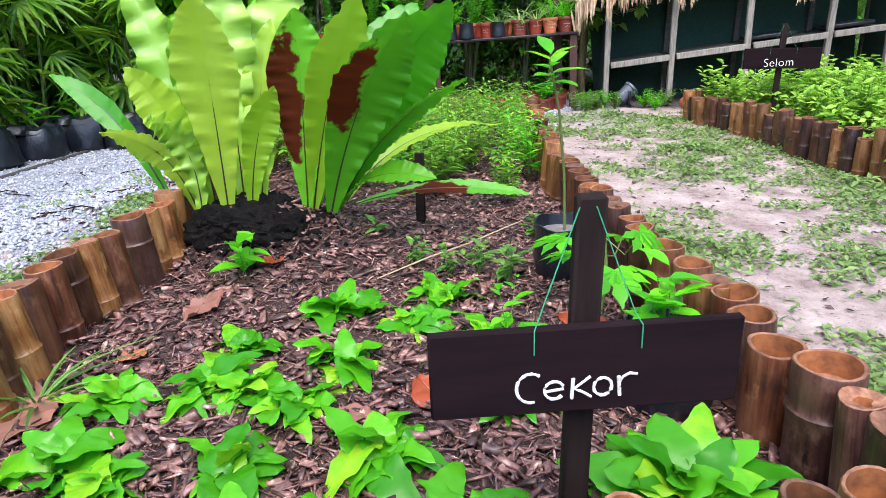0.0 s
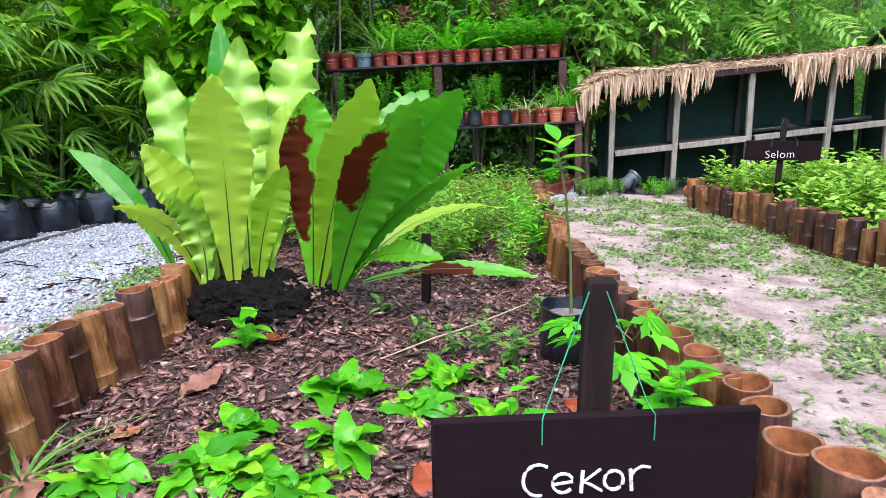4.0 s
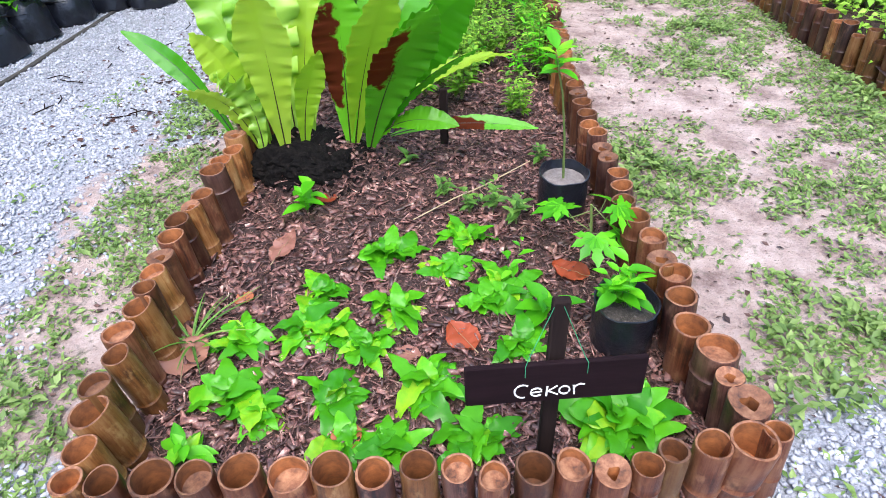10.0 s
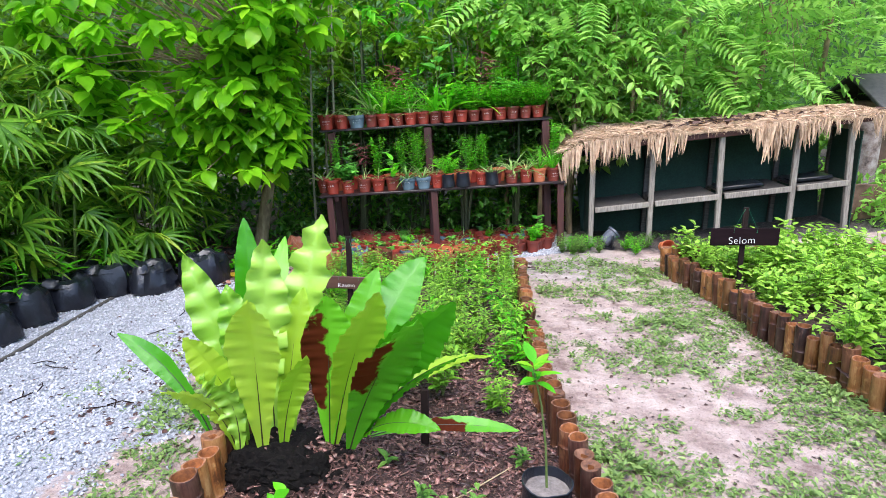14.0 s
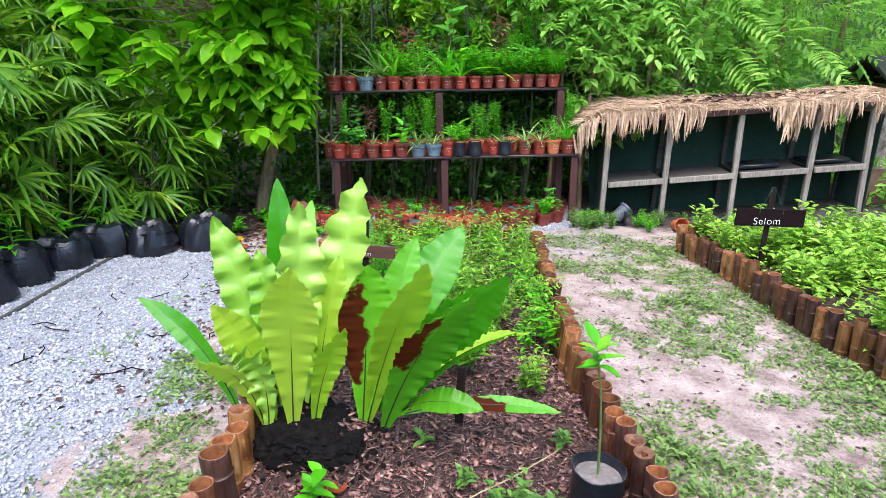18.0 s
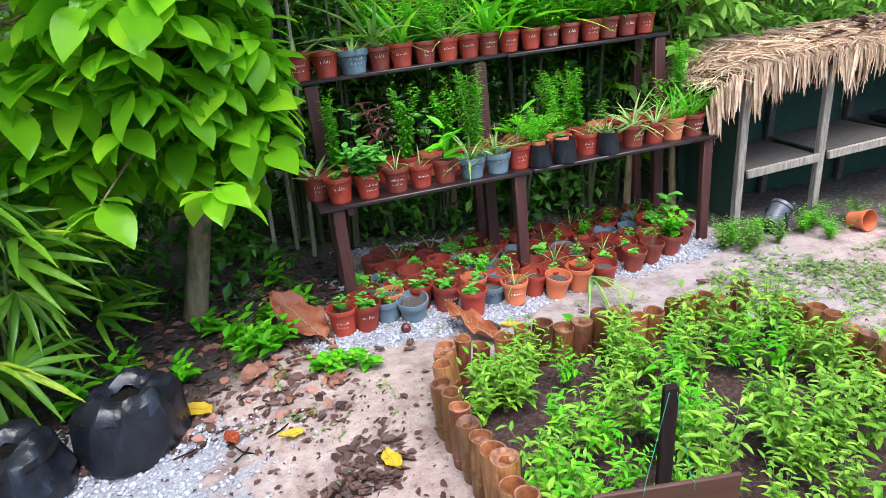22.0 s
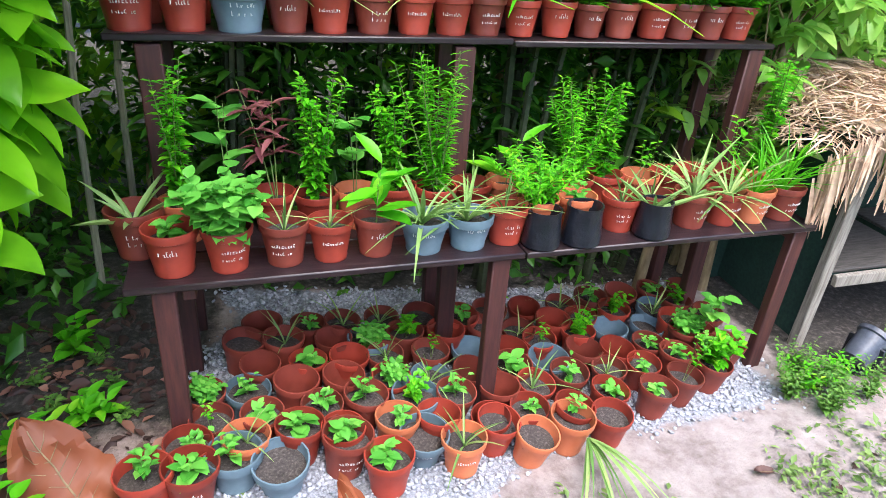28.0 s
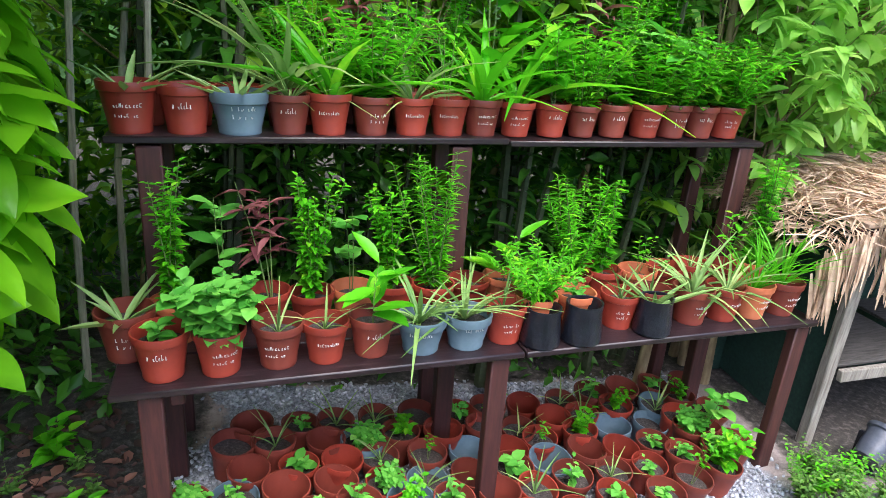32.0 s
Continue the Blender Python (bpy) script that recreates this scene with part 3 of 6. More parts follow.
def build_weeds():
    n = 70000
    x, y = rng.uniform(0.2, 5.2, n), rng.uniform(1.2, 7.3, n)
    nz = np.array([noise.fractal(Vector((a * 1.5, b * 1.5, 3.0)), 1.0, 2.0, 4) + 0.85 * noise.noise(Vector((a * 6.0, b * 6.0, 9.0))) + 0.3 * noise.noise(Vector((a * 17, b * 17, 2.0))) for a, b in zip(x, y)])
    path = (x > 2.85) & (x < 4.9 - 0.1 * (y - 4))
    strip = (np.abs(x - 1.3 + 0.13 * (y - 2.5)) < 0.33) & (y < 4.3)
    w = np.where(path, 0.62 + 0.2 * (x > 3.4), np.where(strip, 0.95, 0.03))
    w = w * ss(7.4, 6.8, y) * ss(-0.26, 0.2, nz + 0.16 * ss(3.2, 3.9, x) + 0.28 * ss(3.4, 2.4, y) * (x > 3.1) + 0.28 * strip) ** 1.4
    w = w * (1 - 0.85 * gravel_weight(x, y) * (x > 2.5))
    keep = (rng.uniform(0, 1, n) < w * 0.6) & ~inside(BED, x, y) & ~inside(BED_TWO, x, y)
    x, y, nz = x[keep], y[keep], nz[keep]
    k = 6
    m = len(x) * k
    px = np.repeat(x, k) + rng.normal(0, 0.02, m)
    py = np.repeat(y, k) + rng.normal(0, 0.02, m)
    tall = np.repeat(ss(0.2, 0.8, nz), k)
    pos = np.stack([px, py, gz(px, py) + rng.uniform(0.0, 0.012, m) + 0.035 * tall * rng.uniform(0, 1, m)], -1)
    scatter("weeds", leaf_template(0.5, 0.25, 0.2, 2), pos, rng.uniform(0, 6.28, m), rng.uniform(-0.1, 0.9, m), rng.normal(0, 0.4, m), (0.01 + 0.026 * rng.uniform(0, 1, m) ** 1.5) * (1 + 0.5 * tall), WEED_PALE, "low green weeds growing in patches in the sand", "weeds")
    m = 4200
    px, py = rng.uniform(-0.4, 4.8, m), rng.uniform(2.0, 7.2, m)
    ok = ~inside(BED, px, py) & ((py < 6.55) | (px > 2.9))
    px, py = px[ok], py[ok]
    m = len(px)
    scatter("leaf_litter", leaf_template(0.5, 0.15, 0.3, 2), np.stack([px, py, gz(px, py) + 0.006], -1), rng.uniform(0, 6.28, m), rng.uniform(-0.1, 0.2, m), rng.normal(0, 0.4, m), 0.008 + 0.032 * rng.uniform(0, 1, m) ** 2, DARK_LEAF, "small dark dead leaves strewn on the ground", "leaf litter")


def build_bed():
    xs, ys = np.arange(1.0, 3.3, 0.03), np.arange(1.7, 6.55, 0.03)
    g = Geo()
    ix = {}
    ok = inside(BED, *np.meshgrid(xs, ys))
    zz = np.random.default_rng(2).normal(0, 0.004, ok.shape)
    for j in range(len(ys) - 1):
        for i in range(len(xs) - 1):
            if ok[j, i]:
                q = []
                for a, b in ((i, j), (i + 1, j), (i + 1, j + 1), (i, j + 1)):
                    if (a, b) not in ix:
                        ix[a, b] = len(g.v)
                        g.v.append((xs[a], ys[b], float(soil_z(xs[a], ys[b])) + zz[b, a]))
                    q.append(ix[a, b])
                g.f.append(tuple(q))
    tagged(part("bed_soil", g, MULCH), "dark brown bark mulch filling the planting bed", "soil", "", "structure")
    g = Geo()
    xs, ys = np.arange(4.0, 7.6, 0.1), np.arange(3.0, 7.0, 0.1)
    ok = inside(BED_TWO, *np.meshgrid(xs + 0.05, ys + 0.05))
    for j in range(len(ys)):
        for i in range(len(xs)):
            if ok[j, i]:
                x, y = xs[i], ys[j]
                g.add([(x, y, 0.1), (x + 0.1, y, 0.1), (x + 0.1, y + 0.1, 0.1), (x, y + 0.1, 0.1)], [(0, 1, 2, 3)])
    tagged(part("bed_soil", g, MULCH), "dark soil under the leafy second bed", "soil", "", "structure")
    n = 62000
    x, y = rng.uniform(1.1, 3.25, n), 1.85 + 3.2 * rng.uniform(0, 1, n) ** 1.4
    keep = inside(BED, x, y)
    x, y = x[keep], y[keep]
    n = len(x)
    a = int(n * 0.45)
    for nm, w, th, i, j, lo, span, lab in (("bark_chips", 0.42, 0.13, 0, a, 0.006, 0.05, "reddish brown bark chips mulching the bed"), ("bark_shreds", 0.1, 0.06, a, n, 0.01, 0.055, "thin shredded bark and straw on the mulch")):
        v = [(-w / 2, -0.5, 0), (w / 2, -0.46, 0), (w * 0.4, 0.5, 0), (-w * 0.35, 0.44, 0), (-w * 0.45, -0.44, th), (w * 0.4, -0.4, th * 0.8), (w * 0.32, 0.44, th), (-w * 0.3, 0.4, th * 0.7)]
        q = [(3, 2, 1, 0), (4, 5, 6, 7), (0, 1, 5, 4), (1, 2, 6, 5), (2, 3, 7, 6), (3, 0, 4, 7)]
        m = j - i
        scatter(nm, (v, q), np.stack([x[i:j], y[i:j], soil_z(x[i:j], y[i:j]) + rng.uniform(-0.004, 0.014, m)], -1), rng.uniform(0, 6.28, m), rng.normal(0, 0.25, m), rng.normal(0, 0.5, m), lo + span * rng.uniform(0, 1, m) ** 3, CHIPS, lab, "bark chips", smooth=False)


# ---- bamboo edging ----
def bamboo_meshes(kind, mat, seed):
    """One bamboo post 0.36 long, its top at z = 0: open, closed by its diaphragm, or closed with a rotted hole."""
    q = random.Random(seed)
    r, h, node = 0.041, 0.36, q.uniform(-0.24, -0.07)
    t = r * q.uniform(0.13, 0.22)
    out = [(r * 0.98, -h), (r, -0.3), (r, node - 0.014), (r * 1.05, node - 0.004), (r * 1.065, node + 0.001), (r * 0.98, node + 0.006), (r, node + 0.022), (r * 0.995, -0.005), (r * 0.965, 0)]
    ring = [(r * 0.965, 0), (r * 0.93, 0.0015), (r - t, 0.0)]
    deep = q.choice((0.06, 0.11, 0.18, 0.22))
    if kind == "open":
        floor, lin = [], [(r - t, 0.0), (r - t * 1.1, -deep * 0.5), (r - t * 1.15, -deep), (0.0, -deep - 0.002)]
    elif kind == "shut":
        deep = q.uniform(0.022, 0.045)
        floor, lin = [(r - t * 1.15, -deep), (r * 0.5, -deep - 0.004), (r * 0.15, -deep - 0.001), (0.0, -deep)], [(r - t, 0.0), (r - t * 1.15, -deep)]
    else:
        deep = q.uniform(0.003, 0.012)
        floor, lin = [(r - t, 0.0), (r * 0.6, -deep), (r * 0.36, -deep - 0.001)], [(r * 0.36, -deep - 0.001), (r * 0.34, -0.05), (r * 0.34, -0.12), (0.0, -0.121)]
    w = q.uniform(0.01, 0.04)
    g, mats = Geo(), []
    for k, prof in enumerate((out, ring + floor if kind == "hole" else ring, lin, floor if kind == "shut" else [])):
        if not prof:
            continue
        one = Geo().lathe(prof, 18, None, w)
        if kind == "hole" and k in (1, 2):
            one.v = [(x * (1 + 0.3 * math.sin(3 * math.atan2(y, x) + seed)), y * (1 + 0.25 * math.cos(2 * math.atan2(y, x) + seed)), z) if math.hypot(x, y) < r * 0.45 else (x, y, z) for x, y, z in one.v]
        if k == 0:
            one.v = [(x, y, z + (0.0022 * math.sin(2 * math.atan2(y, x) + seed) if z > -0.001 else 0)) for x, y, z in one.v]
        else:
            one.v = [(x, y, z + 0.0022 * math.sin(2 * math.atan2(y, x) + seed) * (math.hypot(x, y) > (r - t) * 0.97 and z > -0.003)) for x, y, z in one.v]
        keep = [f for f in one.f if len(f) == 4 or k == 0 and f[0] == 17]
        g.add(one.v, keep)
        mats += [k if k < 3 else 1] * len(keep)
    me = g.mesh("bamboo_post")
    for mt in (BAMBOO[mat], BAMBOO_CUT, BAMBOO_IN):
        me.materials.append(mt)
    me.polygons.foreach_set("material_index", mats)
    return me


POSTS = {(k, m): [bamboo_meshes(k, m, 40 + 10 * m + i) for i in range(3)] for k in ("open", "shut", "hole") for m in range(3)}
KINDS = {"o": "open", "c": "shut", "h": "hole"}
# the sawn tops along the near end of the long bed: place and radius, then what closes each top
FRONT_POSTS = [(1.675, 1.845, 0.037), (1.754, 1.85, 0.039), (1.856, 1.872, 0.05), (1.954, 1.875, 0.043), (2.046, 1.899, 0.047), (2.148, 1.912, 0.047), (2.24, 1.925, 0.046), (2.33, 1.935, 0.042), (2.422, 1.963, 0.041), (2.507, 1.961, 0.037), (2.587, 1.95, 0.036), (2.671, 1.976, 0.043), (2.753, 1.992, 0.041), (2.833, 1.981, 0.041), (2.908, 2.009, 0.035), (2.97, 2.055, 0.035), (3.06, 2.083, 0.042), (3.149, 2.1, 0.054)]
LEFT_POSTS = [(1.66, 1.922, 0.043), (1.627, 2.018, 0.05), (1.598, 2.093, 0.042), (1.605, 2.185, 0.039), (1.564, 2.27, 0.046), (1.561, 2.373, 0.044), (1.549, 2.444, 0.036), (1.532, 2.519, 0.04), (1.52, 2.597, 0.044), (1.505, 2.698, 0.046), (1.48, 2.789, 0.045), (1.497, 2.862, 0.036), (1.5, 2.945, 0.043), (1.472, 3.105, 0.05), (1.465, 3.192, 0.046), (1.485, 3.27, 0.043)]
RIGHT_POSTS = [(3.206, 2.133, 0.032), (3.161, 2.204, 0.052), (3.133, 2.277, 0.035), (3.122, 2.365, 0.055), (3.078, 2.462, 0.05), (3.064, 2.557, 0.046), (3.062, 2.654, 0.047), (3.037, 2.727, 0.045), (3.024, 2.833, 0.046), (2.984, 2.929, 0.044), (2.953, 3.032, 0.041), (2.96, 3.146, 0.041), (2.955, 3.234, 0.04), (2.924, 3.311, 0.039), (2.908, 3.395, 0.039), (2.896, 3.498, 0.039), (2.872, 3.588, 0.043), (2.868, 3.695, 0.044), (2.85, 3.79, 0.043), (2.837, 3.885, 0.042), (2.828, 3.975, 0.045)]


def bamboo_post(owner, x, y, z, r, along_deg, lean, kind, mat, q):
    k = r / 0.041
    m = pose(x, y, z, 0, 0, along_deg) @ pose(0, 0, 0, lean + q.uniform(-2.5, 2.5), q.uniform(-3, 3), 0) @ pose(0, 0, 0, 0, 0, q.uniform(0, 360)) @ Matrix.Diagonal((k, k, 1, 1))
    place_mesh("bamboo_post", q.choice(POSTS[kind, mat]), None, owner, m)


def bamboo_row(owner, pts, step, top, lean_out, seed, mats=(0, 1, 2)):
    q = random.Random(seed)
    for x, y, a in along(pts, step):
        bamboo_post(owner, x + q.uniform(-0.008, 0.008), y, top + q.uniform(-0.035, 0.03), 0.041 * q.uniform(0.86, 1.16), math.degrees(a), lean_out, q.choice(("open", "open", "open", "shut", "hole")), q.choice(mats), q)


def near_row(owner, posts, kinds, top, along_deg, lean_out, seed, mats):
    q = random.Random(seed)
    for (x, y, r), k in zip(posts, kinds):
        bamboo_post(owner, x, y, top + q.uniform(-0.012, 0.012), r, along_deg, lean_out, KINDS[k], q.choice(mats), q)


def build_edging():
    one = thing("bamboo_edging", pose(0, 0, 0), "upright sawn bamboo posts edging the long planting bed", "garden edging")
    left, far, right, front = SIDES
    near_row(one, FRONT_POSTS, "ooococoooccochoooo", 0.245, 10, 3, 4, (0, 1, 1, 2))
    near_row(one, LEFT_POSTS, "oococoochoohoooo", 0.248, 98, -7, 1, (0, 0, 0, 1, 2))
    near_row(one, RIGHT_POSTS, "ohhcoochcoooohhooooho", 0.245, 102, -4, 3, (1, 1, 0, 2))
    bamboo_row(one, [(1.46, 3.36)] + left[6:], 0.086, 0.25, -4, 5, (0, 0, 0, 1))
    bamboo_row(one, far, 0.09, 0.22, 3, 2, (0, 1))
    bamboo_row(one, [(2.822, 4.065)] + [p for p in reversed(right) if p[1] > 4.1], 0.088, 0.245, 4, 3, (1, 0, 0))
    two = thing("bamboo_edging", pose(0, 0, 0), "upright sawn bamboo posts edging the second bed beside the sandy path", "garden edging")
    bamboo_row(two, RIM_TWO, 0.086, 0.22, 3, 5, (0, 0, 1, 2))
    bamboo_row(two, [(4.08, 6.85), (5.6, 7.0), (7.0, 7.05)], 0.09, 0.22, 0, 6)


# ---- signs ----
def lettering(word, height, parent, m, mat):
    cu = bpy.data.curves.new("lettering", "FONT")
    cu.body, cu.size, cu.align_x, cu.align_y = word, height, "CENTER", "CENTER"
    cu.offset, cu.extrude, cu.space_character = -height * 0.017, 0.0006, 1.08
    tmp = new("lettering", cu)
    me = bpy.data.meshes.new_from_object(tmp.evaluated_get(bpy.context.evaluated_depsgraph_get()))
    bpy.data.objects.remove(tmp)
    return place_mesh("lettering", me, mat, parent, m, "white chalk lettering")


def build_sign(word, at, yaw, lean, width, height, board_z, post_top, mat, label, letter, shift=0.0, tip=0.0, ground=0.0, strokes=()):
    root = thing("plant_sign", pose(*at, 0, lean, yaw), label, "sign")
    part("post", Geo().box(0.037, 0.022, post_top - ground + 0.12, pose(0, 0.02, ground - 0.12), 0.004), WOOD_STAKE, root)
    b = part("board", Geo().box(width, 0.014, height, None, 0.003), mat, root, "", pose(shift, -0.004, board_z, 0, tip, 0))
    if strokes:
        for pts in strokes:
            P = [Vector((-0.012 + x, -0.0075, height * 0.42 - 0.013 + z)) for x, z in pts]
            q = random.Random(len(pts))
            part("letter", Geo().tube(P, [0.0021 + q.uniform(-0.0004, 0.0004) for _ in P], 6), CHALK, b, "white chalk stroke")
    else:
        lettering(word, letter, b, pose(-0.045 * width, -0.0085, height * 0.29, 90, -2, 0), CHALK)
    for s in (-0.17, 0.17):
        x = s * width
        g = Geo().tube([(x, -0.009, height * 0.72), (x, -0.009, height * 0.99), (x * 0.9, 0.0, height + 0.01), (x * 0.15 - shift, 0.012, post_top - board_z - 0.012)], 0.0009, 5)
        part("twine", g, TWINE, b, "bright green twine")


def arc(cx, cz, rx, rz, a0, a1, n=14):
    return [(cx + rx * math.cos(radians(a0 + (a1 - a0) * i / n)), cz + rz * math.sin(radians(a0 + (a1 - a0) * i / n))) for i in range(n + 1)]


def chalk_word():
    """The hand-drawn letters C e k o r, small capitals after a tall C."""
    c = arc(-0.058, 0.002, 0.018, 0.0205, 55, 285)
    e = [(-0.041, -0.0045), (-0.0165, -0.0015)] + arc(-0.0285, -0.003, 0.0125, 0.0125, 10, 320)[1:]
    k = [[(-0.005, 0.0125), (-0.0065, -0.0165)], [(0.0165, 0.0135), (-0.004, -0.003), (0.004, -0.006), (0.0185, -0.0155)]]
    o = arc(0.0325, -0.002, 0.0115, 0.0125, 100, 470)
    r = [[(0.052, 0.0115), (0.0545, -0.0165)], [(0.0535, 0.002), (0.058, 0.01), (0.066, 0.0145), (0.076, 0.0125)]]
    return [c, e, *k, o, *r]


# ---- bird's nest fern ----
def frond(root, base, tip, bow, width, mat, twist=0.0, seed=0, wave=1.0, rib_to=0.7, turn=0.65, scorch=None):
    """A strap frond on a bent spine from base to tip, with a raised rib, crosswise corrugation and rippled margins."""
    q = random.Random(seed)
    b, t = Vector(base), Vector(tip)
    out = Vector((t.x - b.x, t.y - b.y, 0))
    if out.length < 0.05:
        out = Vector((0, -0.05, 0))
    mid = b.lerp(t, 0.5) + Vector((0, 0, 1)) * bow - out.normalized() * bow * 0.6
    n = 60
    pts = []
    for i in range(n + 1):
        s = i / n
        pts.append(b * (1 - s) ** 2 + mid * 2 * s * (1 - s) + t * s * s)
    g, rib = Geo(), []
    ph = [q.uniform(0, 6.28) for _ in range(4)]
    ph[1] = ph[0] + q.uniform(-0.8, 0.8)
    fr = q.uniform(6.5, 8.5)
    cols = (-1, -0.84, -0.6, -0.32, -0.05, 0.05, 0.32, 0.6, 0.84, 1)
    for i, p in enumerate(pts):
        s = i / n
        d = (pts[min(i + 1, n)] - pts[max(i - 1, 0)]).normalized()
        side = out.cross(Vector((0, 0, 1))).normalized()
        if side.x < 0:
            side = -side
        side = side.lerp(Vector((0.95, 0.31, 0)), turn)
        side = Matrix.Rotation(radians(twist + 12 * math.sin(3.2 * s + ph[2])), 3, d) @ (side - d * side.dot(d)).normalized()
        nor = side.cross(d)
        if nor.y > 0:
            nor = -nor
        rise = 0.14 + 0.86 * min(1.0, s / 0.62) ** 1.0
        w = width * 0.5 * rise * (1 if s < 0.6 else max(0.0, 1 - ((s - 0.6) / 0.402) ** 1.9) ** 0.8 + 0.012)
        for c in cols:
            k = 0 if c < 0 else 1
            e = abs(c)
            pulse = fr * 6.28 * (s ** 1.15) + ph[k] - 0.9 * e
            rip = wave * width * (0.03 * min(1, e * 3) + 0.13 * e ** 2.2) * math.sin(pulse) * min(1, s * 3.2)
            rip += width * e ** 2 * (0.07 if wave > 0.5 else 0.03) * math.sin(pulse * 2.3 + ph[2 + k]) * min(1, s * 3)
            nip = 1 + (0.07 * math.sin(pulse + 1.2) + 0.04 * math.sin(41 * s + ph[2 + k])) * e * min(wave, 0.55)
            g.v.append(tuple(p + side * (c * w * nip) + nor * (0.2 * w * e + rip)))
        if s < rib_to:
            rib.append(p + nor * -0.0004)
    k = len(cols)
    for i in range(n):
        for j in range(k - 1):
            a = i * k + j
            g.f.append((a, a + 1, a + k + 1, a + k))
    f = part("frond", g, mat, root)
    uv = f.data.uv_layers.new(name="UVMap")
    length = (t - b).length
    uv.data.foreach_set("uv", [x for lp in f.data.loops for x in (cols[lp.vertex_index % k] * width, lp.vertex_index // k / n * length * 6 - abs(cols[lp.vertex_index % k]) * 0.25)])
    if scorch:
        s0, half, c0, wide = scorch
        uv = f.data.uv_layers.new(name="scorch")
        uv.data.foreach_set("uv", [x for lp in f.data.loops for x in ((lp.vertex_index // k / n - s0) / half, (cols[lp.vertex_index % k] - c0) / wide)])
    part("midrib", Geo().tube(rib, [0.0036 * (1 - 0.8 * i / len(rib)) for i in range(len(rib))], 6), RIB, f, "thin black midrib")


# scorched patches: place along the frond, half length, place across, half width
SCORCH = {12: (0.55, 0.34, -0.6, 0.75), 15: (0.57, 0.24, -0.6, 0.62), 19: (0.5, 0.24, 0.3, 1.2), 22: (0.62, 0.14, 0.0, 1.5)}


def build_fern():
    root = thing("birds_nest_fern", pose(1.78, 3.46, 0.0), "large bird's nest fern with rippled lime fronds and brown scorched patches", "fern")
    o = Vector((1.78, 3.46, 0.0))
    spec = [  # crown, tip, bow, width, material, twist
        (0, (1.842, 3.709, 1.088), 0.05, 0.195, FROND_SILVER, 0), (0, (1.636, 3.57, 1.012), 0.04, 0.18, FROND_SILVER, 0), (0, (1.53, 3.66, 1.078), 0.04, 0.13, FROND_GREEN, 0),
        (0, (1.714, 3.218, 0.872), 0.1, 0.205, FROND_LIME, 0), (0, (1.32, 3.542, 0.945), 0.08, 0.15, FROND_SILVER, 0), (0, (1.369, 3.379, 0.66), 0.1, 0.15, FROND_LIME, 12),
        (0, (1.051, 3.458, 0.636), 0.13, 0.085, FROND_GREEN, -15), (0, (1.3, 3.3, 0.47), 0.13, 0.13, FROND_LIME, 10), (0, (1.43, 3.36, 0.5), 0.14, 0.16, FROND_SILVER, 0),
        (0, (1.49, 3.53, 0.83), 0.06, 0.16, FROND_SILVER, -8), (0, (1.85, 3.4, 0.6), 0.06, 0.12, FROND_LIME, 0), (0, (1.78, 3.62, 0.8), 0.05, 0.13, FROND_LIME, 0),
        (1, (1.925, 3.44, 0.83), 0.05, 0.21, FROND_BURNT, 0), (1, (2.14, 3.38, 0.87), 0.06, 0.2, FROND_LIME, 0), (1, (2.232, 3.958, 0.85), 0.12, 0.2, FROND_GREEN, 0),
        (1, (2.3, 3.27, 0.81), 0.08, 0.25, FROND_BURNT, -5), (1, (2.42, 3.387, 0.836), 0.1, 0.26, FROND_GREEN, -5), (1, (2.46, 3.42, 0.62), 0.1, 0.13, FROND_GREEN, 0),
        (1, (2.545, 3.93, 0.4), 0.17, 0.09, FROND_LIME, 15), (1, (2.67, 3.62, 0.2), 0.08, 0.08, FROND_BURNT, 35), (1, (2.36, 3.42, 0.3), 0.12, 0.12, FROND_GREEN, 20),
        (1, (2.05, 3.8, 0.84), 0.06, 0.15, FROND_GREEN, 0), (0, (1.51, 4.18, 0.88), 0.07, 0.11, FROND_BURNT, 0),
    ]
    q = random.Random(5)
    for i, (crown, tip, bow, w, mat, tw) in enumerate(spec):
        c = Vector((1.65, 3.42, 0.2)) if crown == 0 else Vector((1.885, 3.52, 0.21))
        d = Vector(tip) - c
        k = 0.34 if crown == 0 else 0.2
        b = c + Vector((max(-0.2, min(0.16, d.x * k)), max(-0.07, min(0.07, d.y * 0.3)), -0.04)) + Vector((q.uniform(-0.02, 0.02), q.uniform(-0.02, 0.02), 0))
        if crown == 0 and i % 2:
            b += Vector((0, 0.03, 0))
        frond(root, b - o, Vector(tip) - o, bow, w, mat, tw, i, {FROND_SILVER: 1.05, FROND_LIME: 0.22}.get(mat, 0.15), {FROND_SILVER: 0.5, FROND_LIME: 0.72}.get(mat, 0.86), 0.65 if tip[2] > 0.45 else 0.3, SCORCH.get(i))
    g = Geo()
    bm = bmesh.new()
    bmesh.ops.create_icosphere(bm, subdivisions=5, radius=1)
    for v in bm.verts:
        p = Vector([math.copysign(abs(c) ** 0.8, c) for c in v.co])
        p = Vector((p.x * 0.25 * (1 - 0.1 * p.z), p.y * 0.18, p.z * (0.12 - 0.03 * max(0, p.x))))
        n = 0.035 * noise.noise(p * 16) + 0.025 * noise.noise(p * 38) + 0.016 * noise.noise(p * 80)
        v.co = p + v.co.normalized() * n + Vector((-0.04, -0.03, 0.105))
    g.add([v.co for v in bm.verts], [tuple(v.index for v in f.verts) for f in bm.faces])
    bm.free()
    part("root_ball", g, PEAT, root, "black crumbly peat mound")
    crumbs = Geo()
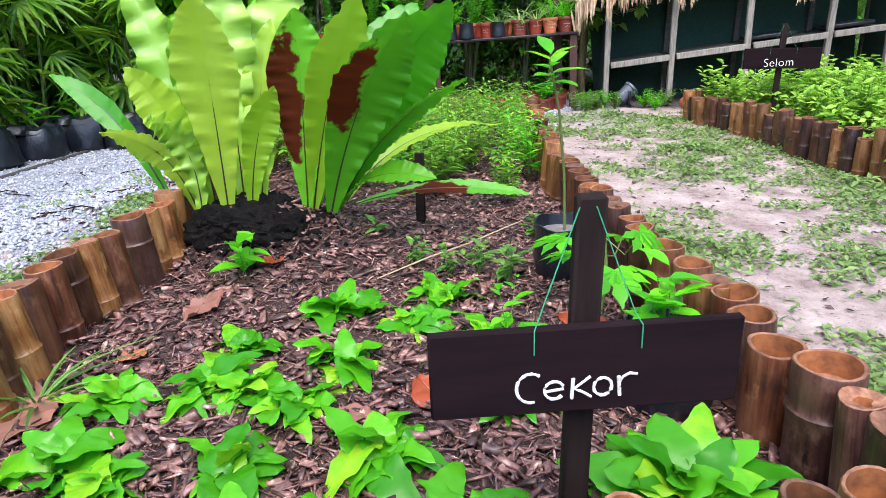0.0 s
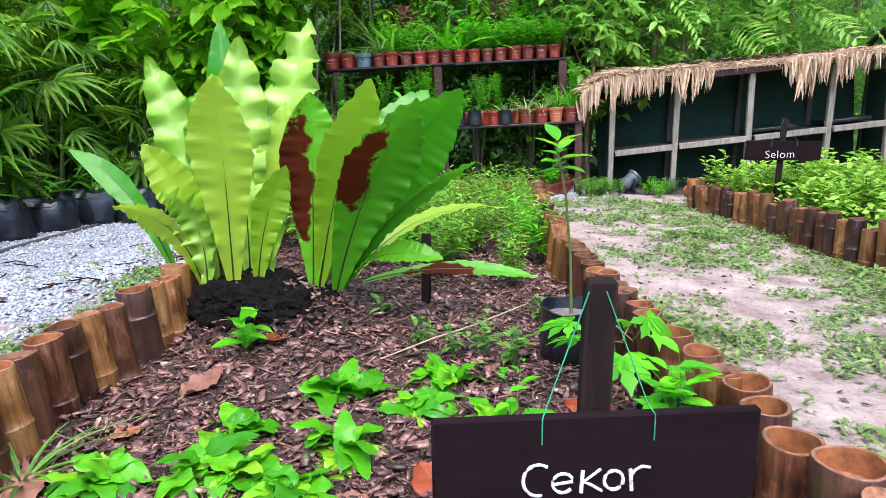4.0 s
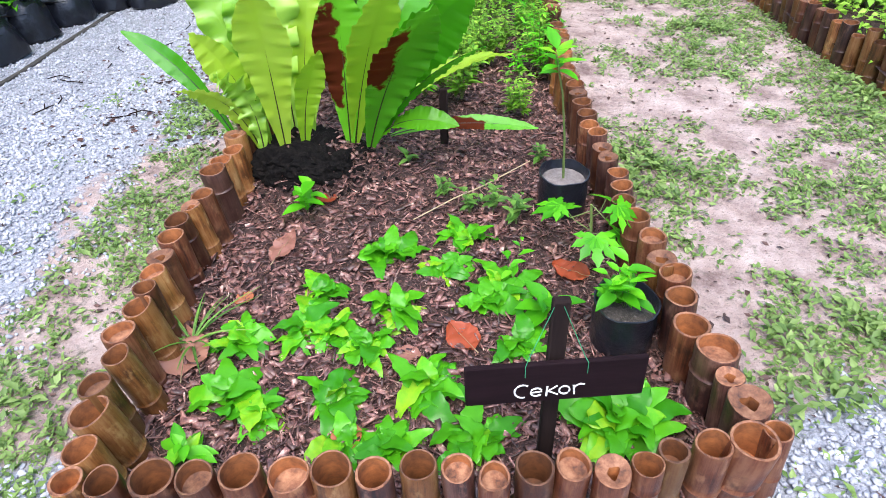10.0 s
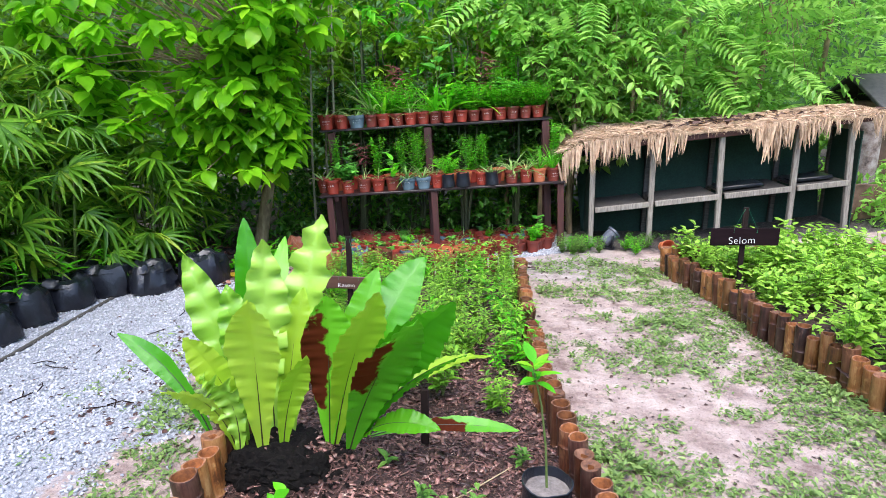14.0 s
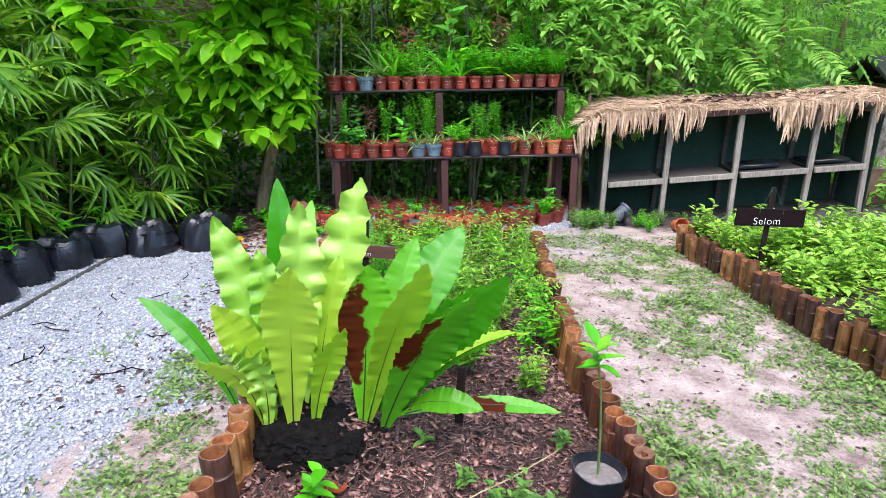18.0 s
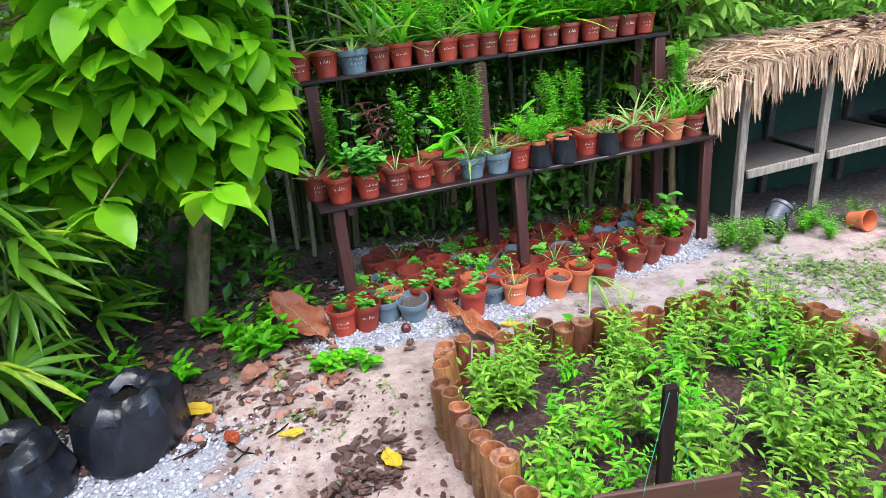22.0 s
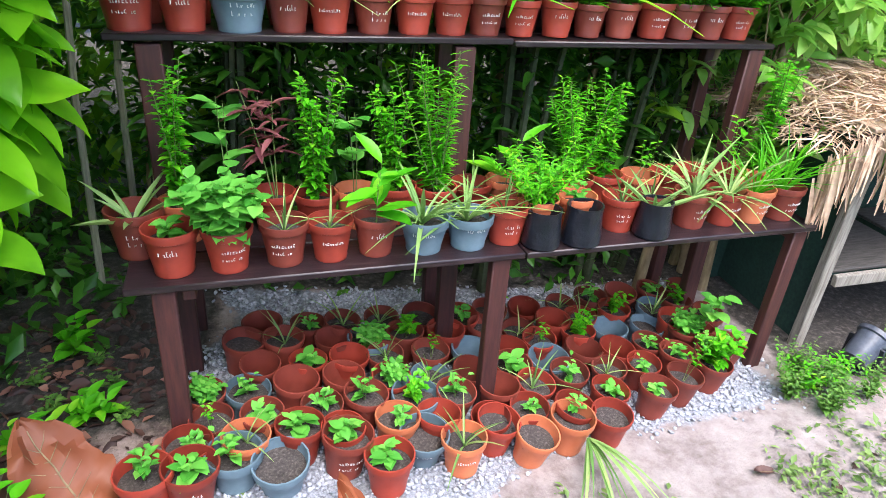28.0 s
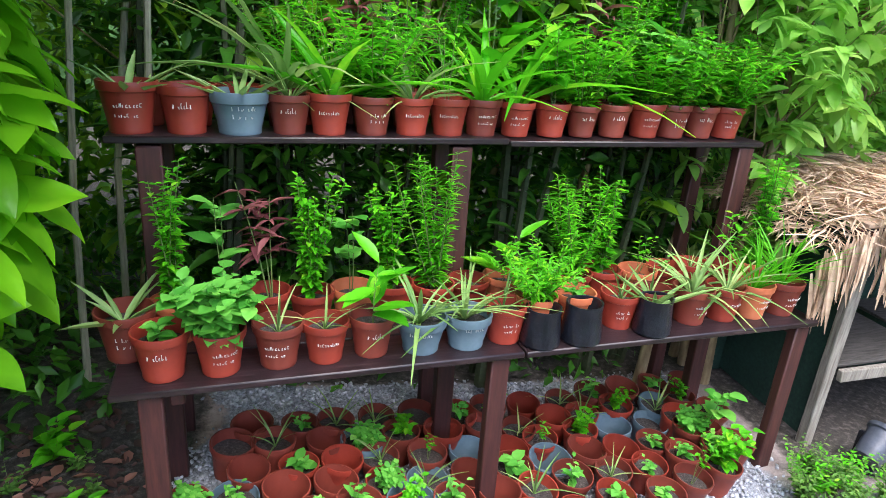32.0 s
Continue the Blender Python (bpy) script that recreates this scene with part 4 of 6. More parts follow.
    for _ in range(260):
        a, s = q.uniform(0, 6.28), q.uniform(0.004, 0.016)
        rr = q.uniform(0.75, 1.25)
        x, y = -0.04 + 0.3 * rr * math.cos(a), -0.04 + 0.2 * rr * math.sin(a)
        z = float(soil_z(x + o.x, y + o.y)) if rr > 1.08 else 0.17 - 0.09 * max(0, rr - 0.8) / 0.28
        crumbs.box(s, s * q.uniform(0.6, 1.6), s, pose(x, y, z, q.uniform(0, 90), q.uniform(0, 90), q.uniform(0, 90)), s * 0.2)
    part("peat_litter", crumbs, PEAT, root, "loose black peat crumbs")["kind"] = "stuff"


# ---- small plants ----
def rosette_geo(n, length, width, rise, seed, segs=5, droop=0.55, jitter=0.25, blunt=0.7, fold=0.25):
    """Leaves spreading from one point."""
    q = random.Random(seed)
    g = Geo()
    tv, tf = leaf_template(width, droop, fold, segs, blunt)
    for i in range(n):
        a = i * 2.4 + q.uniform(-jitter, jitter)
        el = rise * (0.25 + 0.75 * i / n) + q.uniform(-0.12, 0.12)
        s = length * q.uniform(0.7, 1.1) * (1 - 0.3 * i / n)
        m = Matrix.Rotation(a, 4, "Z") @ Matrix.Rotation(el, 4, "X") @ Matrix.Rotation(q.uniform(-0.3, 0.3), 4, "Y") @ Matrix.Diagonal((s, s, s, 1))
        g.add([(x, y, z + 0.03 * math.sin(9 * y + i) * (abs(x) / (width + 1e-6))) for x, y, z in tv], tf, m)
    return g


def sprig_geo(stems, height, leaf, width, seed, spread=0.25, per=7, droop=0.3, bare=0.15, whorl=1, top=True):
    """Thin stems clothed with leaves. Returns stems and leaves."""
    q = random.Random(seed)
    st, lf = Geo(), Geo()
    tv, tf = leaf_template(width, droop, 0.12 if width > 0.65 else 0.3, 5 if leaf > 0.068 else 3)
    for k in range(stems):
        a, s = q.uniform(0, 6.28), q.uniform(0, spread)
        h = height * q.uniform(0.65, 1.0)
        pts = [Vector((0, 0, 0)).lerp(Vector((math.cos(a) * s * h, math.sin(a) * s * h, h)), t) + Vector((math.sin(3 * t + k) * 0.02 * h, math.cos(2.5 * t + k) * 0.02 * h, 0)) for t in (0, 0.33, 0.66, 1)]
        r = min(0.004, max(0.001, 0.007 * h)) if h < 1 else 0.012 * h
        st.tube(pts, [r, r * 0.8, r * 0.6, r * 0.35], 5)
        for i in range(per):
            t = bare + (1 - bare) * (i + 0.5) / per
            j = min(2, int(t * 3))
            p = pts[j].lerp(pts[j + 1], t * 3 - j)
            for w in range(whorl):
                sz = leaf * q.uniform(0.5, 1.15) * (1.1 - 0.4 * t)
                m = Matrix.Translation(p) @ Matrix.Rotation(i * 2.4 + w * 6.28 / whorl + q.uniform(-0.3, 0.3), 4, "Z") @ Matrix.Rotation(q.uniform(0.0, 0.8), 4, "X") @ Matrix.Diagonal((sz, sz, sz, 1))
                lf.add(tv, tf, m)
    return st, lf


def strap_geo(n, length, width, seed, rise=1.1, droop=0.6):
    q = random.Random(seed)
    g = Geo()
    for i in range(n):
        tv, tf = leaf_template(width * q.uniform(0.8, 1.2), droop * q.uniform(0.3, 1.3), 0.5, 5, 0.2)
        s = length * q.uniform(0.55, 1.1)
        m = Matrix.Rotation(i * 2.4 + q.uniform(-0.5, 0.5), 4, "Z") @ Matrix.Rotation(rise * q.uniform(0.55, 1.25), 4, "X") @ Matrix.Diagonal((s, s, s, 1))
        g.add(tv, tf, m)
    return g


def crinkled_leaf(length, width, seed):
    """A broad blunt leaf on a short stalk: sunk midrib, quilted between the veins, arched over, with rippled edges."""
    q = random.Random(seed)
    g = Geo()
    n, cols = 18, (-1, -0.8, -0.45, 0, 0.45, 0.8, 1)
    ph, dr, lift = q.uniform(0, 6), q.uniform(0.35, 1.0), q.uniform(0.15, 0.4)
    for i in range(n + 1):
        s = i / n
        u = max(0.0, (s - 0.12) / 0.88)
        w = width * 0.5 * (0.06 + 0.94 * math.sin(math.pi * u ** 0.72) ** 0.62) if s < 1 else 0.01
        for c in cols:
            e = abs(c)
            z = lift * s - dr * s ** 2.3 + 0.32 * w * e ** 1.3 - 0.22 * w * e ** 3 + 0.05 * e ** 2 * math.sin(17 * s + ph + (2 if c > 0 else 0)) * min(1, 3 * s)
            z += 0.012 * math.sin(44 * (s - 0.3 * e * width)) * (0.1 < e < 0.95) * (1 - 0.6 * s)
            g.v.append((c * w * length * (1 + 0.06 * math.sin(29 * s + ph) * e), s * length, z * length))
    k = len(cols)
    g.f = [(i * k + j, i * k + j + 1, i * k + k + j + 1, i * k + k + j) for i in range(n) for j in range(k - 1)]
    me = g.mesh("leaf", True, False)
    me.materials.append(GREEN_BED)
    return me


def leaf_whorl(root, blades, n, s, rise, q):
    for i in range(n):
        f = i / n
        z = s * q.uniform(0.55, 1.15) * (1 - 0.2 * f)
        m = Matrix.Translation((q.gauss(0, 0.018) * s, q.gauss(0, 0.018) * s, q.uniform(0, 0.02))) @ Matrix.Rotation(i * 2.4 + q.uniform(-0.9, 0.9), 4, "Z") @ Matrix.Rotation(rise * (0.12 + 0.9 * f) + q.uniform(-0.25, 0.25), 4, "X") @ Matrix.Rotation(q.uniform(-0.6, 0.6), 4, "Y") @ Matrix.Diagonal((z, z, z, 1))
        place_mesh("leaf", blades[q.randrange(len(blades))], None, root, m)


def build_bed_plants():
    q = random.Random(11)
    blades = [crinkled_leaf(0.115, 0.5 + 0.04 * k, k) for k in range(6)]
    spots = [(2.17, 2.91, 1.2), (2.43, 3.03, 1.0), (1.98, 2.70, 0.9), (2.37, 2.84, 0.8), (2.24, 2.62, 0.95), (1.80, 2.45, 0.9), (1.97, 2.52, 1.15), (2.17, 2.46, 0.95), (1.85, 2.23, 1.15), (2.13, 2.26, 0.95), (2.40, 2.35, 1.1), (2.32, 2.12, 1.0), (2.54, 2.16, 1.05), (2.63, 2.50, 1.0), (2.58, 2.77, 1.0), (2.52, 2.70, 0.85), (2.18, 2.13, 0.85), (1.95, 2.19, 0.9), (2.07, 2.51, 0.8)]
    for i, (x, y, s) in enumerate(spots):
        root = thing("cekor_plant", pose(x, y, float(soil_z(x, y)) - 0.005, 0, 0, q.uniform(0, 360)), "low bright green broad-leaved herb rosette in bark mulch", "plant", "herb rosettes in the bed")
        leaf_whorl(root, blades, 19 + i % 6, s * 1.0, 1.0, q)
    x, y = 2.9, 2.28
    root = thing("cekor_plant", pose(x, y, float(soil_z(x, y)) - 0.01), "large bushy bright green herb rosette with crowded leaves", "plant", "herb rosettes in the bed")
    leaf_whorl(root, blades, 96, 1.28, 1.25, q)
    for x, y, st, h, lf, lab in ((1.8, 3.12, 2, 0.17, 0.13, "small upright seedling with pointed leaves"), (2.13, 3.5, 2, 0.1, 0.07, "small weedy seedling in the mulch"), (1.82, 2.03, 3, 0.09, 0.09, "small grey-green round-leaved seedling"), (2.51, 3.2, 6, 0.16, 0.055, "straggly pale green weed in the mulch"), (2.6, 3.13, 6, 0.14, 0.06, "straggly pale green weed in the mulch"), (2.42, 3.2, 6, 0.12, 0.05, "straggly pale green weed in the mulch"), (2.3, 3.3, 6, 0.12, 0.05, "straggly pale green weed in the mulch"), (2.71, 2.65, 2, 0.13, 0.12, "small round-leaved green seedling"), (2.6, 2.8, 2, 0.2, 0.06, "thin upright green seedling"), (2.68, 3.6, 7, 0.12, 0.05, "straggly pale green weed in the mulch")):
        root = thing("seedling", pose(x, y, float(soil_z(x, y))), lab, "plant")
        a, b = sprig_geo(st, h, lf, 0.5, int(x * 100), 0.5, 5)
        part("stem", a, STEM, root)["kind"] = "stuff"
        part("foliage", b, GREEN_WEED if "weed" in lab else GREEN_HERB, root)
    x, y = 1.645, 2.43
    root = thing("grass_tuft", pose(x, y, float(soil_z(x, y))), "thin grey-green grass tuft beside the bamboo", "grass")
    part("foliage", strap_geo(26, 0.18, 0.05, 3, 0.9, 0.8), GREEN_WEED, root)
    for x, y, s, mat, yaw, lab in ((1.765, 2.83, 0.17, PINK_LEAF, -8, "pinkish dry fallen leaf on the mulch"), (2.5, 2.48, 0.13, RED_LEAF, 40, "round red-brown fallen leaf on the mulch"), (2.85, 2.84, 0.13, RED_LEAF, 70, "curled red-brown fallen leaf on the mulch"), (1.67, 2.3, 0.19, PINK_LEAF, 20, "crumpled pink-brown dry leaf beside the bamboo"), (2.18, 2.19, 0.1, DRY_LEAF, 200, "crumpled brown dry leaf on the mulch"), (1.9, 3.2, 0.08, RED_LEAF, 110, "reddish dry leaf on the mulch"), (2.27, 2.45, 0.08, PINK_LEAF, 260, "pink-brown dry leaf on the mulch"), (1.75, 2.66, 0.07, DRY_LEAF, 150, "crumpled brown dry leaf on the mulch")):
        fallen_leaf((x, y, float(soil_z(x, y)) + 0.012), yaw, s, mat, lab, 0.5 if s == 0.17 else 0.8)
    x, y = 2.42, 3.25
    g = Geo().tube([(x - 0.2, y - 0.16, 0.08), (x - 0.06, y - 0.05, 0.11), (x + 0.05, y + 0.02, 0.13), (x + 0.22, y + 0.15, 0.17)], [0.002, 0.003, 0.003, 0.002], 6)
    tagged(part("twig", g, surface("pale_twig", [(0.3, (0.3, 0.22, 0.12)), (0.7, (0.45, 0.36, 0.22))], 40, 0.8, 0.2)), "thin pale dead twig lying on the mulch", "twig")


def fallen_leaf(at, yaw, size, mat, label, width=0.6, curl=0.25, tilt=0.0):
    """A dead leaf: cupped along the rib, crumpled and nicked at the edge."""
    q = random.Random(int(at[0] * 1000) + int(at[1] * 1000))
    root = thing("fallen_leaf", pose(*at, tilt, 0, yaw), label, "leaf")
    g = Geo()
    n, cols = 18, (-1, -0.8, -0.55, -0.28, 0, 0.28, 0.55, 0.8, 1)
    off = Vector((q.uniform(0, 50), q.uniform(0, 50), 0))
    up = lambda c, s: curl * (0.3 * abs(c) ** 1.5 + 0.25 * s * s) + (0.19 if size > 0.2 else 0.12) * noise.noise(off + Vector((c * 1.7, s * 5, 0))) + (0.05 * noise.noise(off + Vector((c * 5, s * 13, 3))) if size > 0.2 else 0) + 0.02 * math.sin(40 * s + 6 * abs(c)) * abs(c)
    for i in range(n + 1):
        s = i / n
        w = width * 0.5 * max(0.02, math.sin(math.pi * min(1, 0.02 + s * 0.98) ** 0.85)) ** 0.75
        for c in cols:
            nick = 1 + 0.13 * noise.noise(off + Vector((s * 9, c * 3, 7))) * (abs(c) > 0.7)
            g.v.append((c * w * nick * size, s * size, max(0.002, (0.02 + up(c, s)) * size * (0.6 if size > 0.2 else 0.8))))
    k = len(cols)
    g.f = [(i * k + j, i * k + j + 1, i * k + k + j + 1, i * k + k + j) for i in range(n) for j in range(k - 1)]
    blade = part("blade", g, mat, root)
    mid = [Vector(g.v[i * k + 4]) + Vector((0, 0, 0.0012)) for i in range(0, n, 2)]
    part("midrib", Geo().tube([mid[0] - Vector((0, 0.14 * size, 0))] + mid, [0.011 * size * (1 - 0.07 * i) for i in range(len(mid) + 1)], 5), BARK, root)
    if size > 0.2:
        for i in range(3, 15, 2):
            for e in (2, 6):
                v = [Vector(g.v[i * k + 4]), (Vector(g.v[(i + 1) * k + (3 if e == 2 else 5)])), Vector(g.v[(i + 2) * k + e])]
                part("vein", Geo().tube([p + Vector((0, 0, 0.0014)) for p in v], [0.004 * size, 0.003 * size, 0.0015 * size], 4), BARK, blade)


def grow_bag(at, r, h, label, seed, grow=None, soil=POT_SOIL, slump=False):
    q = random.Random(seed)
    root = thing("grow_bag", pose(*at, 0, 0, q.uniform(0, 360)), label, "plant bag")
    if slump:
        g = Geo().lathe([(r * 0.95, 0), (r * 1.12, h * 0.15), (r * 1.1, h * 0.4), (r * 1.0, h * 0.7), (r * 0.88, h * 0.92), (r * 0.7, h * 1.0), (r * 0.55, h * 1.05), (r * 0.45, h * 1.02), (r * 0.36, h * 0.93), (r * 0.3, h * 0.84)], 40, None, 0.05)
        g.f = [f for f in g.f if len(f) == 4 or f[0] == 39]
        g.v = [tuple(Vector(v) * (1 + 0.17 * noise.noise(Vector((v[0] * 11, v[1] * 11, v[2] * 7 + seed))) - 0.09 * abs(noise.noise(Vector((v[0] * 26, v[1] * 26, v[2] * 12 + seed)))) + 0.05 * noise.noise(Vector(v) * 45))) for v in g.v]
    else:
        g = Geo().lathe([(r * 0.9, 0), (r * 1.02, h * 0.12), (r, h * 0.35), (r * 1.04, h * 0.55), (r * 0.99, h * 0.8), (r * 1.05, h), (r * 1.0, h * 1.005), (r * 0.93, h * 0.86), (r * 0.9, h * 0.8)], 22, None, 0.03)
        g.f = [f for f in g.f if len(f) == 4 or f[0] == 21]
        g.v = [(x, y, z + 0.004 * math.sin(5 * math.atan2(y, x) + seed) * (z / h)) for x, y, z in g.v]
    part("bag", g, POLYBAG, root)
    part("soil", Geo().lathe([(r * 0.94, h * 0.8), (r * 0.5, h * 0.83), (0.0, h * 0.85)], 18), soil, root)
    if grow:
        a, b = grow
        part("stem", a, STEM, root, "", pose(0, 0, h * 0.8))
        part("foliage", b, GREEN_HERB, root, "", pose(0, 0, h * 0.8))


def lobed_leaf(size):
    """A palmate leaf cut into pointed lobes that are toothed in turn."""
    g = Geo()
    for i in range(7):
        a = (i - 3) * 0.62
        k = size * (1 - 0.11 * abs(i - 3))
        rot = Matrix.Rotation(-a, 4, "Z")
        w = [0.1, 0.2, 0.34, 0.2, 0.3, 0.12, 0.01]
        for j, c in enumerate(w):
            y = j / 6
            z = 0.05 * y - 0.22 * y * y
            g.v += [tuple(rot @ Vector((sx * c * k * 0.62, y * k, z * k + abs(sx) * 0.08 * c * k))) for sx in (-1, 0, 1)]
        o = len(g.v) - 21
        for j in range(6):
            p = o + j * 3
            g.f += [(p, p + 1, p + 4, p + 3), (p + 1, p + 2, p + 5, p + 4)]
    return g


def build_bags():
    sand = surface("sandy_soil", [(0.3, (0.12, 0.1, 0.09)), (0.7, (0.26, 0.22, 0.2))], 60, 0.95, 0.5, 0.006)
    # the sapling in its bag by the path
    st, lf = Geo(), Geo()
    st.tube([(0, 0, 0), (-0.01, 0.01, 0.18), (-0.05, 0.03, 0.36), (-0.07, 0.06, 0.5)], [0.005, 0.004, 0.0035, 0.003], 6)
    tv, tf = leaf_template(0.42, 0.25, 0.2, 5)
    q = random.Random(3)
    for i in range(11):
        p = Vector((-0.06, 0.045, 0.44)).lerp(Vector((-0.07, 0.06, 0.52)), i / 10)
        s = 0.09 * q.uniform(0.7, 1.1)
        lf.add(tv, tf, Matrix.Translation(p) @ Matrix.Rotation(i * 2.4, 4, "Z") @ Matrix.Rotation(0.1 + 0.06 * i, 4, "X") @ Matrix.Diagonal((s, s, s, 1)))
    x, y = 2.765, 3.26
    grow_bag((x, y, 0.04), 0.092, 0.17, "black polythene grow bag holding a slender sapling", 3, (st, lf), sand)
    x, y = 2.925, 2.575
    grow_bag((x, y, 0.04), 0.092, 0.165, "black polythene grow bag with a small leafy seedling", 4, sprig_geo(6, 0.17, 0.085, 0.5, 8, 0.6, 6))
    x, y = 2.845, 2.98
    root = thing("seedling", pose(x, y, 0.05), "papaya seedling with lobed pale green leaves", "plant")
    q = random.Random(21)
    part("stem", Geo().tube([(0, 0, -0.01), (0.01, 0.0, 0.1), (0.0, 0.01, 0.2)], [0.006, 0.005, 0.004], 7), STEM, root)
    for i in range(6):
        a, h = i * 2.4, 0.08 + 0.025 * i
        reach = q.uniform(0.08, 0.13)
        tip = Vector((math.cos(a) * reach, math.sin(a) * reach, h + 0.03))
        part("stalk", Geo().tube([(0, 0, h), tip * 0.6 + Vector((0, 0, 0.03)), tip], [0.002, 0.0016, 0.0014], 5), STEM, root)
        part("lobed_leaf", lobed_leaf(q.uniform(0.095, 0.125)), GREEN_HERB, root, "", Matrix.Translation(tip) @ Matrix.Rotation(a - math.pi / 2, 4, "Z") @ Matrix.Rotation(-0.35 + q.uniform(-0.3, 0.3), 4, "X"))
    # short dark stake behind the fern
    tagged(part("stake", Geo().box(0.035, 0.02, 0.26, pose(2.262, 3.7, 0.07)), WOOD_STAKE), "short dark wooden stake standing in the mulch", "stake")
    # row of grow bags under the palms
    row = [(-1.15, 4.1), (-1.1, 4.55), (-1.0, 4.98), (-1.02, 5.42), (-0.98, 5.84), (-0.86, 6.2), (-0.5, 6.3), (-0.13, 6.52)]
    for i, (x, y) in enumerate(row):
        a, b = sprig_geo(2, 0.3, 0.2, 0.25, 70 + i, 0.4, 6)
        grow_bag((x, y, float(gz(x, y)) - 0.01), 0.19 + 0.012 * (i % 3), 0.25 + 0.03 * (i % 2), "wrinkled black polythene grow bag under the palms", 30 + i, (a, b) if i < 6 else None, PEAT, True)


# ---- potted plants on the stand ----
def pot_mesh(r, h, mat, lip=0.2):
    g = Geo().lathe([(r * 0.69, 0), (r * 0.7, 0.003), (r * 0.712, 0.014), (r * 0.705, 0.016), (r * 0.9, h * (1 - lip)), (r * 0.97, h * (1 - lip) + 0.003), (r, h - 0.003), (r * 0.985, h), (r * 0.93, h), (r * 0.885, h * 0.78), (r * 0.8, h * 0.5)], 22)
    g.f = [f for f in g.f if len(f) == 4 or f[0] == 21]
    me = g.mesh("pot")
    me.materials.append(mat)
    return me


def soil_mesh(r, h):
    g = Geo().lathe([(r * 0.87, h * 0.69), (r * 0.6, h * 0.7), (r * 0.25, h * 0.705), (0.0, h * 0.71)], 16)
    g.f = [f for f in g.f if len(f) == 4]
    g.v = [(x, y, z + 0.004 * noise.noise(Vector((x * 60, y * 60, r * 900)))) for x, y, z in g.v]
    me = g.mesh("soil")
    me.materials.append(POT_SOIL)
    return me


POT_R, POT_H = 0.077, 0.136
POTS = {"clay": pot_mesh(POT_R, POT_H, POT_CLAY), "orange": pot_mesh(POT_R, POT_H, POT_ORANGE), "brown": pot_mesh(POT_R, POT_H, POT_BROWN), "grey": pot_mesh(POT_R * 1.08, POT_H * 0.86, POT_GREY, 0.28), "bag": None}
POT_WORDS = {"clay": "red-brown plastic pot", "orange": "orange plastic pot", "brown": "dark brown plastic pot", "grey": "blue-grey plastic pot", "bag": "black polythene bag"}
g_bag = Geo().lathe([(0.058, 0), (0.066, 0.008), (0.066, 0.035), (0.061, 0.075), (0.058, 0.11), (0.06, 0.135), (0.055, 0.134), (0.054, 0.1), (0.052, 0.06)], 18, None, 0.04)
g_bag.f = [f for f in g_bag.f if len(f) == 4 or f[0] == 17]
POTS["bag"] = g_bag.mesh("pot")
POTS["bag"].materials.append(POLYBAG)
SOIL_ROUND = soil_mesh(POT_R, POT_H)
SOIL_WIDE = soil_mesh(POT_R * 1.08, POT_H * 0.86)
SOIL_BAG = soil_mesh(0.062, 0.125)


def two_part(pair, leaf_mat):
    a, b = pair
    ma, mb = a.mesh("stem"), b.mesh("foliage", True, False)
    ma.materials.append(STEM)
    mb.materials.append(leaf_mat)
    return [("stem", ma), ("foliage", mb)]


def one_part(g, mat, name="foliage"):
    me = g.mesh(name, True, False)
    me.materials.append(mat)
    return [(name, me)]


GREEN_PALE = leafy("pale_strap", (0.12, 0.26, 0.06), (0.3, 0.46, 0.14), (0.5, 0.56, 0.2), 0.4)
PLANTS = {
    "aloe": one_part(strap_geo(9, 0.2, 0.11, 1, 0.9, 0.15), GREEN_PALE),
    "spider": one_part(strap_geo(20, 0.24, 0.06, 2, 1.0, 0.8), GREEN_PALE),
    "grass": one_part(strap_geo(34, 0.3, 0.028, 3, 1.25, 0.5), GREEN_HERB),
    "strap": one_part(strap_geo(13, 0.32, 0.11, 4, 1.15, 0.6), GREEN_HERB),
    "mint": two_part(sprig_geo(34, 0.17, 0.07, 0.85, 5, 0.95, 7, 0.35, 0.15, 2), GREEN_MINT),
    "basil": two_part(sprig_geo(10, 0.24, 0.08, 0.62, 6, 0.6, 8), GREEN_HERB),
    "feather": two_part(sprig_geo(12, 0.4, 0.05, 0.22, 7, 0.5, 24, 0.3, 0.06, 3), GREEN_HERB),
    "fine": two_part(sprig_geo(26, 0.27, 0.05, 0.3, 8, 0.85, 12, 0.3, 0.08, 3), GREEN_HERB),
    "broad": two_part(sprig_geo(2, 0.24, 0.17, 0.36, 9, 0.15, 5, 0.15), GREEN_HERB),
    "round": two_part(sprig_geo(2, 0.4, 0.11, 0.8, 10, 0.3, 5, 0.3, 0.4), GREEN_MINT),
    "maroon": two_part(sprig_geo(3, 0.4, 0.1, 0.3, 11, 0.25, 4, 0.5, 0.4, 4), MAROON),
    "tall": two_part(sprig_geo(8, 0.5, 0.045, 0.55, 12, 0.24, 30, 0.4, 0.06, 2), GREEN_HERB),
    "sprout": two_part(sprig_geo(4, 0.09, 0.045, 0.6, 13, 0.5, 5), GREEN_MINT),
    "lettuce": two_part(sprig_geo(5, 0.07, 0.065, 0.72, 14, 0.7, 5, 0.35, 0.3), GREEN_MINT),
    "fewgrass": one_part(strap_geo(7, 0.17, 0.05, 15, 1.1, 0.5), GREEN_PALE),
    "twiggy": two_part(sprig_geo(3, 0.3, 0.05, 0.5, 16, 0.35, 8, 0.3, 0.4), GREEN_HERB),
    "palm": one_part(strap_geo(14, 0.3, 0.09, 17, 1.2, 0.9), GREEN_HERB),
}
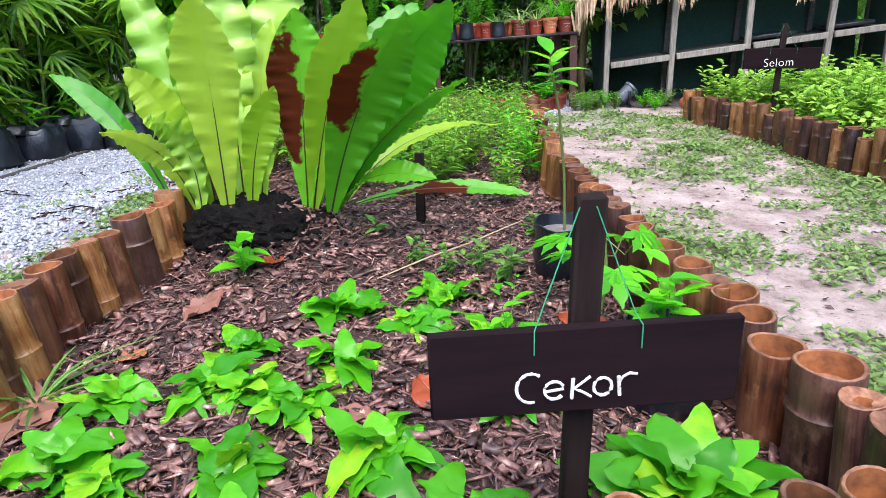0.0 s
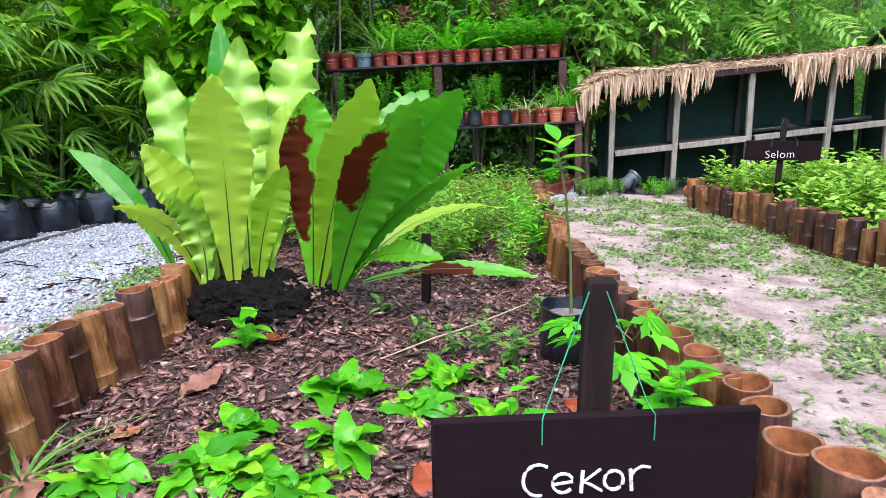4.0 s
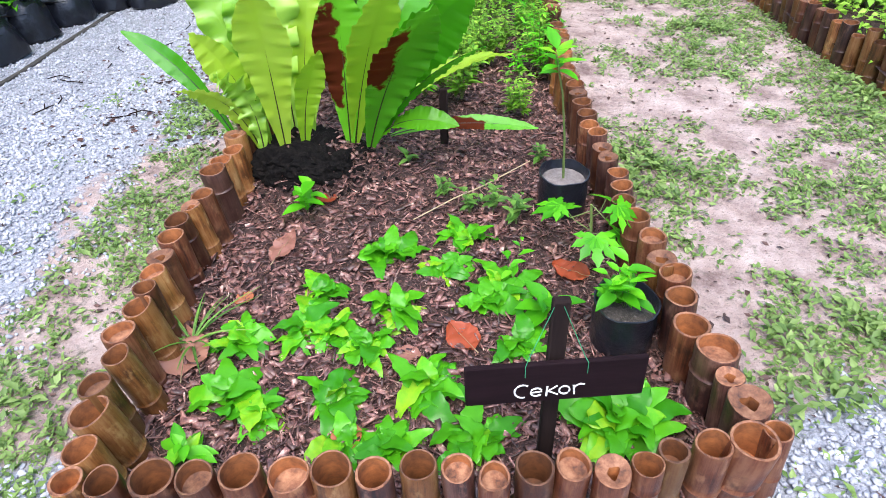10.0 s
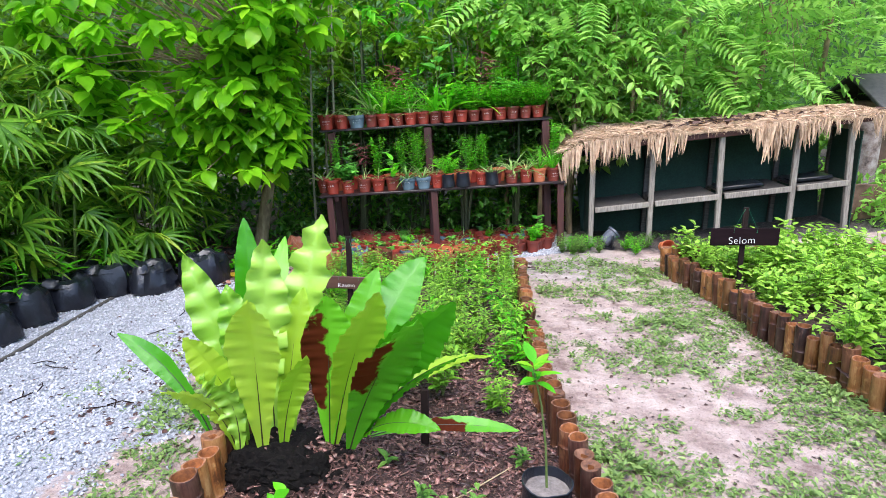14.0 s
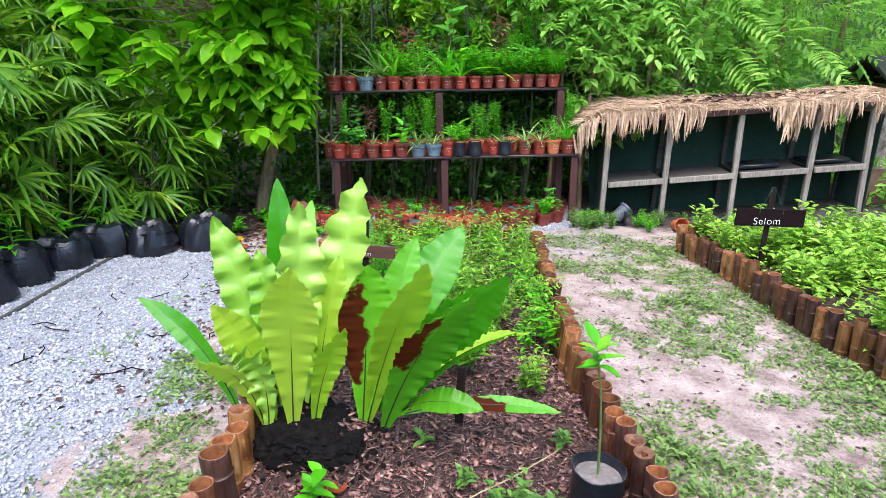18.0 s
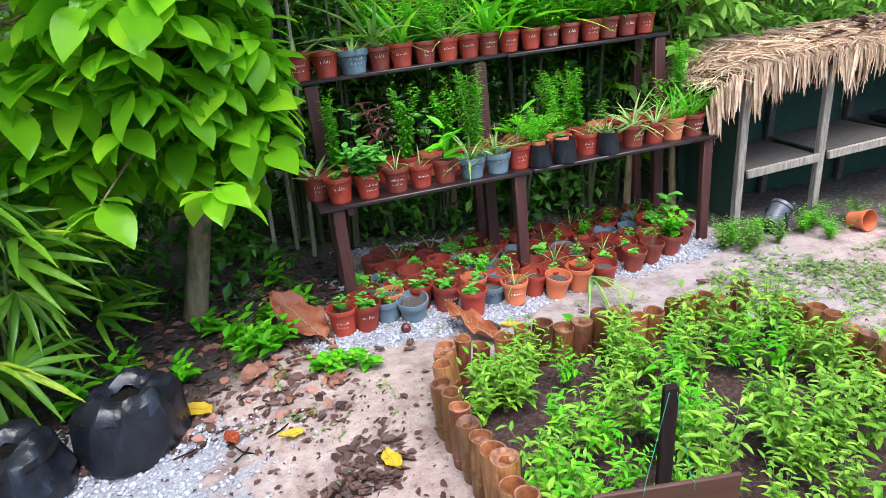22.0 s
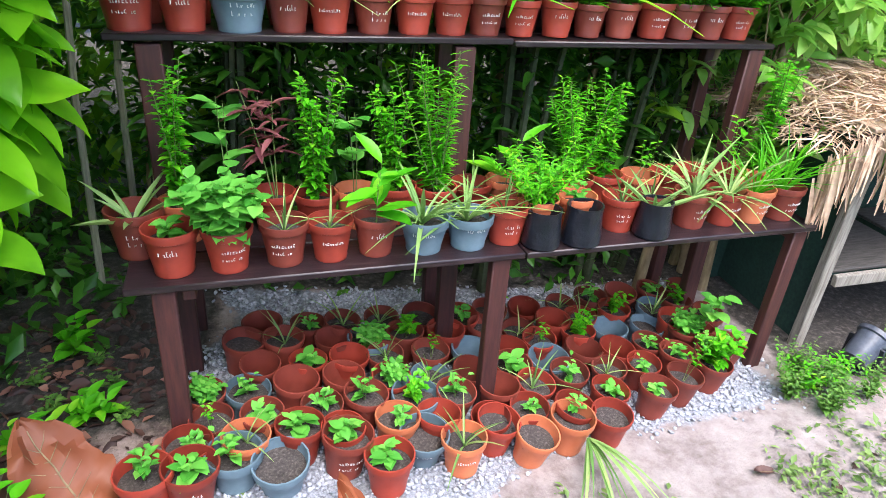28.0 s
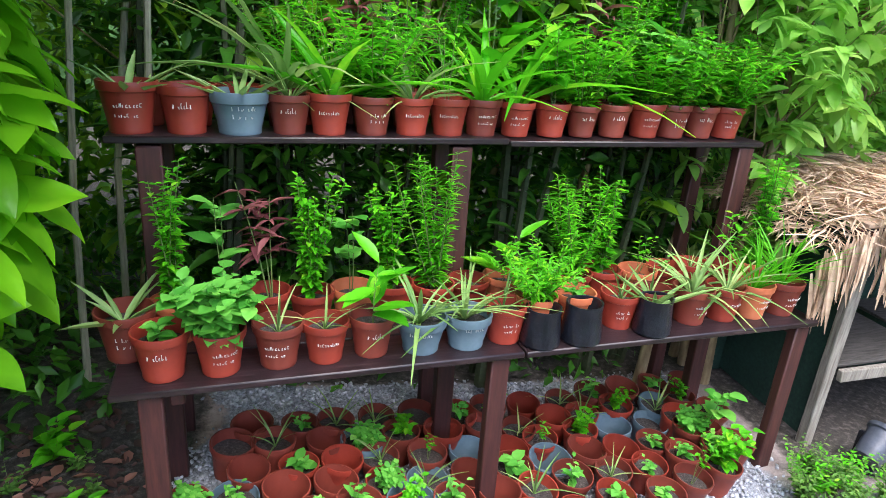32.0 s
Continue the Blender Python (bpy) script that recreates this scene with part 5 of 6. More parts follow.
PLANT_WORDS = {"aloe": "a spiky aloe", "spider": "a trailing spider plant", "grass": "fine lemongrass blades", "strap": "glossy strap leaves", "mint": "bushy mint", "basil": "leafy basil", "feather": "a feathery herb", "fine": "fine feathery leaves", "broad": "a broad-leaved seedling", "round": "a round-leaved herb", "maroon": "maroon leaves", "tall": "a tall herb", "sprout": "small green sprouts", "lettuce": "a leafy green rosette", "fewgrass": "a few grass blades", "twiggy": "a twiggy young shrub", "palm": "arching dark green leaves"}


STROKES = [((0.2, 1), (0.1, 0)), ((0, 0.1), (0.3, 1), (0.6, 0.1), (0.9, 0.9)), ((0.8, 0.9), (0.2, 0.8), (0.1, 0.2), (0.8, 0.1)), ((0.1, 1), (0.1, 0.1), (0.7, 0.2)), ((0, 0.5), (0.5, 0.6), (0.4, 0.1), (0.8, 0.2))]


def scribble_mesh(seed, rows):
    """Unreadable white marker writing wrapped round the pot's front."""
    q = random.Random(seed)
    g = Geo()
    for k in range(rows):
        z0 = POT_H * (0.58 - 0.2 * k) + q.uniform(-0.004, 0.004)
        a = -0.6 + q.uniform(0, 0.15)
        end = 0.45 + q.uniform(-0.2, 0.15)
        hgt = 0.014 if rows > 1 else 0.022
        while a < end:
            wd = q.uniform(0.06, 0.11)
            shape = q.choice(STROKES)
            tall = hgt * q.choice((0.6, 0.6, 0.65, 1.0))
            P = []
            for u, v in shape:
                z = z0 + tall * (v + q.uniform(-0.06, 0.06))
                r = POT_R * (0.7 + 0.2 * (z / (POT_H * 0.8))) + 0.0012
                P.append(Vector((math.sin(a + u * wd) * r, -math.cos(a + u * wd) * r, z)))
            g.tube(P, 0.0011, 4)
            a += wd + q.choice((0.03, 0.035, 0.04, 0.16))
    me = g.mesh("writing")
    me.materials.append(PAINT_WHITE)
    return me


WRITING = [scribble_mesh(i, 1 + i % 2) for i in range(6)]
pot_count = [0]


def potted(at, pot, plant, turn=None, size=1.0, grow=1.0, write=False, group="", tilt=(0, 0), where="", soil=True):
    q = random.Random(900 + pot_count[0])
    pot_count[0] += 1
    words = POT_WORDS[pot] + (" with " + PLANT_WORDS[plant] if plant else " holding bare soil") + where
    m = at if isinstance(at, Matrix) else pose(*at)
    root = thing("potted_plant" if plant else "plant_pot", m @ pose(0, 0, 0, tilt[0], tilt[1], q.uniform(-12, 12)) @ Matrix.Diagonal((size, size, size, 1)), words, "potted plant" if plant else "plant pot", group)
    body = place_mesh("pot", POTS[pot], None, root)
    if write and pot != "bag":
        sc = 1.08 if pot == "grey" else 1.0
        place_mesh("writing", WRITING[q.randrange(6)], None, body, Matrix.Diagonal((sc, sc, 0.9, 1)), "white handwritten marker strokes")
    h = {"grey": POT_H * 0.86, "bag": 0.125}.get(pot, POT_H)
    if soil:
        place_mesh("soil", {"grey": SOIL_WIDE, "bag": SOIL_BAG}.get(pot, SOIL_ROUND), None, root)
    if plant:
        s = grow * q.uniform(0.85, 1.15)
        pm = pose(q.uniform(-0.008, 0.008), q.uniform(-0.008, 0.008), h * 0.7, q.uniform(-7, 7), q.uniform(-7, 7), q.uniform(0, 360)) @ Matrix.Diagonal((s, s, s * q.uniform(0.85, 1.15), 1))
        for nm, me in PLANTS[plant]:
            place_mesh(nm, me, None, root, pm)
    return root


STAND = Matrix(((0.9924, -0.1097, -0.0555, 1.79), (0.1096, 0.9940, -0.0061, 7.515), (0.0558, 0.0000, 0.9984, 0.597), (0, 0, 0, 1)))


def build_stand():
    root = thing("plant_stand", STAND, "dark-stained two-tier wooden plant stand crowded with pots, on gravel", "plant stand")
    for u0, u1, v0, v1, w, th in ((-1.09, 0.14, 0.0, 0.2, 0.0, 0.022), (0.145, 1.39, -0.005, 0.2, 0.001, 0.022), (-1.1, 0.3, 0.205, 0.41, 0.0, 0.022), (0.305, 1.38, 0.205, 0.41, 0.0, 0.022)):
        part("shelf_board", Geo().box(u1 - u0, v1 - v0, th, pose((u0 + u1) / 2, (v0 + v1) / 2, w - th), 0.004), WOOD_SHELF, root)
    for u0, u1, v0, v1, w in ((-1.1, 0.2, 0.42, 0.6, 0.62), (0.205, 1.34, 0.42, 0.6, 0.612), (-1.09, 1.33, 0.605, 0.78, 0.615)):
        part("shelf_board", Geo().box(u1 - u0, v1 - v0, 0.022, pose((u0 + u1) / 2, (v0 + v1) / 2, w - 0.022), 0.004), WOOD_SHELF, root)
    for u, lean in ((-0.995, 0.5), (0.065, 0.0), (1.33, 1.0)):
        part("leg", Geo().box(0.065, 0.045, 0.72, pose(u, 0.04, -0.742, 0, lean, 0), 0.005), WOOD_LEG, root)
    for u in (-0.98, 0.03, 1.27):
        part("post", Geo().box(0.075, 0.05, 1.33, pose(u, 0.455, -0.742), 0.005), WOOD_LEG, root)
        part("crossbeam", Geo().box(0.04, 0.4, 0.05, pose(u + 0.06, 0.235, -0.073), 0.004), WOOD_LEG, root)
        part("post", Geo().box(0.06, 0.05, 1.3, pose(u + 0.02, 0.74, -0.742), 0.005), WOOD_LEG, root)
    front = [(-1.06, 0.23, "brown", "aloe", 1.12), (-0.955, 0.095, "clay", "lettuce", 1.05), (-0.8, 0.09, "clay", "mint", 1.0), (-0.635, 0.1, "brown", "fewgrass", 1.0), (-0.495, 0.1, "clay", "fewgrass", 0.95), (-0.35, 0.11, "brown", "broad", 0.97), (-0.19, 0.1, "grey", "spider", 1.0), (-0.035, 0.1, "grey", "spider", 1.0), (0.105, 0.11, "clay", "fewgrass", 1.0), (0.235, 0.15, "orange", "fine", 1.0), (0.215, 0.05, "bag", None, 1.0), (0.385, 0.15, "orange", "sprout", 1.0), (0.365, 0.045, "bag", None, 1.05), (0.56, 0.13, "clay", "fewgrass", 0.95), (0.7, 0.14, "brown", "fewgrass", 0.95), (0.655, 0.05, "bag", "aloe", 1.0), (0.86, 0.11, "brown", "spider", 1.0), (1.005, 0.11, "clay", "spider", 0.98), (1.14, 0.11, "orange", "grass", 1.0), (1.285, 0.11, "brown", "grass", 1.0)]
    for u, v, p, k, s in front:
        potted(STAND @ pose(u, v, 0.001), p, k, size=s, grow=0.85 if k == "fine" else 1.0, write=True, group="pots on the lower shelf", where=" on lower shelf")
    back = ["tall", "round", "maroon", "tall", "round", "tall", "feather", "fewgrass", "broad", "sprout", "feather", "tall", "twiggy", "sprout", "fewgrass", "twiggy", "tall"]
    for i, k in enumerate(back):
        potted(STAND @ pose(-0.93 + i * 0.14, 0.31 + 0.015 * (i % 3), 0.001), "clay" if i % 4 else "orange", k, group="pots on the lower shelf", where=" on lower shelf", grow=1.0)
    top = [(-1.03, "clay", "aloe", 1.15), (-0.87, "clay", None, 1.08), (-0.71, "grey", "aloe", 1.15), (-0.555, "brown", "spider", 0.95), (-0.425, "clay", "strap", 1.0), (-0.28, "brown", "fine", 0.95), (-0.14, "clay", "spider", 0.95), (-0.005, "clay", "twiggy", 0.95), (0.12, "brown", "palm", 0.95), (0.255, "clay", "palm", 0.9), (0.4, "clay", "basil", 0.9), (0.53, "brown", "fine", 0.85), (0.665, "brown", "basil", 0.9), (0.81, "clay", "fine", 0.95), (0.935, "brown", "fine", 0.95), (1.07, "brown", "basil", 0.92), (1.2, "clay", "fine", 0.92)]
    for u, p, k, s in top:
        potted(STAND @ pose(u, 0.51, 0.618), p, k, size=s, grow=1.0 if u < -0.5 else 1.25, write=True, group="pots on the upper shelf", where=" on upper shelf")
    back = ["aloe", None, "fewgrass", "spider", "grass", "strap", "twiggy", "grass", "round", "basil", "feather", "palm", "twiggy", "mint", "round", "fine"]
    for i, k in enumerate(back):
        potted(STAND @ pose(-1.0 + i * 0.148, 0.66, 0.618), "clay" if i % 3 else "brown", k, grow=(0.8, 1.5, 1.05, 1.9, 1.2)[i % 5], group="pots on the upper shelf", where=" on upper shelf")
    back = ["feather", "maroon", "twiggy", "tall", "broad", "twiggy", "maroon", "feather", "tall", "round"]
    for i, k in enumerate(back):
        potted(STAND @ pose(-0.5 + i * 0.19, 0.715 + 0.03 * (i % 2), 0.618), "brown" if i % 3 else "clay", k, grow={"broad": 1.9, "maroon": 1.5, "twiggy": 2.3, "round": 1.5}.get(k, 1.2 + 0.25 * (i % 3)), size=0.95, group="pots on the upper shelf", where=" on upper shelf")


def build_floor_pots():
    q = random.Random(77)
    spots = [(0.800, 7.120, "clay", "sprout"), (0.920, 7.130, "clay", "lettuce"), (1.040, 7.200, "grey", "sprout"), (1.180, 7.170, "grey", None), (1.345, 7.250, "brown", "lettuce"), (1.480, 7.160, "clay", "lettuce"), (1.610, 7.290, "grey", None), (1.740, 7.230, "orange", "fewgrass"), (1.870, 7.320, "clay", None), (1.990, 7.260, "orange", None), (2.150, 7.310, "orange", None), (2.320, 7.330, "clay", None)]
    for x, y, p, k in spots:
        x, y = x - (0.03 if x < 1.3 else 0.0), y + (0.075 if x < 1.3 else 0.05)
        potted((x, y, float(gz(x, y)) + 0.004), p, k, size=1.06 + q.uniform(-0.05, 0.06), grow=1.0, write=q.random() < 0.5, group="pots on the gravel", tilt=(q.uniform(2, 10) if k is None else 0, q.uniform(-4, 4)), where=" on the gravel")
    kinds = [None, None, "sprout", None, "fewgrass", None, "lettuce", None, "sprout", "fewgrass", "mint", "twiggy", "basil", "sprout"]
    for r in range(6):
        for i in range(13):
            x = 0.86 + i * 0.166 + 0.07 * (r % 2) + q.uniform(-0.02, 0.02) + (0.12 if r > 2 else 0)
            y = 7.41 + 0.127 * r + 0.1 * (x - 1.8) + 0.04 * (1 if x > 2.2 else 0) + q.uniform(-0.015, 0.015)
            if r == 0 and x > 2.45:
                continue
            k = kinds[q.randrange(len(kinds))]
            # rows behind the first take more brown pots, imitating shade under the shelf
            potted((x, y, float(gz(x, y)) + 0.004), q.choice(("clay", "brown", "brown", "clay", "brown", "clay", "brown", "grey") if r else ("clay", "clay", "orange")), k, size=1.0 + q.uniform(-0.06, 0.08), grow=0.5 if k in ("mint", "basil", "twiggy") else 0.95, group="pots under the stand", tilt=(q.uniform(-2, 9), q.uniform(-5, 5)), where=" under the stand", soil=k is not None or q.random() < 0.3)
    for x, y, k in ((2.86, 7.6, "basil"), (3.0, 7.72, "sprout"), (2.7, 7.55, "twiggy"), (2.56, 7.5, "lettuce"), (2.93, 7.83, "round")):
        potted((x, y, float(gz(x, y))), "brown", k, grow=0.75, group="pots under the stand", where=" beside the stand", tilt=(3, 2))
    potted((4.14, 7.57, 0.045), "orange", None, tilt=(78, 20), size=0.95, where=", lying on its side", soil=False)


# ---- thatched rack ----
HUT = [(3.46, 0.0), (4.05, 0.02), (4.72, 0.05), (5.4, 0.1), (5.93, 0.14)]


def build_hut():
    root = thing("thatched_rack", pose(3.46, 7.82, 0.0), "low weathered wooden nursery rack with shaggy palm-thatch roof", "plant rack")
    zt = lambda x: 1.0 + (x - 3.46) * 0.115
    zr = lambda x: 0.36 + (x - 3.46) * 0.13
    for i, (x, d) in enumerate(HUT):
        lean = (2.0, 2.0, 3.0, 1.5, 4.0)[i]
        part("post", Geo().box(0.052, 0.05, zt(x) - float(gz(x, 7.82)) + 0.05, pose(x - 3.46, 0, float(gz(x, 7.82)) - 0.03, 0, -lean + 1, 0), 0.006), WOOD_GREY, root)
        # back posts in darker wood, standing in for the shade under the roof
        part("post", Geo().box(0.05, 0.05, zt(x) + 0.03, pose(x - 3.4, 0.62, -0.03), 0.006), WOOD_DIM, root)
    for (x0, _), (x1, _) in zip(HUT, HUT[1:]):
        L = math.hypot(x1 - x0, zr(x1) - zr(x0))
        a = math.degrees(math.atan2(zr(x1) - zr(x0), x1 - x0))
        m = pose((x0 + x1) / 2 - 3.46, -0.035, (zr(x0) + zr(x1)) / 2 - 0.03, 0, -a, 0)
        part("rail", Geo().box(L - 0.062, 0.03, 0.055, m, 0.004), WOOD_GREY, root)
        m = pose((x0 + x1) / 2 - 3.46, 0.3, (zr(x0) + zr(x1)) / 2 + 0.0, 0, -a, 0)
        # shelf colour darkened for the roof's shade
        part("rack_shelf", Geo().box(L - 0.07, 0.56, 0.016, m, 0.003), WOOD_DIM, root, "plank shelf darkened for the shade under the roof")
    a = math.degrees(math.atan2(zt(5.93) - zt(3.46), 2.47))
    part("beam", Geo().box(2.75, 0.05, 0.06, pose(1.25, -0.03, zt(4.71) - 0.03, 0, -a, 0), 0.005), WOOD_LEG, root)
    part("roof_panel", Geo().box(2.75, 0.8, 0.02, pose(1.25, 0.33, zt(4.74) + 0.035, 2, -a + 0.8, 0), 0.004), THATCH, root)
    g = Geo().box(2.55, 0.01, 1.1, pose(1.25, 0.66, 0.02, 0, -a, 0), 0.002)
    part("netting", g, NET, root, "dark green shade netting")
    part("netting", Geo().box(0.01, 0.62, 0.95, pose(0.0, 0.33, 0.02), 0.002), NET, root, "dark green shade netting")
    part("netting", Geo().box(0.01, 0.62, 1.15, pose(2.53, 0.33, 0.02), 0.002), NET, root, "dark green shade netting")
    # thatch: a matted cover, a ragged hanging fringe of pointed tongues, dead leaves on top
    tv, tf = leaf_template(0.045, 0.2, 0.3, 4, 0.1)
    sag = lambda x: 1.075 + x * 0.1 - 0.1 * np.maximum(x - 2.2, 0) ** 2 - 1.2 * np.maximum(0.0 - x, 0) ** 2
    n = 10000
    x = rng.uniform(-0.3, 2.72, n)
    s = rng.uniform(0, 1, n)
    z = sag(x) + 0.05 * s + rng.uniform(0, 0.022, n) + 0.015 * np.sin(3 * x) + 0.04 * np.exp(-((x - 0.05) / 0.25) ** 2)
    pos = np.stack([x, 0.78 - 0.84 * (1 - s), z], -1)
    scatter("thatch_cover", (tv, tf), pos, rng.normal(0, 1.1, n) + math.pi + (x < -0.1) * rng.uniform(-1.6, 0, n), rng.normal(0.0, 0.09, n), rng.normal(0, 0.6, n), rng.uniform(0.07, 0.2, n), THATCH, "", "", parent=root)["kind"] = "stuff"
    at, long = [], []
    for a, b, count, lo, hi in ((-0.33, 0.12, 17, 0.16, 0.34), (0.12, 0.56, 13, 0.12, 0.24), (0.58, 0.95, 9, 0.16, 0.36), (1.38, 1.6, 5, 0.14, 0.24), (1.55, 1.85, 8, 0.2, 0.36), (1.85, 2.25, 10, 0.14, 0.28), (2.25, 2.7, 8, 0.12, 0.24)):
        at.append(rng.uniform(a, b, count))
        long.append(rng.uniform(lo, hi, count))
    at, long = np.concatenate(at), np.concatenate(long)
    k = 13
    cx, cl = np.repeat(at, k), np.repeat(long, k) * rng.uniform(0.55, 1.05, len(at) * k)
    off = rng.normal(0, 0.026, len(cx))
    cx, cl, off = np.concatenate([cx, rng.uniform(-0.3, 2.7, 200)]), np.concatenate([cl, rng.uniform(0.03, 0.07, 200)]), np.concatenate([off, rng.normal(0, 0.02, 200)])
    n = len(cx)
    px = cx + off
    pos = np.stack([px, -0.115 + rng.normal(0, 0.014, n), sag(px) + rng.uniform(-0.02, 0.02, n)], -1)
    lean = np.arctan2(-off * 0.9, cl) + rng.normal(0, 0.05, n)
    down = rots(np.full(n, math.pi), np.full(n, -1.47) + rng.normal(0, 0.06, n), rng.normal(0, 0.9, n))
    c, d = np.cos(lean), np.sin(lean)
    zero, one = np.zeros(n), np.ones(n)
    swing = np.stack([np.stack([c, zero, -d], -1), np.stack([zero, one, zero], -1), np.stack([d, zero, c], -1)], -2)
    wide = leaf_template(0.075, 0.05, 0.3, 4, 0.1)
    me = np_mesh("thatch_fringe", wide[0], wide[1], (swing @ down) * cl[:, None, None], pos)
    place_mesh("thatch_fringe", me, THATCH, root)["kind"] = "stuff"
    n = 150
    x = np.concatenate([rng.normal(1.35, 0.28, 110), rng.uniform(0.2, 2.7, 40)])
    pos = np.stack([x, rng.uniform(-0.1, 0.7, n), sag(x) + 0.055 + rng.uniform(0, 0.02, n)], -1)
    scatter("roof_litter", leaf_template(0.4, 0.2, 0.3, 3), pos, rng.uniform(0, 6.28, n), rng.normal(0, 0.15, n), rng.normal(0, 0.4, n), rng.uniform(0.04, 0.11, n), DARK_LEAF, "", "", parent=root)["kind"] = "stuff"
    # mottled trunk and a rusty sheet at the rack's end
    stump = thing("tree_trunk", pose(6.27, 8.35, 0.1), "thick trunk with mottled grey and brown bark beside the rack", "trunk")
    part("trunk", Geo().lathe([(0.17, -0.1), (0.155, 0.2), (0.15, 0.6), (0.155, 1.1), (0.15, 1.25)], 20, None, 0.03), MOTTLED, stump)
    sheet = thing("metal_sheet", pose(6.27, 8.14, 0.2, 6, 0, 3), "rusty brown metal sheet leaning on the trunk", "metal sheet")
    part("sheet", Geo().box(0.38, 0.012, 0.42, None, 0.003), RUST, sheet)
    for x in (4.95, 5.6):
        tray = thing("seed_tray", pose(x, 8.05, zr(x) + 0.016 + 0.02, 0, -7.4, 0), "shallow black plastic seed tray on the rack", "tray")
        part("tray", Geo().box(0.42, 0.3, 0.035, None, 0.008), POLYBAG, tray)
    # the spotlight on the ground
    lamp = thing("garden_spotlight", pose(3.62, 7.62, float(gz(3.62, 7.62)), 0, 0, 110), "grey garden spotlight tipped on the ground beside the path", "lamp")
    hm = pose(0.0, 0.0, 0.12, 48, 0, 0)
    g = Geo().lathe([(0.03, -0.09), (0.055, -0.08), (0.062, -0.02), (0.066, 0.05), (0.075, 0.055), (0.075, 0.075), (0.066, 0.075), (0.05, 0.045), (0.0, 0.03)], 20, hm)
    part("lamp_head", g, METAL_GREY, lamp)
    part("bracket", Geo().box(0.16, 0.02, 0.12, pose(0, 0.0, 0.03), 0.004), POLYBAG, lamp)
    part("base", Geo().lathe([(0.06, -0.02), (0.06, 0.02), (0.03, 0.04)], 16), POLYBAG, lamp)
    # the shed beyond
    shed = thing("shed", pose(7.62, 9.75, -0.25), "small rusty sheet-metal shed with a dark roof beyond the rack", "shed")
    part("wall", Geo().box(1.4, 0.9, 1.66, None, 0.01), RUST, shed)
    part("roof", Geo().box(1.8, 1.0, 0.05, pose(0, -0.38, 1.74, 24, 0, 0), 0.01), ROOF_DARK, shed)
    part("roof", Geo().box(1.8, 0.7, 0.05, pose(0, 0.4, 1.78, -24, 0, 0), 0.01), ROOF_DARK, shed)


# ---- greenery around ----
def fan_template(fingers=8, width=0.13):
    v, f = [], []
    for i in range(fingers):
        a = (i / (fingers - 1) - 0.5) * 2.7
        tv, tf = leaf_template(width, 0.3 + 0.1 * abs(a), 0.4, 3, 0.2)
        n = len(v)
        c, s = math.cos(a), math.sin(a)
        k = 1 - 0.12 * abs(a)
        v += [((x * c + y * s) * k, (-x * s + y * c) * k, z * k) for x, y, z in tv]
        f += [tuple(j + n for j in q) for q in tf]
    return v, f


def pinnate_template(pairs=9, width=0.32, length=0.26):
    v, f = [], []
    for i in range(pairs):
        y0 = 0.15 + 0.85 * i / (pairs - 1)
        for sgn in (-1, 1):
            a = sgn * 1.1
            tv, tf = leaf_template(width, 0.3, 0.2, 2)
            n = len(v)
            c, s = math.cos(a), math.sin(a)
            k = length * (1 - 0.35 * abs(i / pairs - 0.4))
            v += [((x * c + y * s) * k, (-x * s + y * c) * k + y0, z * k - 0.25 * y0 * y0) for x, y, z in tv]
            f += [tuple(j + n for j in q) for q in tf]
    return v, f


def broad_template(width=0.6, droop=0.35):
    """A broad pointed leaf, quilted between its side veins, on a short stalk."""
    v, f = [], []
    cols, n = (-1, -0.55, 0, 0.55, 1), 9
    for i in range(n + 1):
        s = i / n
        u = max(0.0, (s - 0.1) / 0.9)
        w = width * 0.5 * (math.sin(math.pi * u ** 0.75) ** 0.85 if 0 < u < 1 else 0) + 0.006
        for c in cols:
            z = 0.12 * s - droop * s * s + 0.16 * w * abs(c) + (0.024 * (-1) ** i * (1 - s) if 0 < abs(c) < 1 else 0.0) + 0.02 * abs(c) * math.sin(9 * s)
            v.append((c * w, s, z))
    for i in range(n):
        for j in range(4):
            a = i * 5 + j
            f.append((a, a + 1, a + 6, a + 5))
    return v, f


def whorled(name, root, centres, per, size, width, mat, el, droop=0.35, seed=0, quilted=False):
    """Leaf whorls round many twig ends, as one crown."""
    r = np.random.default_rng(seed)
    n = len(centres) * per
    c = np.repeat(np.asarray(centres), per, 0)
    az = np.tile(np.arange(per) * 2.4, len(centres)) + np.repeat(r.uniform(0, 6.28, len(centres)), per) + r.normal(0, 0.25, n)
    return scatter(name, broad_template(width, droop) if quilted else leaf_template(width, droop, 0.18, 5, 0.5), c + r.normal(0, 0.02, (n, 3)), az, r.normal(el, 0.35, n), r.normal(0, 0.3, n), size * r.uniform(0.6, 1.15, n), mat, "", "", parent=root)


def branch_tree(name, base, top, r0, ends, label, seed):
    """Trunk with limbs out to the given twig ends (all relative to the base)."""
    root = thing(name, pose(*base), label, "tree")
    t = Vector(top)
    q = random.Random(seed)
    pts = [Vector((0, 0, -0.05)), t * 0.3 + Vector((q.uniform(-0.04, 0.04), 0.02, 0)), t * 0.65 + Vector((q.uniform(-0.05, 0.05), -0.03, 0)), t]
    part("trunk", Geo().tube(pts, [r0, r0 * 0.8, r0 * 0.65, r0 * 0.4], 10), BARK, root)
    g = Geo()
    for e in ends:
        e = Vector(e)
        s = q.uniform(0.35, 0.95)
        b = pts[1].lerp(pts[3], s)
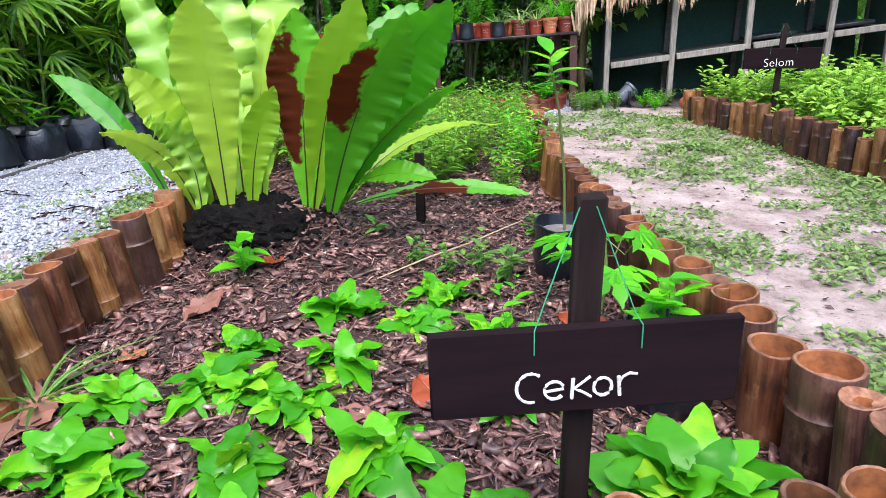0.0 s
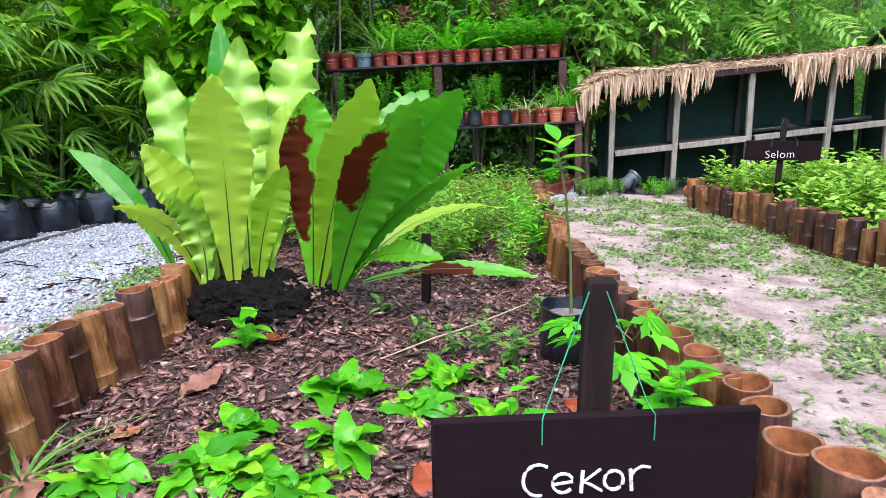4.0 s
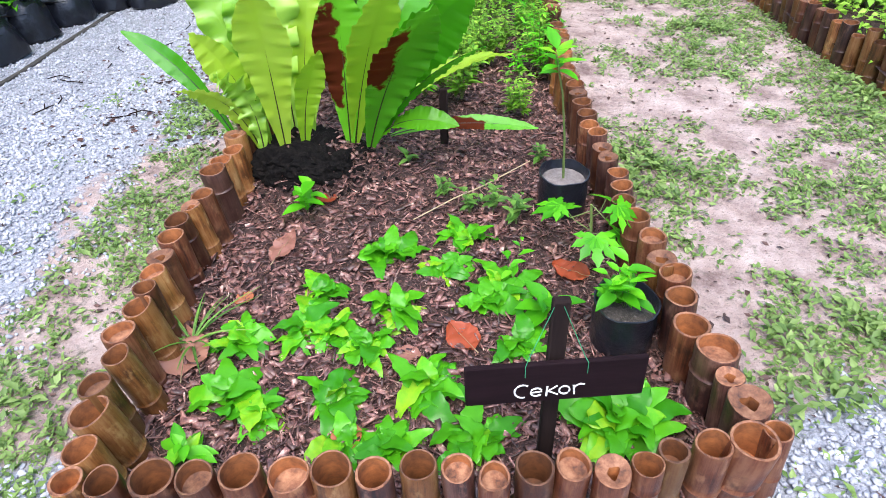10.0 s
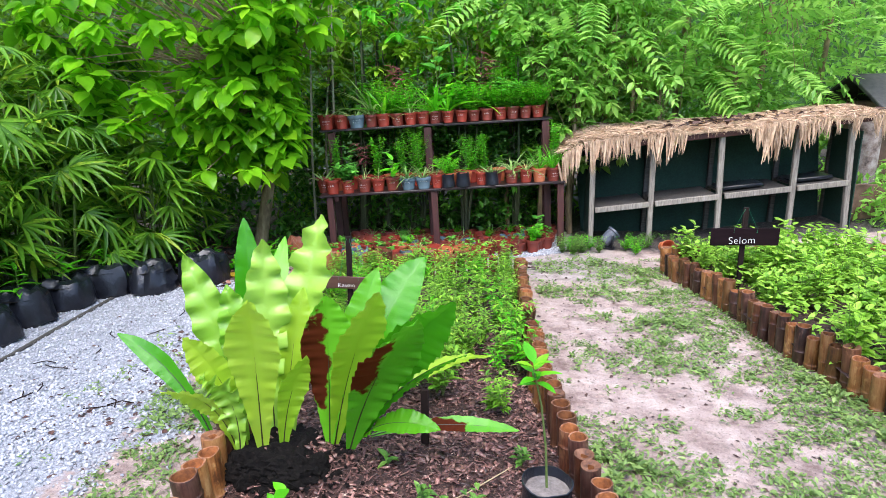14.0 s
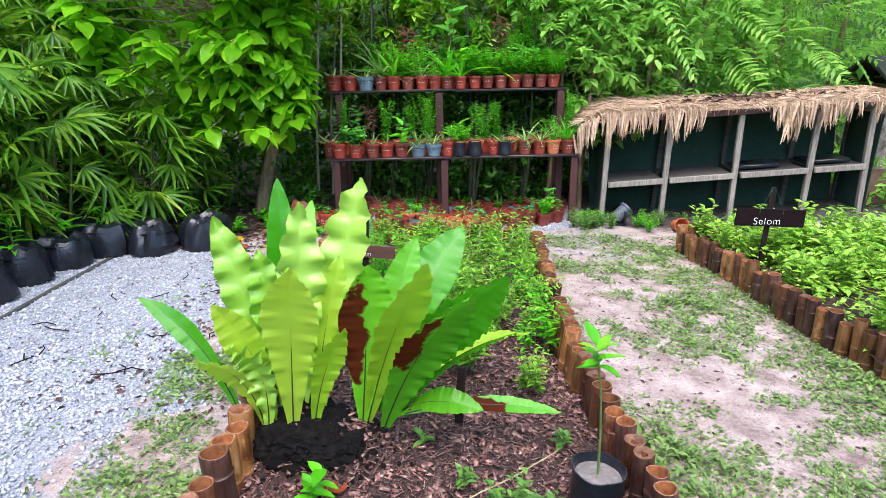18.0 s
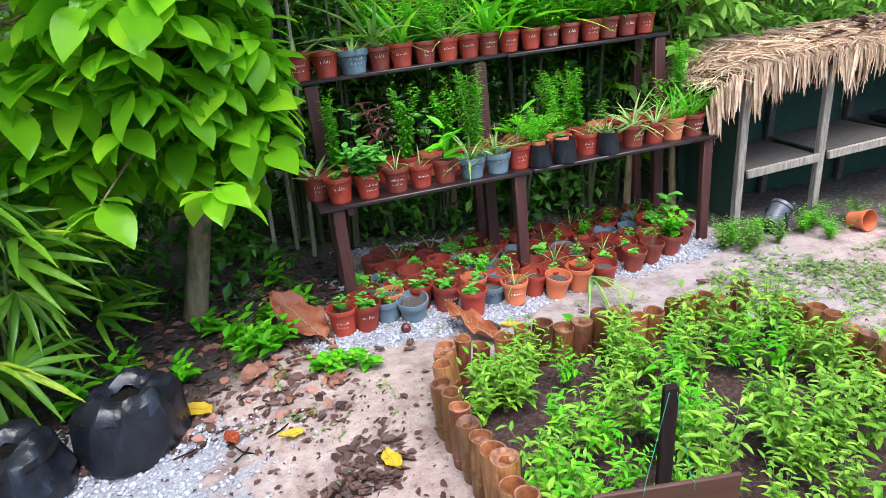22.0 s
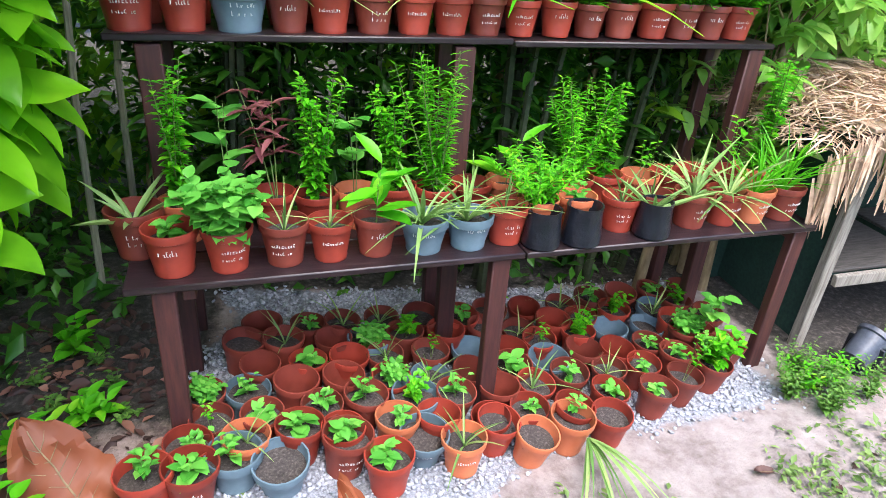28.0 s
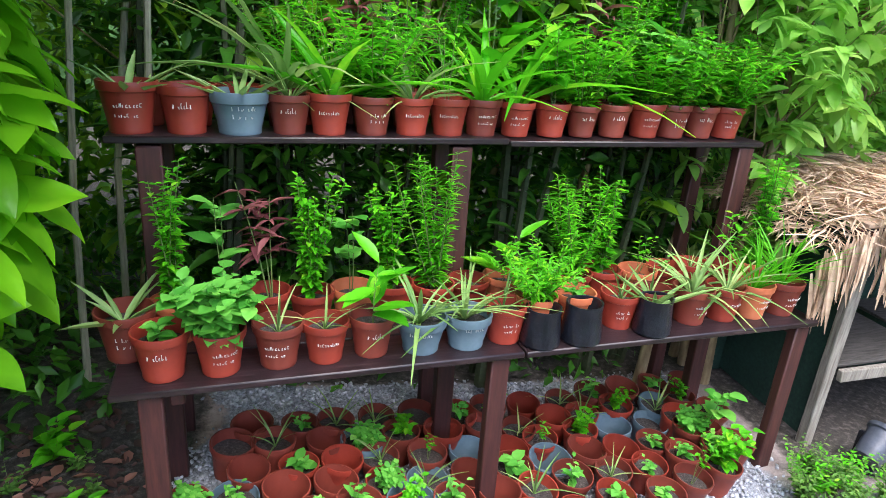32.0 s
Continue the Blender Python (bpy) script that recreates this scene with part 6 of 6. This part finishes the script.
        g.tube([b, b.lerp(e, 0.5) + Vector((0, 0, 0.05)), e], [r0 * 0.2, r0 * 0.12, r0 * 0.05], 5)
    part("limb", g, BARK, root)
    return root


def box_points(r, n, lo, hi):
    return r.uniform(lo, hi, (n, 3))


PALE_BARK = surface("pale_bark", [(0.3, (0.16, 0.15, 0.1)), (0.7, (0.36, 0.34, 0.24))], 24, 0.8, 0.3, 0.003, (3, 3, 0.4))
PALE_STEMS = [(0.62, 8.32, 2.5, 0.05), (0.36, 8.38, 2.4, 0.04), (0.5, 8.5, 2.7, 0.1)]


def build_greenery():
    r = np.random.default_rng(21)
    # broad-leaved shrub tree beside the stand
    base = np.array([-0.1, 7.75, -0.12])
    ends = []
    while len(ends) < 370:
        p = r.uniform((-2.1, 6.25, 0.6), (0.95, 8.4, 3.4))
        d = ((p[0] + 0.55) / (1.2 if p[2] < 2.1 else 1.9)) ** 2 + ((p[1] - 7.3) / 1.05) ** 2 + ((p[2] - 2.0) / 1.5) ** 2
        if 0.4 < d < 1.0 and not (p[0] > 0.35 and p[2] < 2.1) and not (p[2] < 0.75 and p[1] > 7.3) and not (p[0] < -0.7 and p[2] < 1.3):
            ends.append(p - base)
    for _ in range(46):
        ends.append(r.uniform((-0.25, 6.6, 0.8), (0.42, 7.25, 2.2)) - base)
    for _ in range(125):
        ends.append(r.uniform((0.2, 6.92, 0.95), (0.55, 7.3, 2.3)) - base)
    for _ in range(30):
        ends.append(r.uniform((0.2, 7.35, 1.2), (0.44, 7.8, 2.0)) - base)
    root = branch_tree("broadleaf_tree", base, (0.6, -0.15, 2.2), 0.075, ends[::3], "small tree with large glossy bright green leaves", 3)
    whorled("crown", root, ends, 8, 0.215, 0.57, GREEN_BIG, -0.35, 0.35, 5, True)
    # lady palms along the left edge
    fan = fan_template(8, 0.125)
    for i, (x, y, h) in enumerate(((-1.5, 5.35, 1.6), (-1.3, 6.15, 1.55), (-0.85, 6.85, 1.25), (-1.75, 6.4, 2.1), (-2.2, 5.2, 2.1), (-1.6, 4.6, 1.5), (-1.7, 7.2, 2.2), (-2.4, 4.4, 2.0), (-2.5, 6.6, 2.5), (-1.55, 3.9, 1.4))):
        root = thing("lady_palm", pose(x, y, float(gz(x, y))), "dense lady palm clump with dark green fan leaves", "palm")
        g = Geo()
        q = random.Random(i)
        n = 115
        th, rad, z = r.uniform(0, 6.28, n), 0.55 * np.sqrt(r.uniform(0, 1, n)), (0.2 + 0.8 * r.uniform(0, 1, n)) * h
        pos = np.stack([rad * np.cos(th), rad * np.sin(th), z], -1)
        for k in range(14):
            a, b = q.uniform(0, 6.28), q.uniform(0.05, 0.35)
            g.tube([(math.cos(a) * b * 0.5, math.sin(a) * b * 0.5, -0.02), (math.cos(a) * b, math.sin(a) * b, h * q.uniform(0.6, 0.95))], [0.011, 0.008], 5)
        part("cane", g, STEM, root)
        scatter("crown", fan, pos, th - math.pi / 2 + r.normal(0, 0.5, n), r.normal(-0.05, 0.5, n), r.normal(0, 0.5, n), r.uniform(0.22, 0.37, n), GREEN_PALM, "", "", parent=root)
    # dark hedge closing the place
    tm = leaf_template(0.5, 0.3, 0.2, 2)
    for nm, lo, hi, n, size, mat, lab in (
        ("hedge", (-4.5, 8.9, 0.0), (4.2, 10.6, 4.6), 38000, 0.13, GREEN_DARK, "dense dark green hedge behind the plant stand"),
        ("hedge", (-5.5, 2.5, 0.0), (-2.4, 9.0, 4.2), 20000, 0.14, GREEN_DARK, "dense dark green hedge behind the palms"),
        # undergrowth leaves are painted darker in place of deep shade
        ("undergrowth", (-0.3, 8.45, -0.1), (3.4, 9.2, 1.6), 13000, 0.09, GREEN_SHADED, "tangled undergrowth behind the plant stand, leaves darkened for shade"),
        ("undergrowth", (-1.2, 7.7, -0.1), (0.5, 8.6, 0.6), 2200, 0.1, GREEN_SHADED, "low undergrowth beneath the tree, leaves darkened for shade"),
        ("thicket", (2.6, 8.75, 0.3), (5.6, 10.2, 3.8), 9000, 0.1, GREEN_COOL, "leafy green thicket behind the thatched rack"),
        ("thicket", (6.15, 7.6, 0.0), (8.2, 9.2, 0.75), 5200, 0.1, GREEN_COOL, "low pale green bushes beside the rack's end"),
        ("thicket", (5.2, 9.8, 0.0), (11.5, 13.0, 5.0), 16000, 0.17, GREEN_COOL, "pale green leafy thicket far beyond the rack"),
    ):
        p = r.uniform(lo, hi, (n, 3))
        nz = np.array([noise.fractal(Vector(v) * 1.1, 1.0, 2.0, 3) for v in p])
        p = p[nz > -0.18]
        n = len(p)
        scatter(nm, tm, p, r.uniform(0, 6.28, n), r.normal(-0.2, 0.5, n), r.normal(0, 0.5, n), size * r.uniform(0.5, 1.3, n), mat, lab, "hedge")
    # feathery trees behind the rack
    pin = pinnate_template()
    for i, (x, y, h) in enumerate(((3.7, 9.0, 3.0), (4.6, 9.4, 3.4), (5.6, 9.6, 3.6), (6.6, 10.4, 3.6), (2.9, 9.2, 2.8))):
        n = 130
        th, rad, z = r.uniform(0, 6.28, n), 0.9 * np.sqrt(r.uniform(0, 1, n)), r.uniform(0.28, 1.15, n) * h
        pos = np.stack([rad * np.cos(th), rad * np.sin(th), z], -1)
        ok = (pos[:, 1] + y > 8.75) | (pos[:, 2] > 1.7)
        pos, th = pos[ok], th[ok]
        n = len(pos)
        root = branch_tree("feathery_tree", (x, y, 0.1), (0.1, 0.0, h), 0.05, pos[::9], "slender tree with feathery pale green leaves behind the rack", 30 + i)
        scatter("crown", pin, pos, th - math.pi / 2 + r.normal(0, 0.7, n), r.normal(0.1, 0.4, n), r.normal(0, 0.4, n), r.uniform(0.4, 0.75, n), GREEN_COOL, "", "", parent=root)
    # bright shrubs at the rack's corner
    for i, (x, y, z, w) in enumerate(((3.55, 8.75, 1.5, 0.6), (4.3, 8.95, 1.6, 0.6), (3.0, 8.9, 2.0, 0.6), (5.2, 9.2, 1.8, 0.7), (2.2, 9.0, 2.3, 0.7), (1.2, 9.0, 2.4, 0.7), (3.3, 8.35, 1.7, 0.5), (3.3, 8.55, 1.2, 0.45), (2.95, 8.4, 2.05, 0.5), (4.0, 8.8, 2.1, 0.6), (0.5, 8.75, 2.1, 0.6), (1.7, 8.75, 2.0, 0.6), (2.6, 8.75, 1.8, 0.5), (1.1, 8.8, 1.8, 0.5), (3.3, 8.65, 2.2, 0.55))):
        ends = r.normal(0, 1, (70, 3)) * (w * 0.5, w * 0.35, w * 0.6) + (0, 0, z)
        root = branch_tree("leafy_shrub", (x, y, 0.0), (0, 0, z), 0.03, ends[::4], "bright leafy shrub overhanging the plant rack", 60 + i)
        whorled("crown", root, ends, 9, 0.13, 0.45, GREEN_DARK if 10 <= i <= 13 else GREEN_HERB if i in (4, 5) else GREEN_COOL, -0.1, 0.4, 60 + i)
    # canes behind the stand, with the shade there put into their leaf colour
    for i in range(16):
        x, y = 0.3 + r.uniform(0, 3.0), r.uniform(8.35, 8.9)
        root = thing("cane_plant", pose(x, y, -0.05), "thin-stemmed tall plant behind the stand, leaves darkened for shade", "plant")
        a, b = sprig_geo(3, r.uniform(1.6, 2.6), 0.2, 0.3, 200 + i, 0.12, 14, 0.5, 0.3, 2)
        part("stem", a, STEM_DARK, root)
        part("foliage", b, GREEN_SHADED, root)
    # pale stems rising beside the stand
    for i, (x, y, h, w) in enumerate(PALE_STEMS):
        root = thing("cane_plant", pose(x, y, -0.05), "pale thin-stemmed sapling behind the plant stand", "plant")
        q = random.Random(70 + i)
        pts = [Vector((0, 0, 0)), Vector((q.uniform(-0.02, 0.02), 0, h * 0.35)), Vector((w * 0.6, 0, h * 0.7)), Vector((w, 0, h))]
        part("stem", Geo().tube(pts, [0.016, 0.014, 0.012, 0.007], 7), PALE_BARK, root)
        tv, tf = leaf_template(0.5, 0.3, 0.2, 4)
        g = Geo()
        for k in range(22):
            p = pts[2].lerp(pts[3], q.uniform(-0.3, 1)) + Vector((q.uniform(-0.1, 0.1), q.uniform(-0.08, 0.08), 0))
            sc = q.uniform(0.07, 0.13)
            g.add(tv, tf, Matrix.Translation(p) @ Matrix.Rotation(q.uniform(0, 6.28), 4, "Z") @ Matrix.Rotation(q.uniform(-0.5, 0.4), 4, "X") @ Matrix.Diagonal((sc, sc, sc, 1)))
        part("foliage", g, GREEN_DARK, root)
    # backing woods; the low stretch behind the camera is unseen, added to cut skylight
    g = Geo()
    pts = [(-16, -6), (-14, 8), (-6, 14), (4, 16), (14, 15), (20, 6), (20, -6), (6, -9), (-8, -9), (-16, -6)]
    for (x0, y0), (x1, y1) in zip(pts, pts[1:]):
        g.add([(x0, y0, 0), (x1, y1, 0), (x1, y1, 8 if y0 + y1 > -5 else 3.5), (x0, y0, 8 if y0 + y1 > -5 else 3.5)], [(0, 1, 2, 3)])
    tagged(part("backdrop", g, surface("far_woods", [(0.3, (0.008, 0.03, 0.006)), (0.5, (0.03, 0.09, 0.02)), (0.75, (0.1, 0.24, 0.06))], 3.0, 0.9, 0.5, 0.1)), "dark green woods backdrop, with added light-blocking stretch behind the camera", "woods", "", "structure")


def build_bed_two_plants():
    r = np.random.default_rng(31)
    q = random.Random(9)
    kinds = [two_part(sprig_geo(9, 0.34, 0.085, 0.5, 300 + i, 0.5, 9, 0.3, 0.1), GREEN_SELOM) for i in range(4)]
    k = 0
    for _ in range(1500):
        x, y = 4.15 + 2.8 * q.random() ** 1.4, q.uniform(3.4, 6.9)
        if k > 230 or not inside(BED_TWO, np.array([x - 0.08]), np.array([y]))[0]:
            continue
        k += 1
        root = thing("selom_plant", pose(x, y, 0.1, 0, 0, q.uniform(0, 360)), "leafy bright green herb crowded in the second bed", "plant", "herbs in the second bed")
        s = q.uniform(0.75, 1.25)
        for nm, me in kinds[k % 4]:
            place_mesh(nm, me, None, root, Matrix.Diagonal((s, s, s, 1)))
    m = 9000
    px, py = r.uniform(4.0, 7.4, m), r.uniform(3.1, 6.9, m)
    ok = inside(BED_TWO, px - 0.06, py)
    px, py = px[ok], py[ok]
    m = len(px)
    scatter("herb_cover", leaf_template(0.5, 0.3, 0.2, 2), np.stack([px, py, r.uniform(0.1, 0.3, m)], -1), r.uniform(0, 6.28, m), r.uniform(-0.2, 0.7, m), r.normal(0, 0.4, m), r.uniform(0.03, 0.08, m), GREEN_SELOM, "dense low green herb leaves covering the second bed", "herbs")
    kinds = [two_part(sprig_geo(9, 0.29, 0.066, 0.36, 400 + i, 0.75, 10, 0.35, 0.1), (KESOM, KESOM, GREEN_HERB, KESOM, KESOM)[i]) for i in range(5)]
    k = 0
    for _ in range(1500):
        x, y = q.uniform(1.2, 2.75), q.uniform(3.75, 6.35)
        if k > 175 or not inside(BED, np.array([x - 0.07]), np.array([y]))[0] or not inside(BED, np.array([x + 0.07]), np.array([y]))[0]:
            continue
        if y < 4.15 and x < 2.3 or (y < 4.5 and q.random() < 0.5):
            continue
        k += 1
        root = thing("kesom_plant", pose(x, y, 0.08, 0, 0, q.uniform(0, 360)), "sprawling green herb with narrow leaves in the long bed", "plant", "herbs at the far end of the long bed")
        s = q.uniform(0.6, 1.1) * (0.55 if abs(x - 1.6) < 0.32 and 4.7 < y < 5.35 else 1)
        for nm, me in kinds[k % 5]:
            place_mesh(nm, me, None, root, Matrix.Diagonal((s, s, s, 1)))


build_ground()
build_stones()
build_bed()
build_edging()
build_fern()
build_sign("Cekor", (2.705, 2.115, 0.0), 10.0, 0.0, 0.39, 0.119, 0.315, 0.59, BOARD_DARK, "dark wooden plant sign on a stake with white chalk lettering", 0.062, 0.0, -1.4, 0.0, chalk_word())
build_sign("Kesom", (1.535, 5.285, 0.0), -2.0, 0.0, 0.4, 0.085, 0.26, 0.62, BOARD_BROWN, "brown wooden plant sign on a stake with white lettering", 0.04)
build_sign("Selom", (4.34, 6.0, 0.0), 5.0, 0.0, 0.5, 0.13, 0.45, 0.73, BOARD_DARK, "black wooden plant sign on a stake with white lettering", 0.075)
build_bed_plants()
build_bags()
build_stand()
build_floor_pots()
build_hut()
build_greenery()
build_bed_two_plants()
build_weeds()


# ---- litter and strays ----
def clump(name, x, y, n, h, leaf, width, mat, label, seed, z=None, spread=0.8, per=6):
    root = thing(name, pose(x, y, float(gz(x, y)) if z is None else z), label, "plant")
    a, b = sprig_geo(n, h, leaf, width, seed, spread, per, 0.3, 0.1)
    part("stem", a, STEM, root)["kind"] = "stuff"
    part("foliage", b, mat, root)["kind"] = "stuff"


def flat_piece(name, pts, z, mat, label, category):
    """A thin sheet with a turned-up, ragged edge."""
    g = Geo()
    n = len(pts)
    c = (sum(p[0] for p in pts) / n, sum(p[1] for p in pts) / n)
    q = random.Random(n)
    for lift, k in ((0.004, 1.0), (0.012, 0.97), (0.008, 0.6)):
        for x, y in pts:
            g.v.append((c[0] + (x - c[0]) * k, c[1] + (y - c[1]) * k, z + lift + q.uniform(0, 0.006)))
    g.v.append((*c, z + 0.009))
    for r in range(2):
        for i in range(n):
            j = (i + 1) % n
            g.f.append((r * n + i, r * n + j, r * n + n + j, r * n + n + i))
    for i in range(n):
        g.f.append((2 * n + i, 2 * n + (i + 1) % n, 3 * n))
    tagged(part(name, g, mat), label, category)


def build_strays():
    q = random.Random(50)
    # dead leaves in front of the stand
    big = [(0.66, 7.12, 48, 0.4, DRY_LEAF, 0.62, "huge orange-brown dead leaf beside the pots"), (0.5, 7.08, 20, 0.32, DARK_LEAF, 0.6, "large purplish rotting leaf under the brown one"), (1.5, 6.74, 24, 0.46, DRY_LEAF, 0.3, "long curled brown dead leaf on the sand"), (1.57, 6.99, 250, 0.1, YELLOW_LEAF, 0.55, "torn yellow dead leaf on the gravel"), (0.865, 6.04, 200, 0.13, YELLOW_LEAF, 0.5, "bright yellow fallen leaf on the sand"), (0.57, 6.29, 100, 0.1, YELLOW_LEAF, 0.55, "small yellow fallen leaf on the gravel"), (0.16, 6.62, 60, 0.14, YELLOW_LEAF, 0.7, "yellow-green fallen leaf on dark soil"), (0.36, 6.95, 160, 0.2, PINK_LEAF, 0.6, "pale tan dead leaf on the soil"), (0.3, 6.34, 30, 0.1, RED_LEAF, 0.6, "dark red dead leaf on the gravel")]
    for x, y, yaw, s, mat, w, lab in big:
        fallen_leaf((x, y, float(gz(x, y)) + 0.012), yaw, s, mat, lab, w, 0.35, 26.0 if s == 0.4 else 0.0)
    for x, y, s in ((2.3, 7.05, 0.11), (2.89, 6.9, 0.15), (1.78, 6.87, 0.13), (2.84, 7.12, 0.12), (1.09, 6.97, 0.12), (2.32, 6.84, 0.1), (1.55, 6.93, 0.15), (1.1, 6.86, 0.1), (2.5, 6.9, 0.1), (2.05, 7.02, 0.07), (0.95, 6.88, 0.09), (2.62, 6.78, 0.08), (3.0, 6.98, 0.1)):
        fallen_leaf((x, y, float(gz(x, y)) + 0.006), q.uniform(0, 360), s * 0.68, DARK_LEAF, "dark curled dead leaf lying on the sand", 0.5, 0.5)
    seed = thing("seed_pod", pose(1.085, 7.1, float(gz(1.085, 7.1)) + 0.02, 0, 0, 20), "shiny dark red seed pod on the gravel", "seed pod")
    part("husk", Geo().lathe([(0.0, -0.024), (0.02, -0.018), (0.029, 0.0), (0.022, 0.018), (0.0, 0.026)], 14, pose(0, 0, 0, 70, 0, 0)), surface("seed_red", [(0.3, (0.05, 0.01, 0.008)), (0.7, (0.12, 0.025, 0.018))], 30, 0.3, 0.2), seed)
    # trailing spider plant from a tipped pot
    root = thing("spider_plant", pose(2.19, 7.29, float(gz(2.19, 7.29)) + 0.1, 0, 0, 0), "pale variegated spider plant trailing onto the sand", "plant")
    g = Geo()
    for i in range(14):
        tv, tf = leaf_template(0.04, 0.55, 0.5, 6, 0.2)
        s = q.uniform(0.2, 0.38)
        g.add(tv, tf, Matrix.Rotation(math.pi + q.uniform(-0.55, 0.6), 4, "Z") @ Matrix.Rotation(q.uniform(0.05, 0.4), 4, "X") @ Matrix.Diagonal((s, s, s * 0.75, 1)))
    part("foliage", g, GREEN_PALE, root)
    for i, (x, y) in enumerate(((0.7, 6.7), (0.79, 6.76), (0.86, 6.69), (0.72, 6.81), (0.64, 6.75))):
        clump("creeper", x, y, 9, 0.1, 0.05, 0.8, GREEN_HERB, "round-leaved green creeper on the ground", 500 + i, None, 1.0, 5)
    for i, (x, y, h) in enumerate(((0.3, 7.02, 0.2), (0.41, 7.06, 0.18), (0.33, 7.15, 0.2), (0.2, 7.3, 0.14), (-0.02, 6.94, 0.16), (-0.3, 7.0, 0.25), (-0.45, 6.8, 0.3), (0.35, 7.5, 0.12), (0.5, 7.6, 0.12), (0.05, 7.45, 0.15), (0.35, 7.95, 0.2))):
        clump("weed_clump", x, y, 8, h, 0.09, 0.55, GREEN_HERB, "leafy green weed clump on dark soil", 520 + i, None, 0.9, 6)
    for i, (x, y, h) in enumerate(((0.5, 7.45, 0.07), (0.38, 7.65, 0.08), (0.55, 7.75, 0.09), (0.28, 7.8, 0.1), (0.45, 7.9, 0.08), (0.6, 7.32, 0.06), (0.2, 7.6, 0.1), (0.62, 7.6, 0.07))):
        clump("weed_clump", x, y, 7, h, 0.034, 0.6, GREEN_WEED, "small grey-green weeds on dark stony soil", 600 + i, None, 1.3, 7)
    clump("weed_clump", 1.9, 6.74, 7, 0.09, 0.1, 0.6, GREEN_BED, "broad-leaved green seedling on the sand", 540, None, 0.9, 4)
    for i, (x, y) in enumerate(((3.22, 7.5), (3.34, 7.42), (3.28, 7.6), (3.42, 7.55), (3.15, 7.46), (3.24, 7.36), (3.78, 7.55), (3.9, 7.62), (4.02, 7.7), (4.35, 7.45), (4.5, 7.5), (3.5, 7.42), (4.7, 7.55), (3.32, 7.5), (4.25, 7.65), (3.85, 7.4))):
        clump("weed_clump", x, y, 16, 0.17, 0.032, 0.5, GREEN_WEED if i % 3 else GREEN_HERB, "feathery green weeds beside the path's end", 560 + i, None, 0.9, 16)
    # black weed fabric showing through, a dark edging strip, dead twigs
    flat_piece("weed_fabric", [(0.54, 5.55), (0.59, 5.56), (0.62, 5.64), (0.67, 5.68), (0.68, 5.78), (0.75, 5.85), (0.73, 5.93), (0.67, 5.9), (0.63, 5.84), (0.61, 5.74), (0.55, 5.63)], float(gz(0.64, 5.74)), PEAT, "torn black weed fabric showing through the gravel", "fabric")
    r = np.random.default_rng(99)
    n = 420
    s = r.uniform(0, 1, n)
    x, y = 0.5 + 0.36 * s + r.normal(0, 0.06, n), 5.45 + 0.6 * s + r.normal(0, 0.09, n)
    scatter("leaf_litter", leaf_template(0.6, 0.2, 0.3, 3), np.stack([x, y, gz(x, y) + 0.008], -1), r.uniform(0, 6.28, n), r.uniform(-0.1, 0.35, n), r.normal(0, 0.5, n), r.uniform(0.02, 0.07, n), DARK_LEAF, "heap of dark rotting leaves between gravel and sand", "leaf litter")
    n = 520
    x, y = r.uniform(0.3, 1.25, n), r.uniform(3.6, 6.6, n)
    ok = ~inside(BED, x, y)
    x, y = x[ok], y[ok]
    n = len(x)
    scatter("leaf_litter", leaf_template(0.6, 0.2, 0.3, 3), np.stack([x, y, gz(x, y) + 0.006], -1), r.uniform(0, 6.28, n), r.uniform(-0.1, 0.25, n), r.normal(0, 0.5, n), r.uniform(0.012, 0.05, n), DARK_LEAF, "small dark leaf scraps strewn on pink sand", "leaf litter")
    g = Geo()
    g.tube([(x, y, float(gz(x, y)) + 0.004) for x, y in ((-0.5, 3.2), (-0.58, 3.8), (-0.6, 4.3), (-0.64, 4.8), (-0.68, 5.3), (-0.7, 5.7), (-0.72, 6.1))], 0.016, 8)
    tagged(part("edging_strip", g, WOOD_DIM), "dark muddy wooden edging strip along the gravel", "edging")
    for i in range(26):
        x, y, a = q.uniform(-0.3, 1.1), q.uniform(4.0, 6.4), q.uniform(0, 6.28)
        if x > 0.9 - 0.1 * (y - 4):
            continue
        L = q.uniform(0.08, 0.2)
        z = float(gz(x, y)) + 0.012
        g = Geo().tube([(x, y, z), (x + L * 0.5 * math.cos(a), y + L * 0.5 * math.sin(a), z + 0.008), (x + L * math.cos(a + 0.3), y + L * math.sin(a + 0.3), z)], 0.0035, 5)
        tagged(part("twig", g, WOOD_STAKE), "dark dead twig lying on the gravel", "twig", "twigs on the ground")
    # soil litter under the tree
    r = np.random.default_rng(77)
    n = 1500
    x, y = r.uniform(-1.0, 0.75, n), r.uniform(6.35, 8.3, n)
    scatter("leaf_litter", leaf_template(0.55, 0.2, 0.3, 3), np.stack([x, y, gz(x, y) + 0.006], -1), r.uniform(0, 6.28, n), r.uniform(-0.1, 0.25, n), r.normal(0, 0.4, n), r.uniform(0.02, 0.08, n), DARK_LEAF, "brown leaf litter on the soil under the tree", "leaf litter")
    n = 260
    x, y = r.uniform(-0.6, 0.75, n), r.uniform(6.4, 8.0, n)
    scatter("leaf_litter", leaf_template(0.55, 0.2, 0.3, 3), np.stack([x, y, gz(x, y) + 0.012], -1), r.uniform(0, 6.28, n), r.uniform(-0.1, 0.25, n), r.normal(0, 0.4, n), r.uniform(0.03, 0.09, n), PINK_LEAF, "tan dead leaves scattered under the tree", "leaf litter")


build_strays()
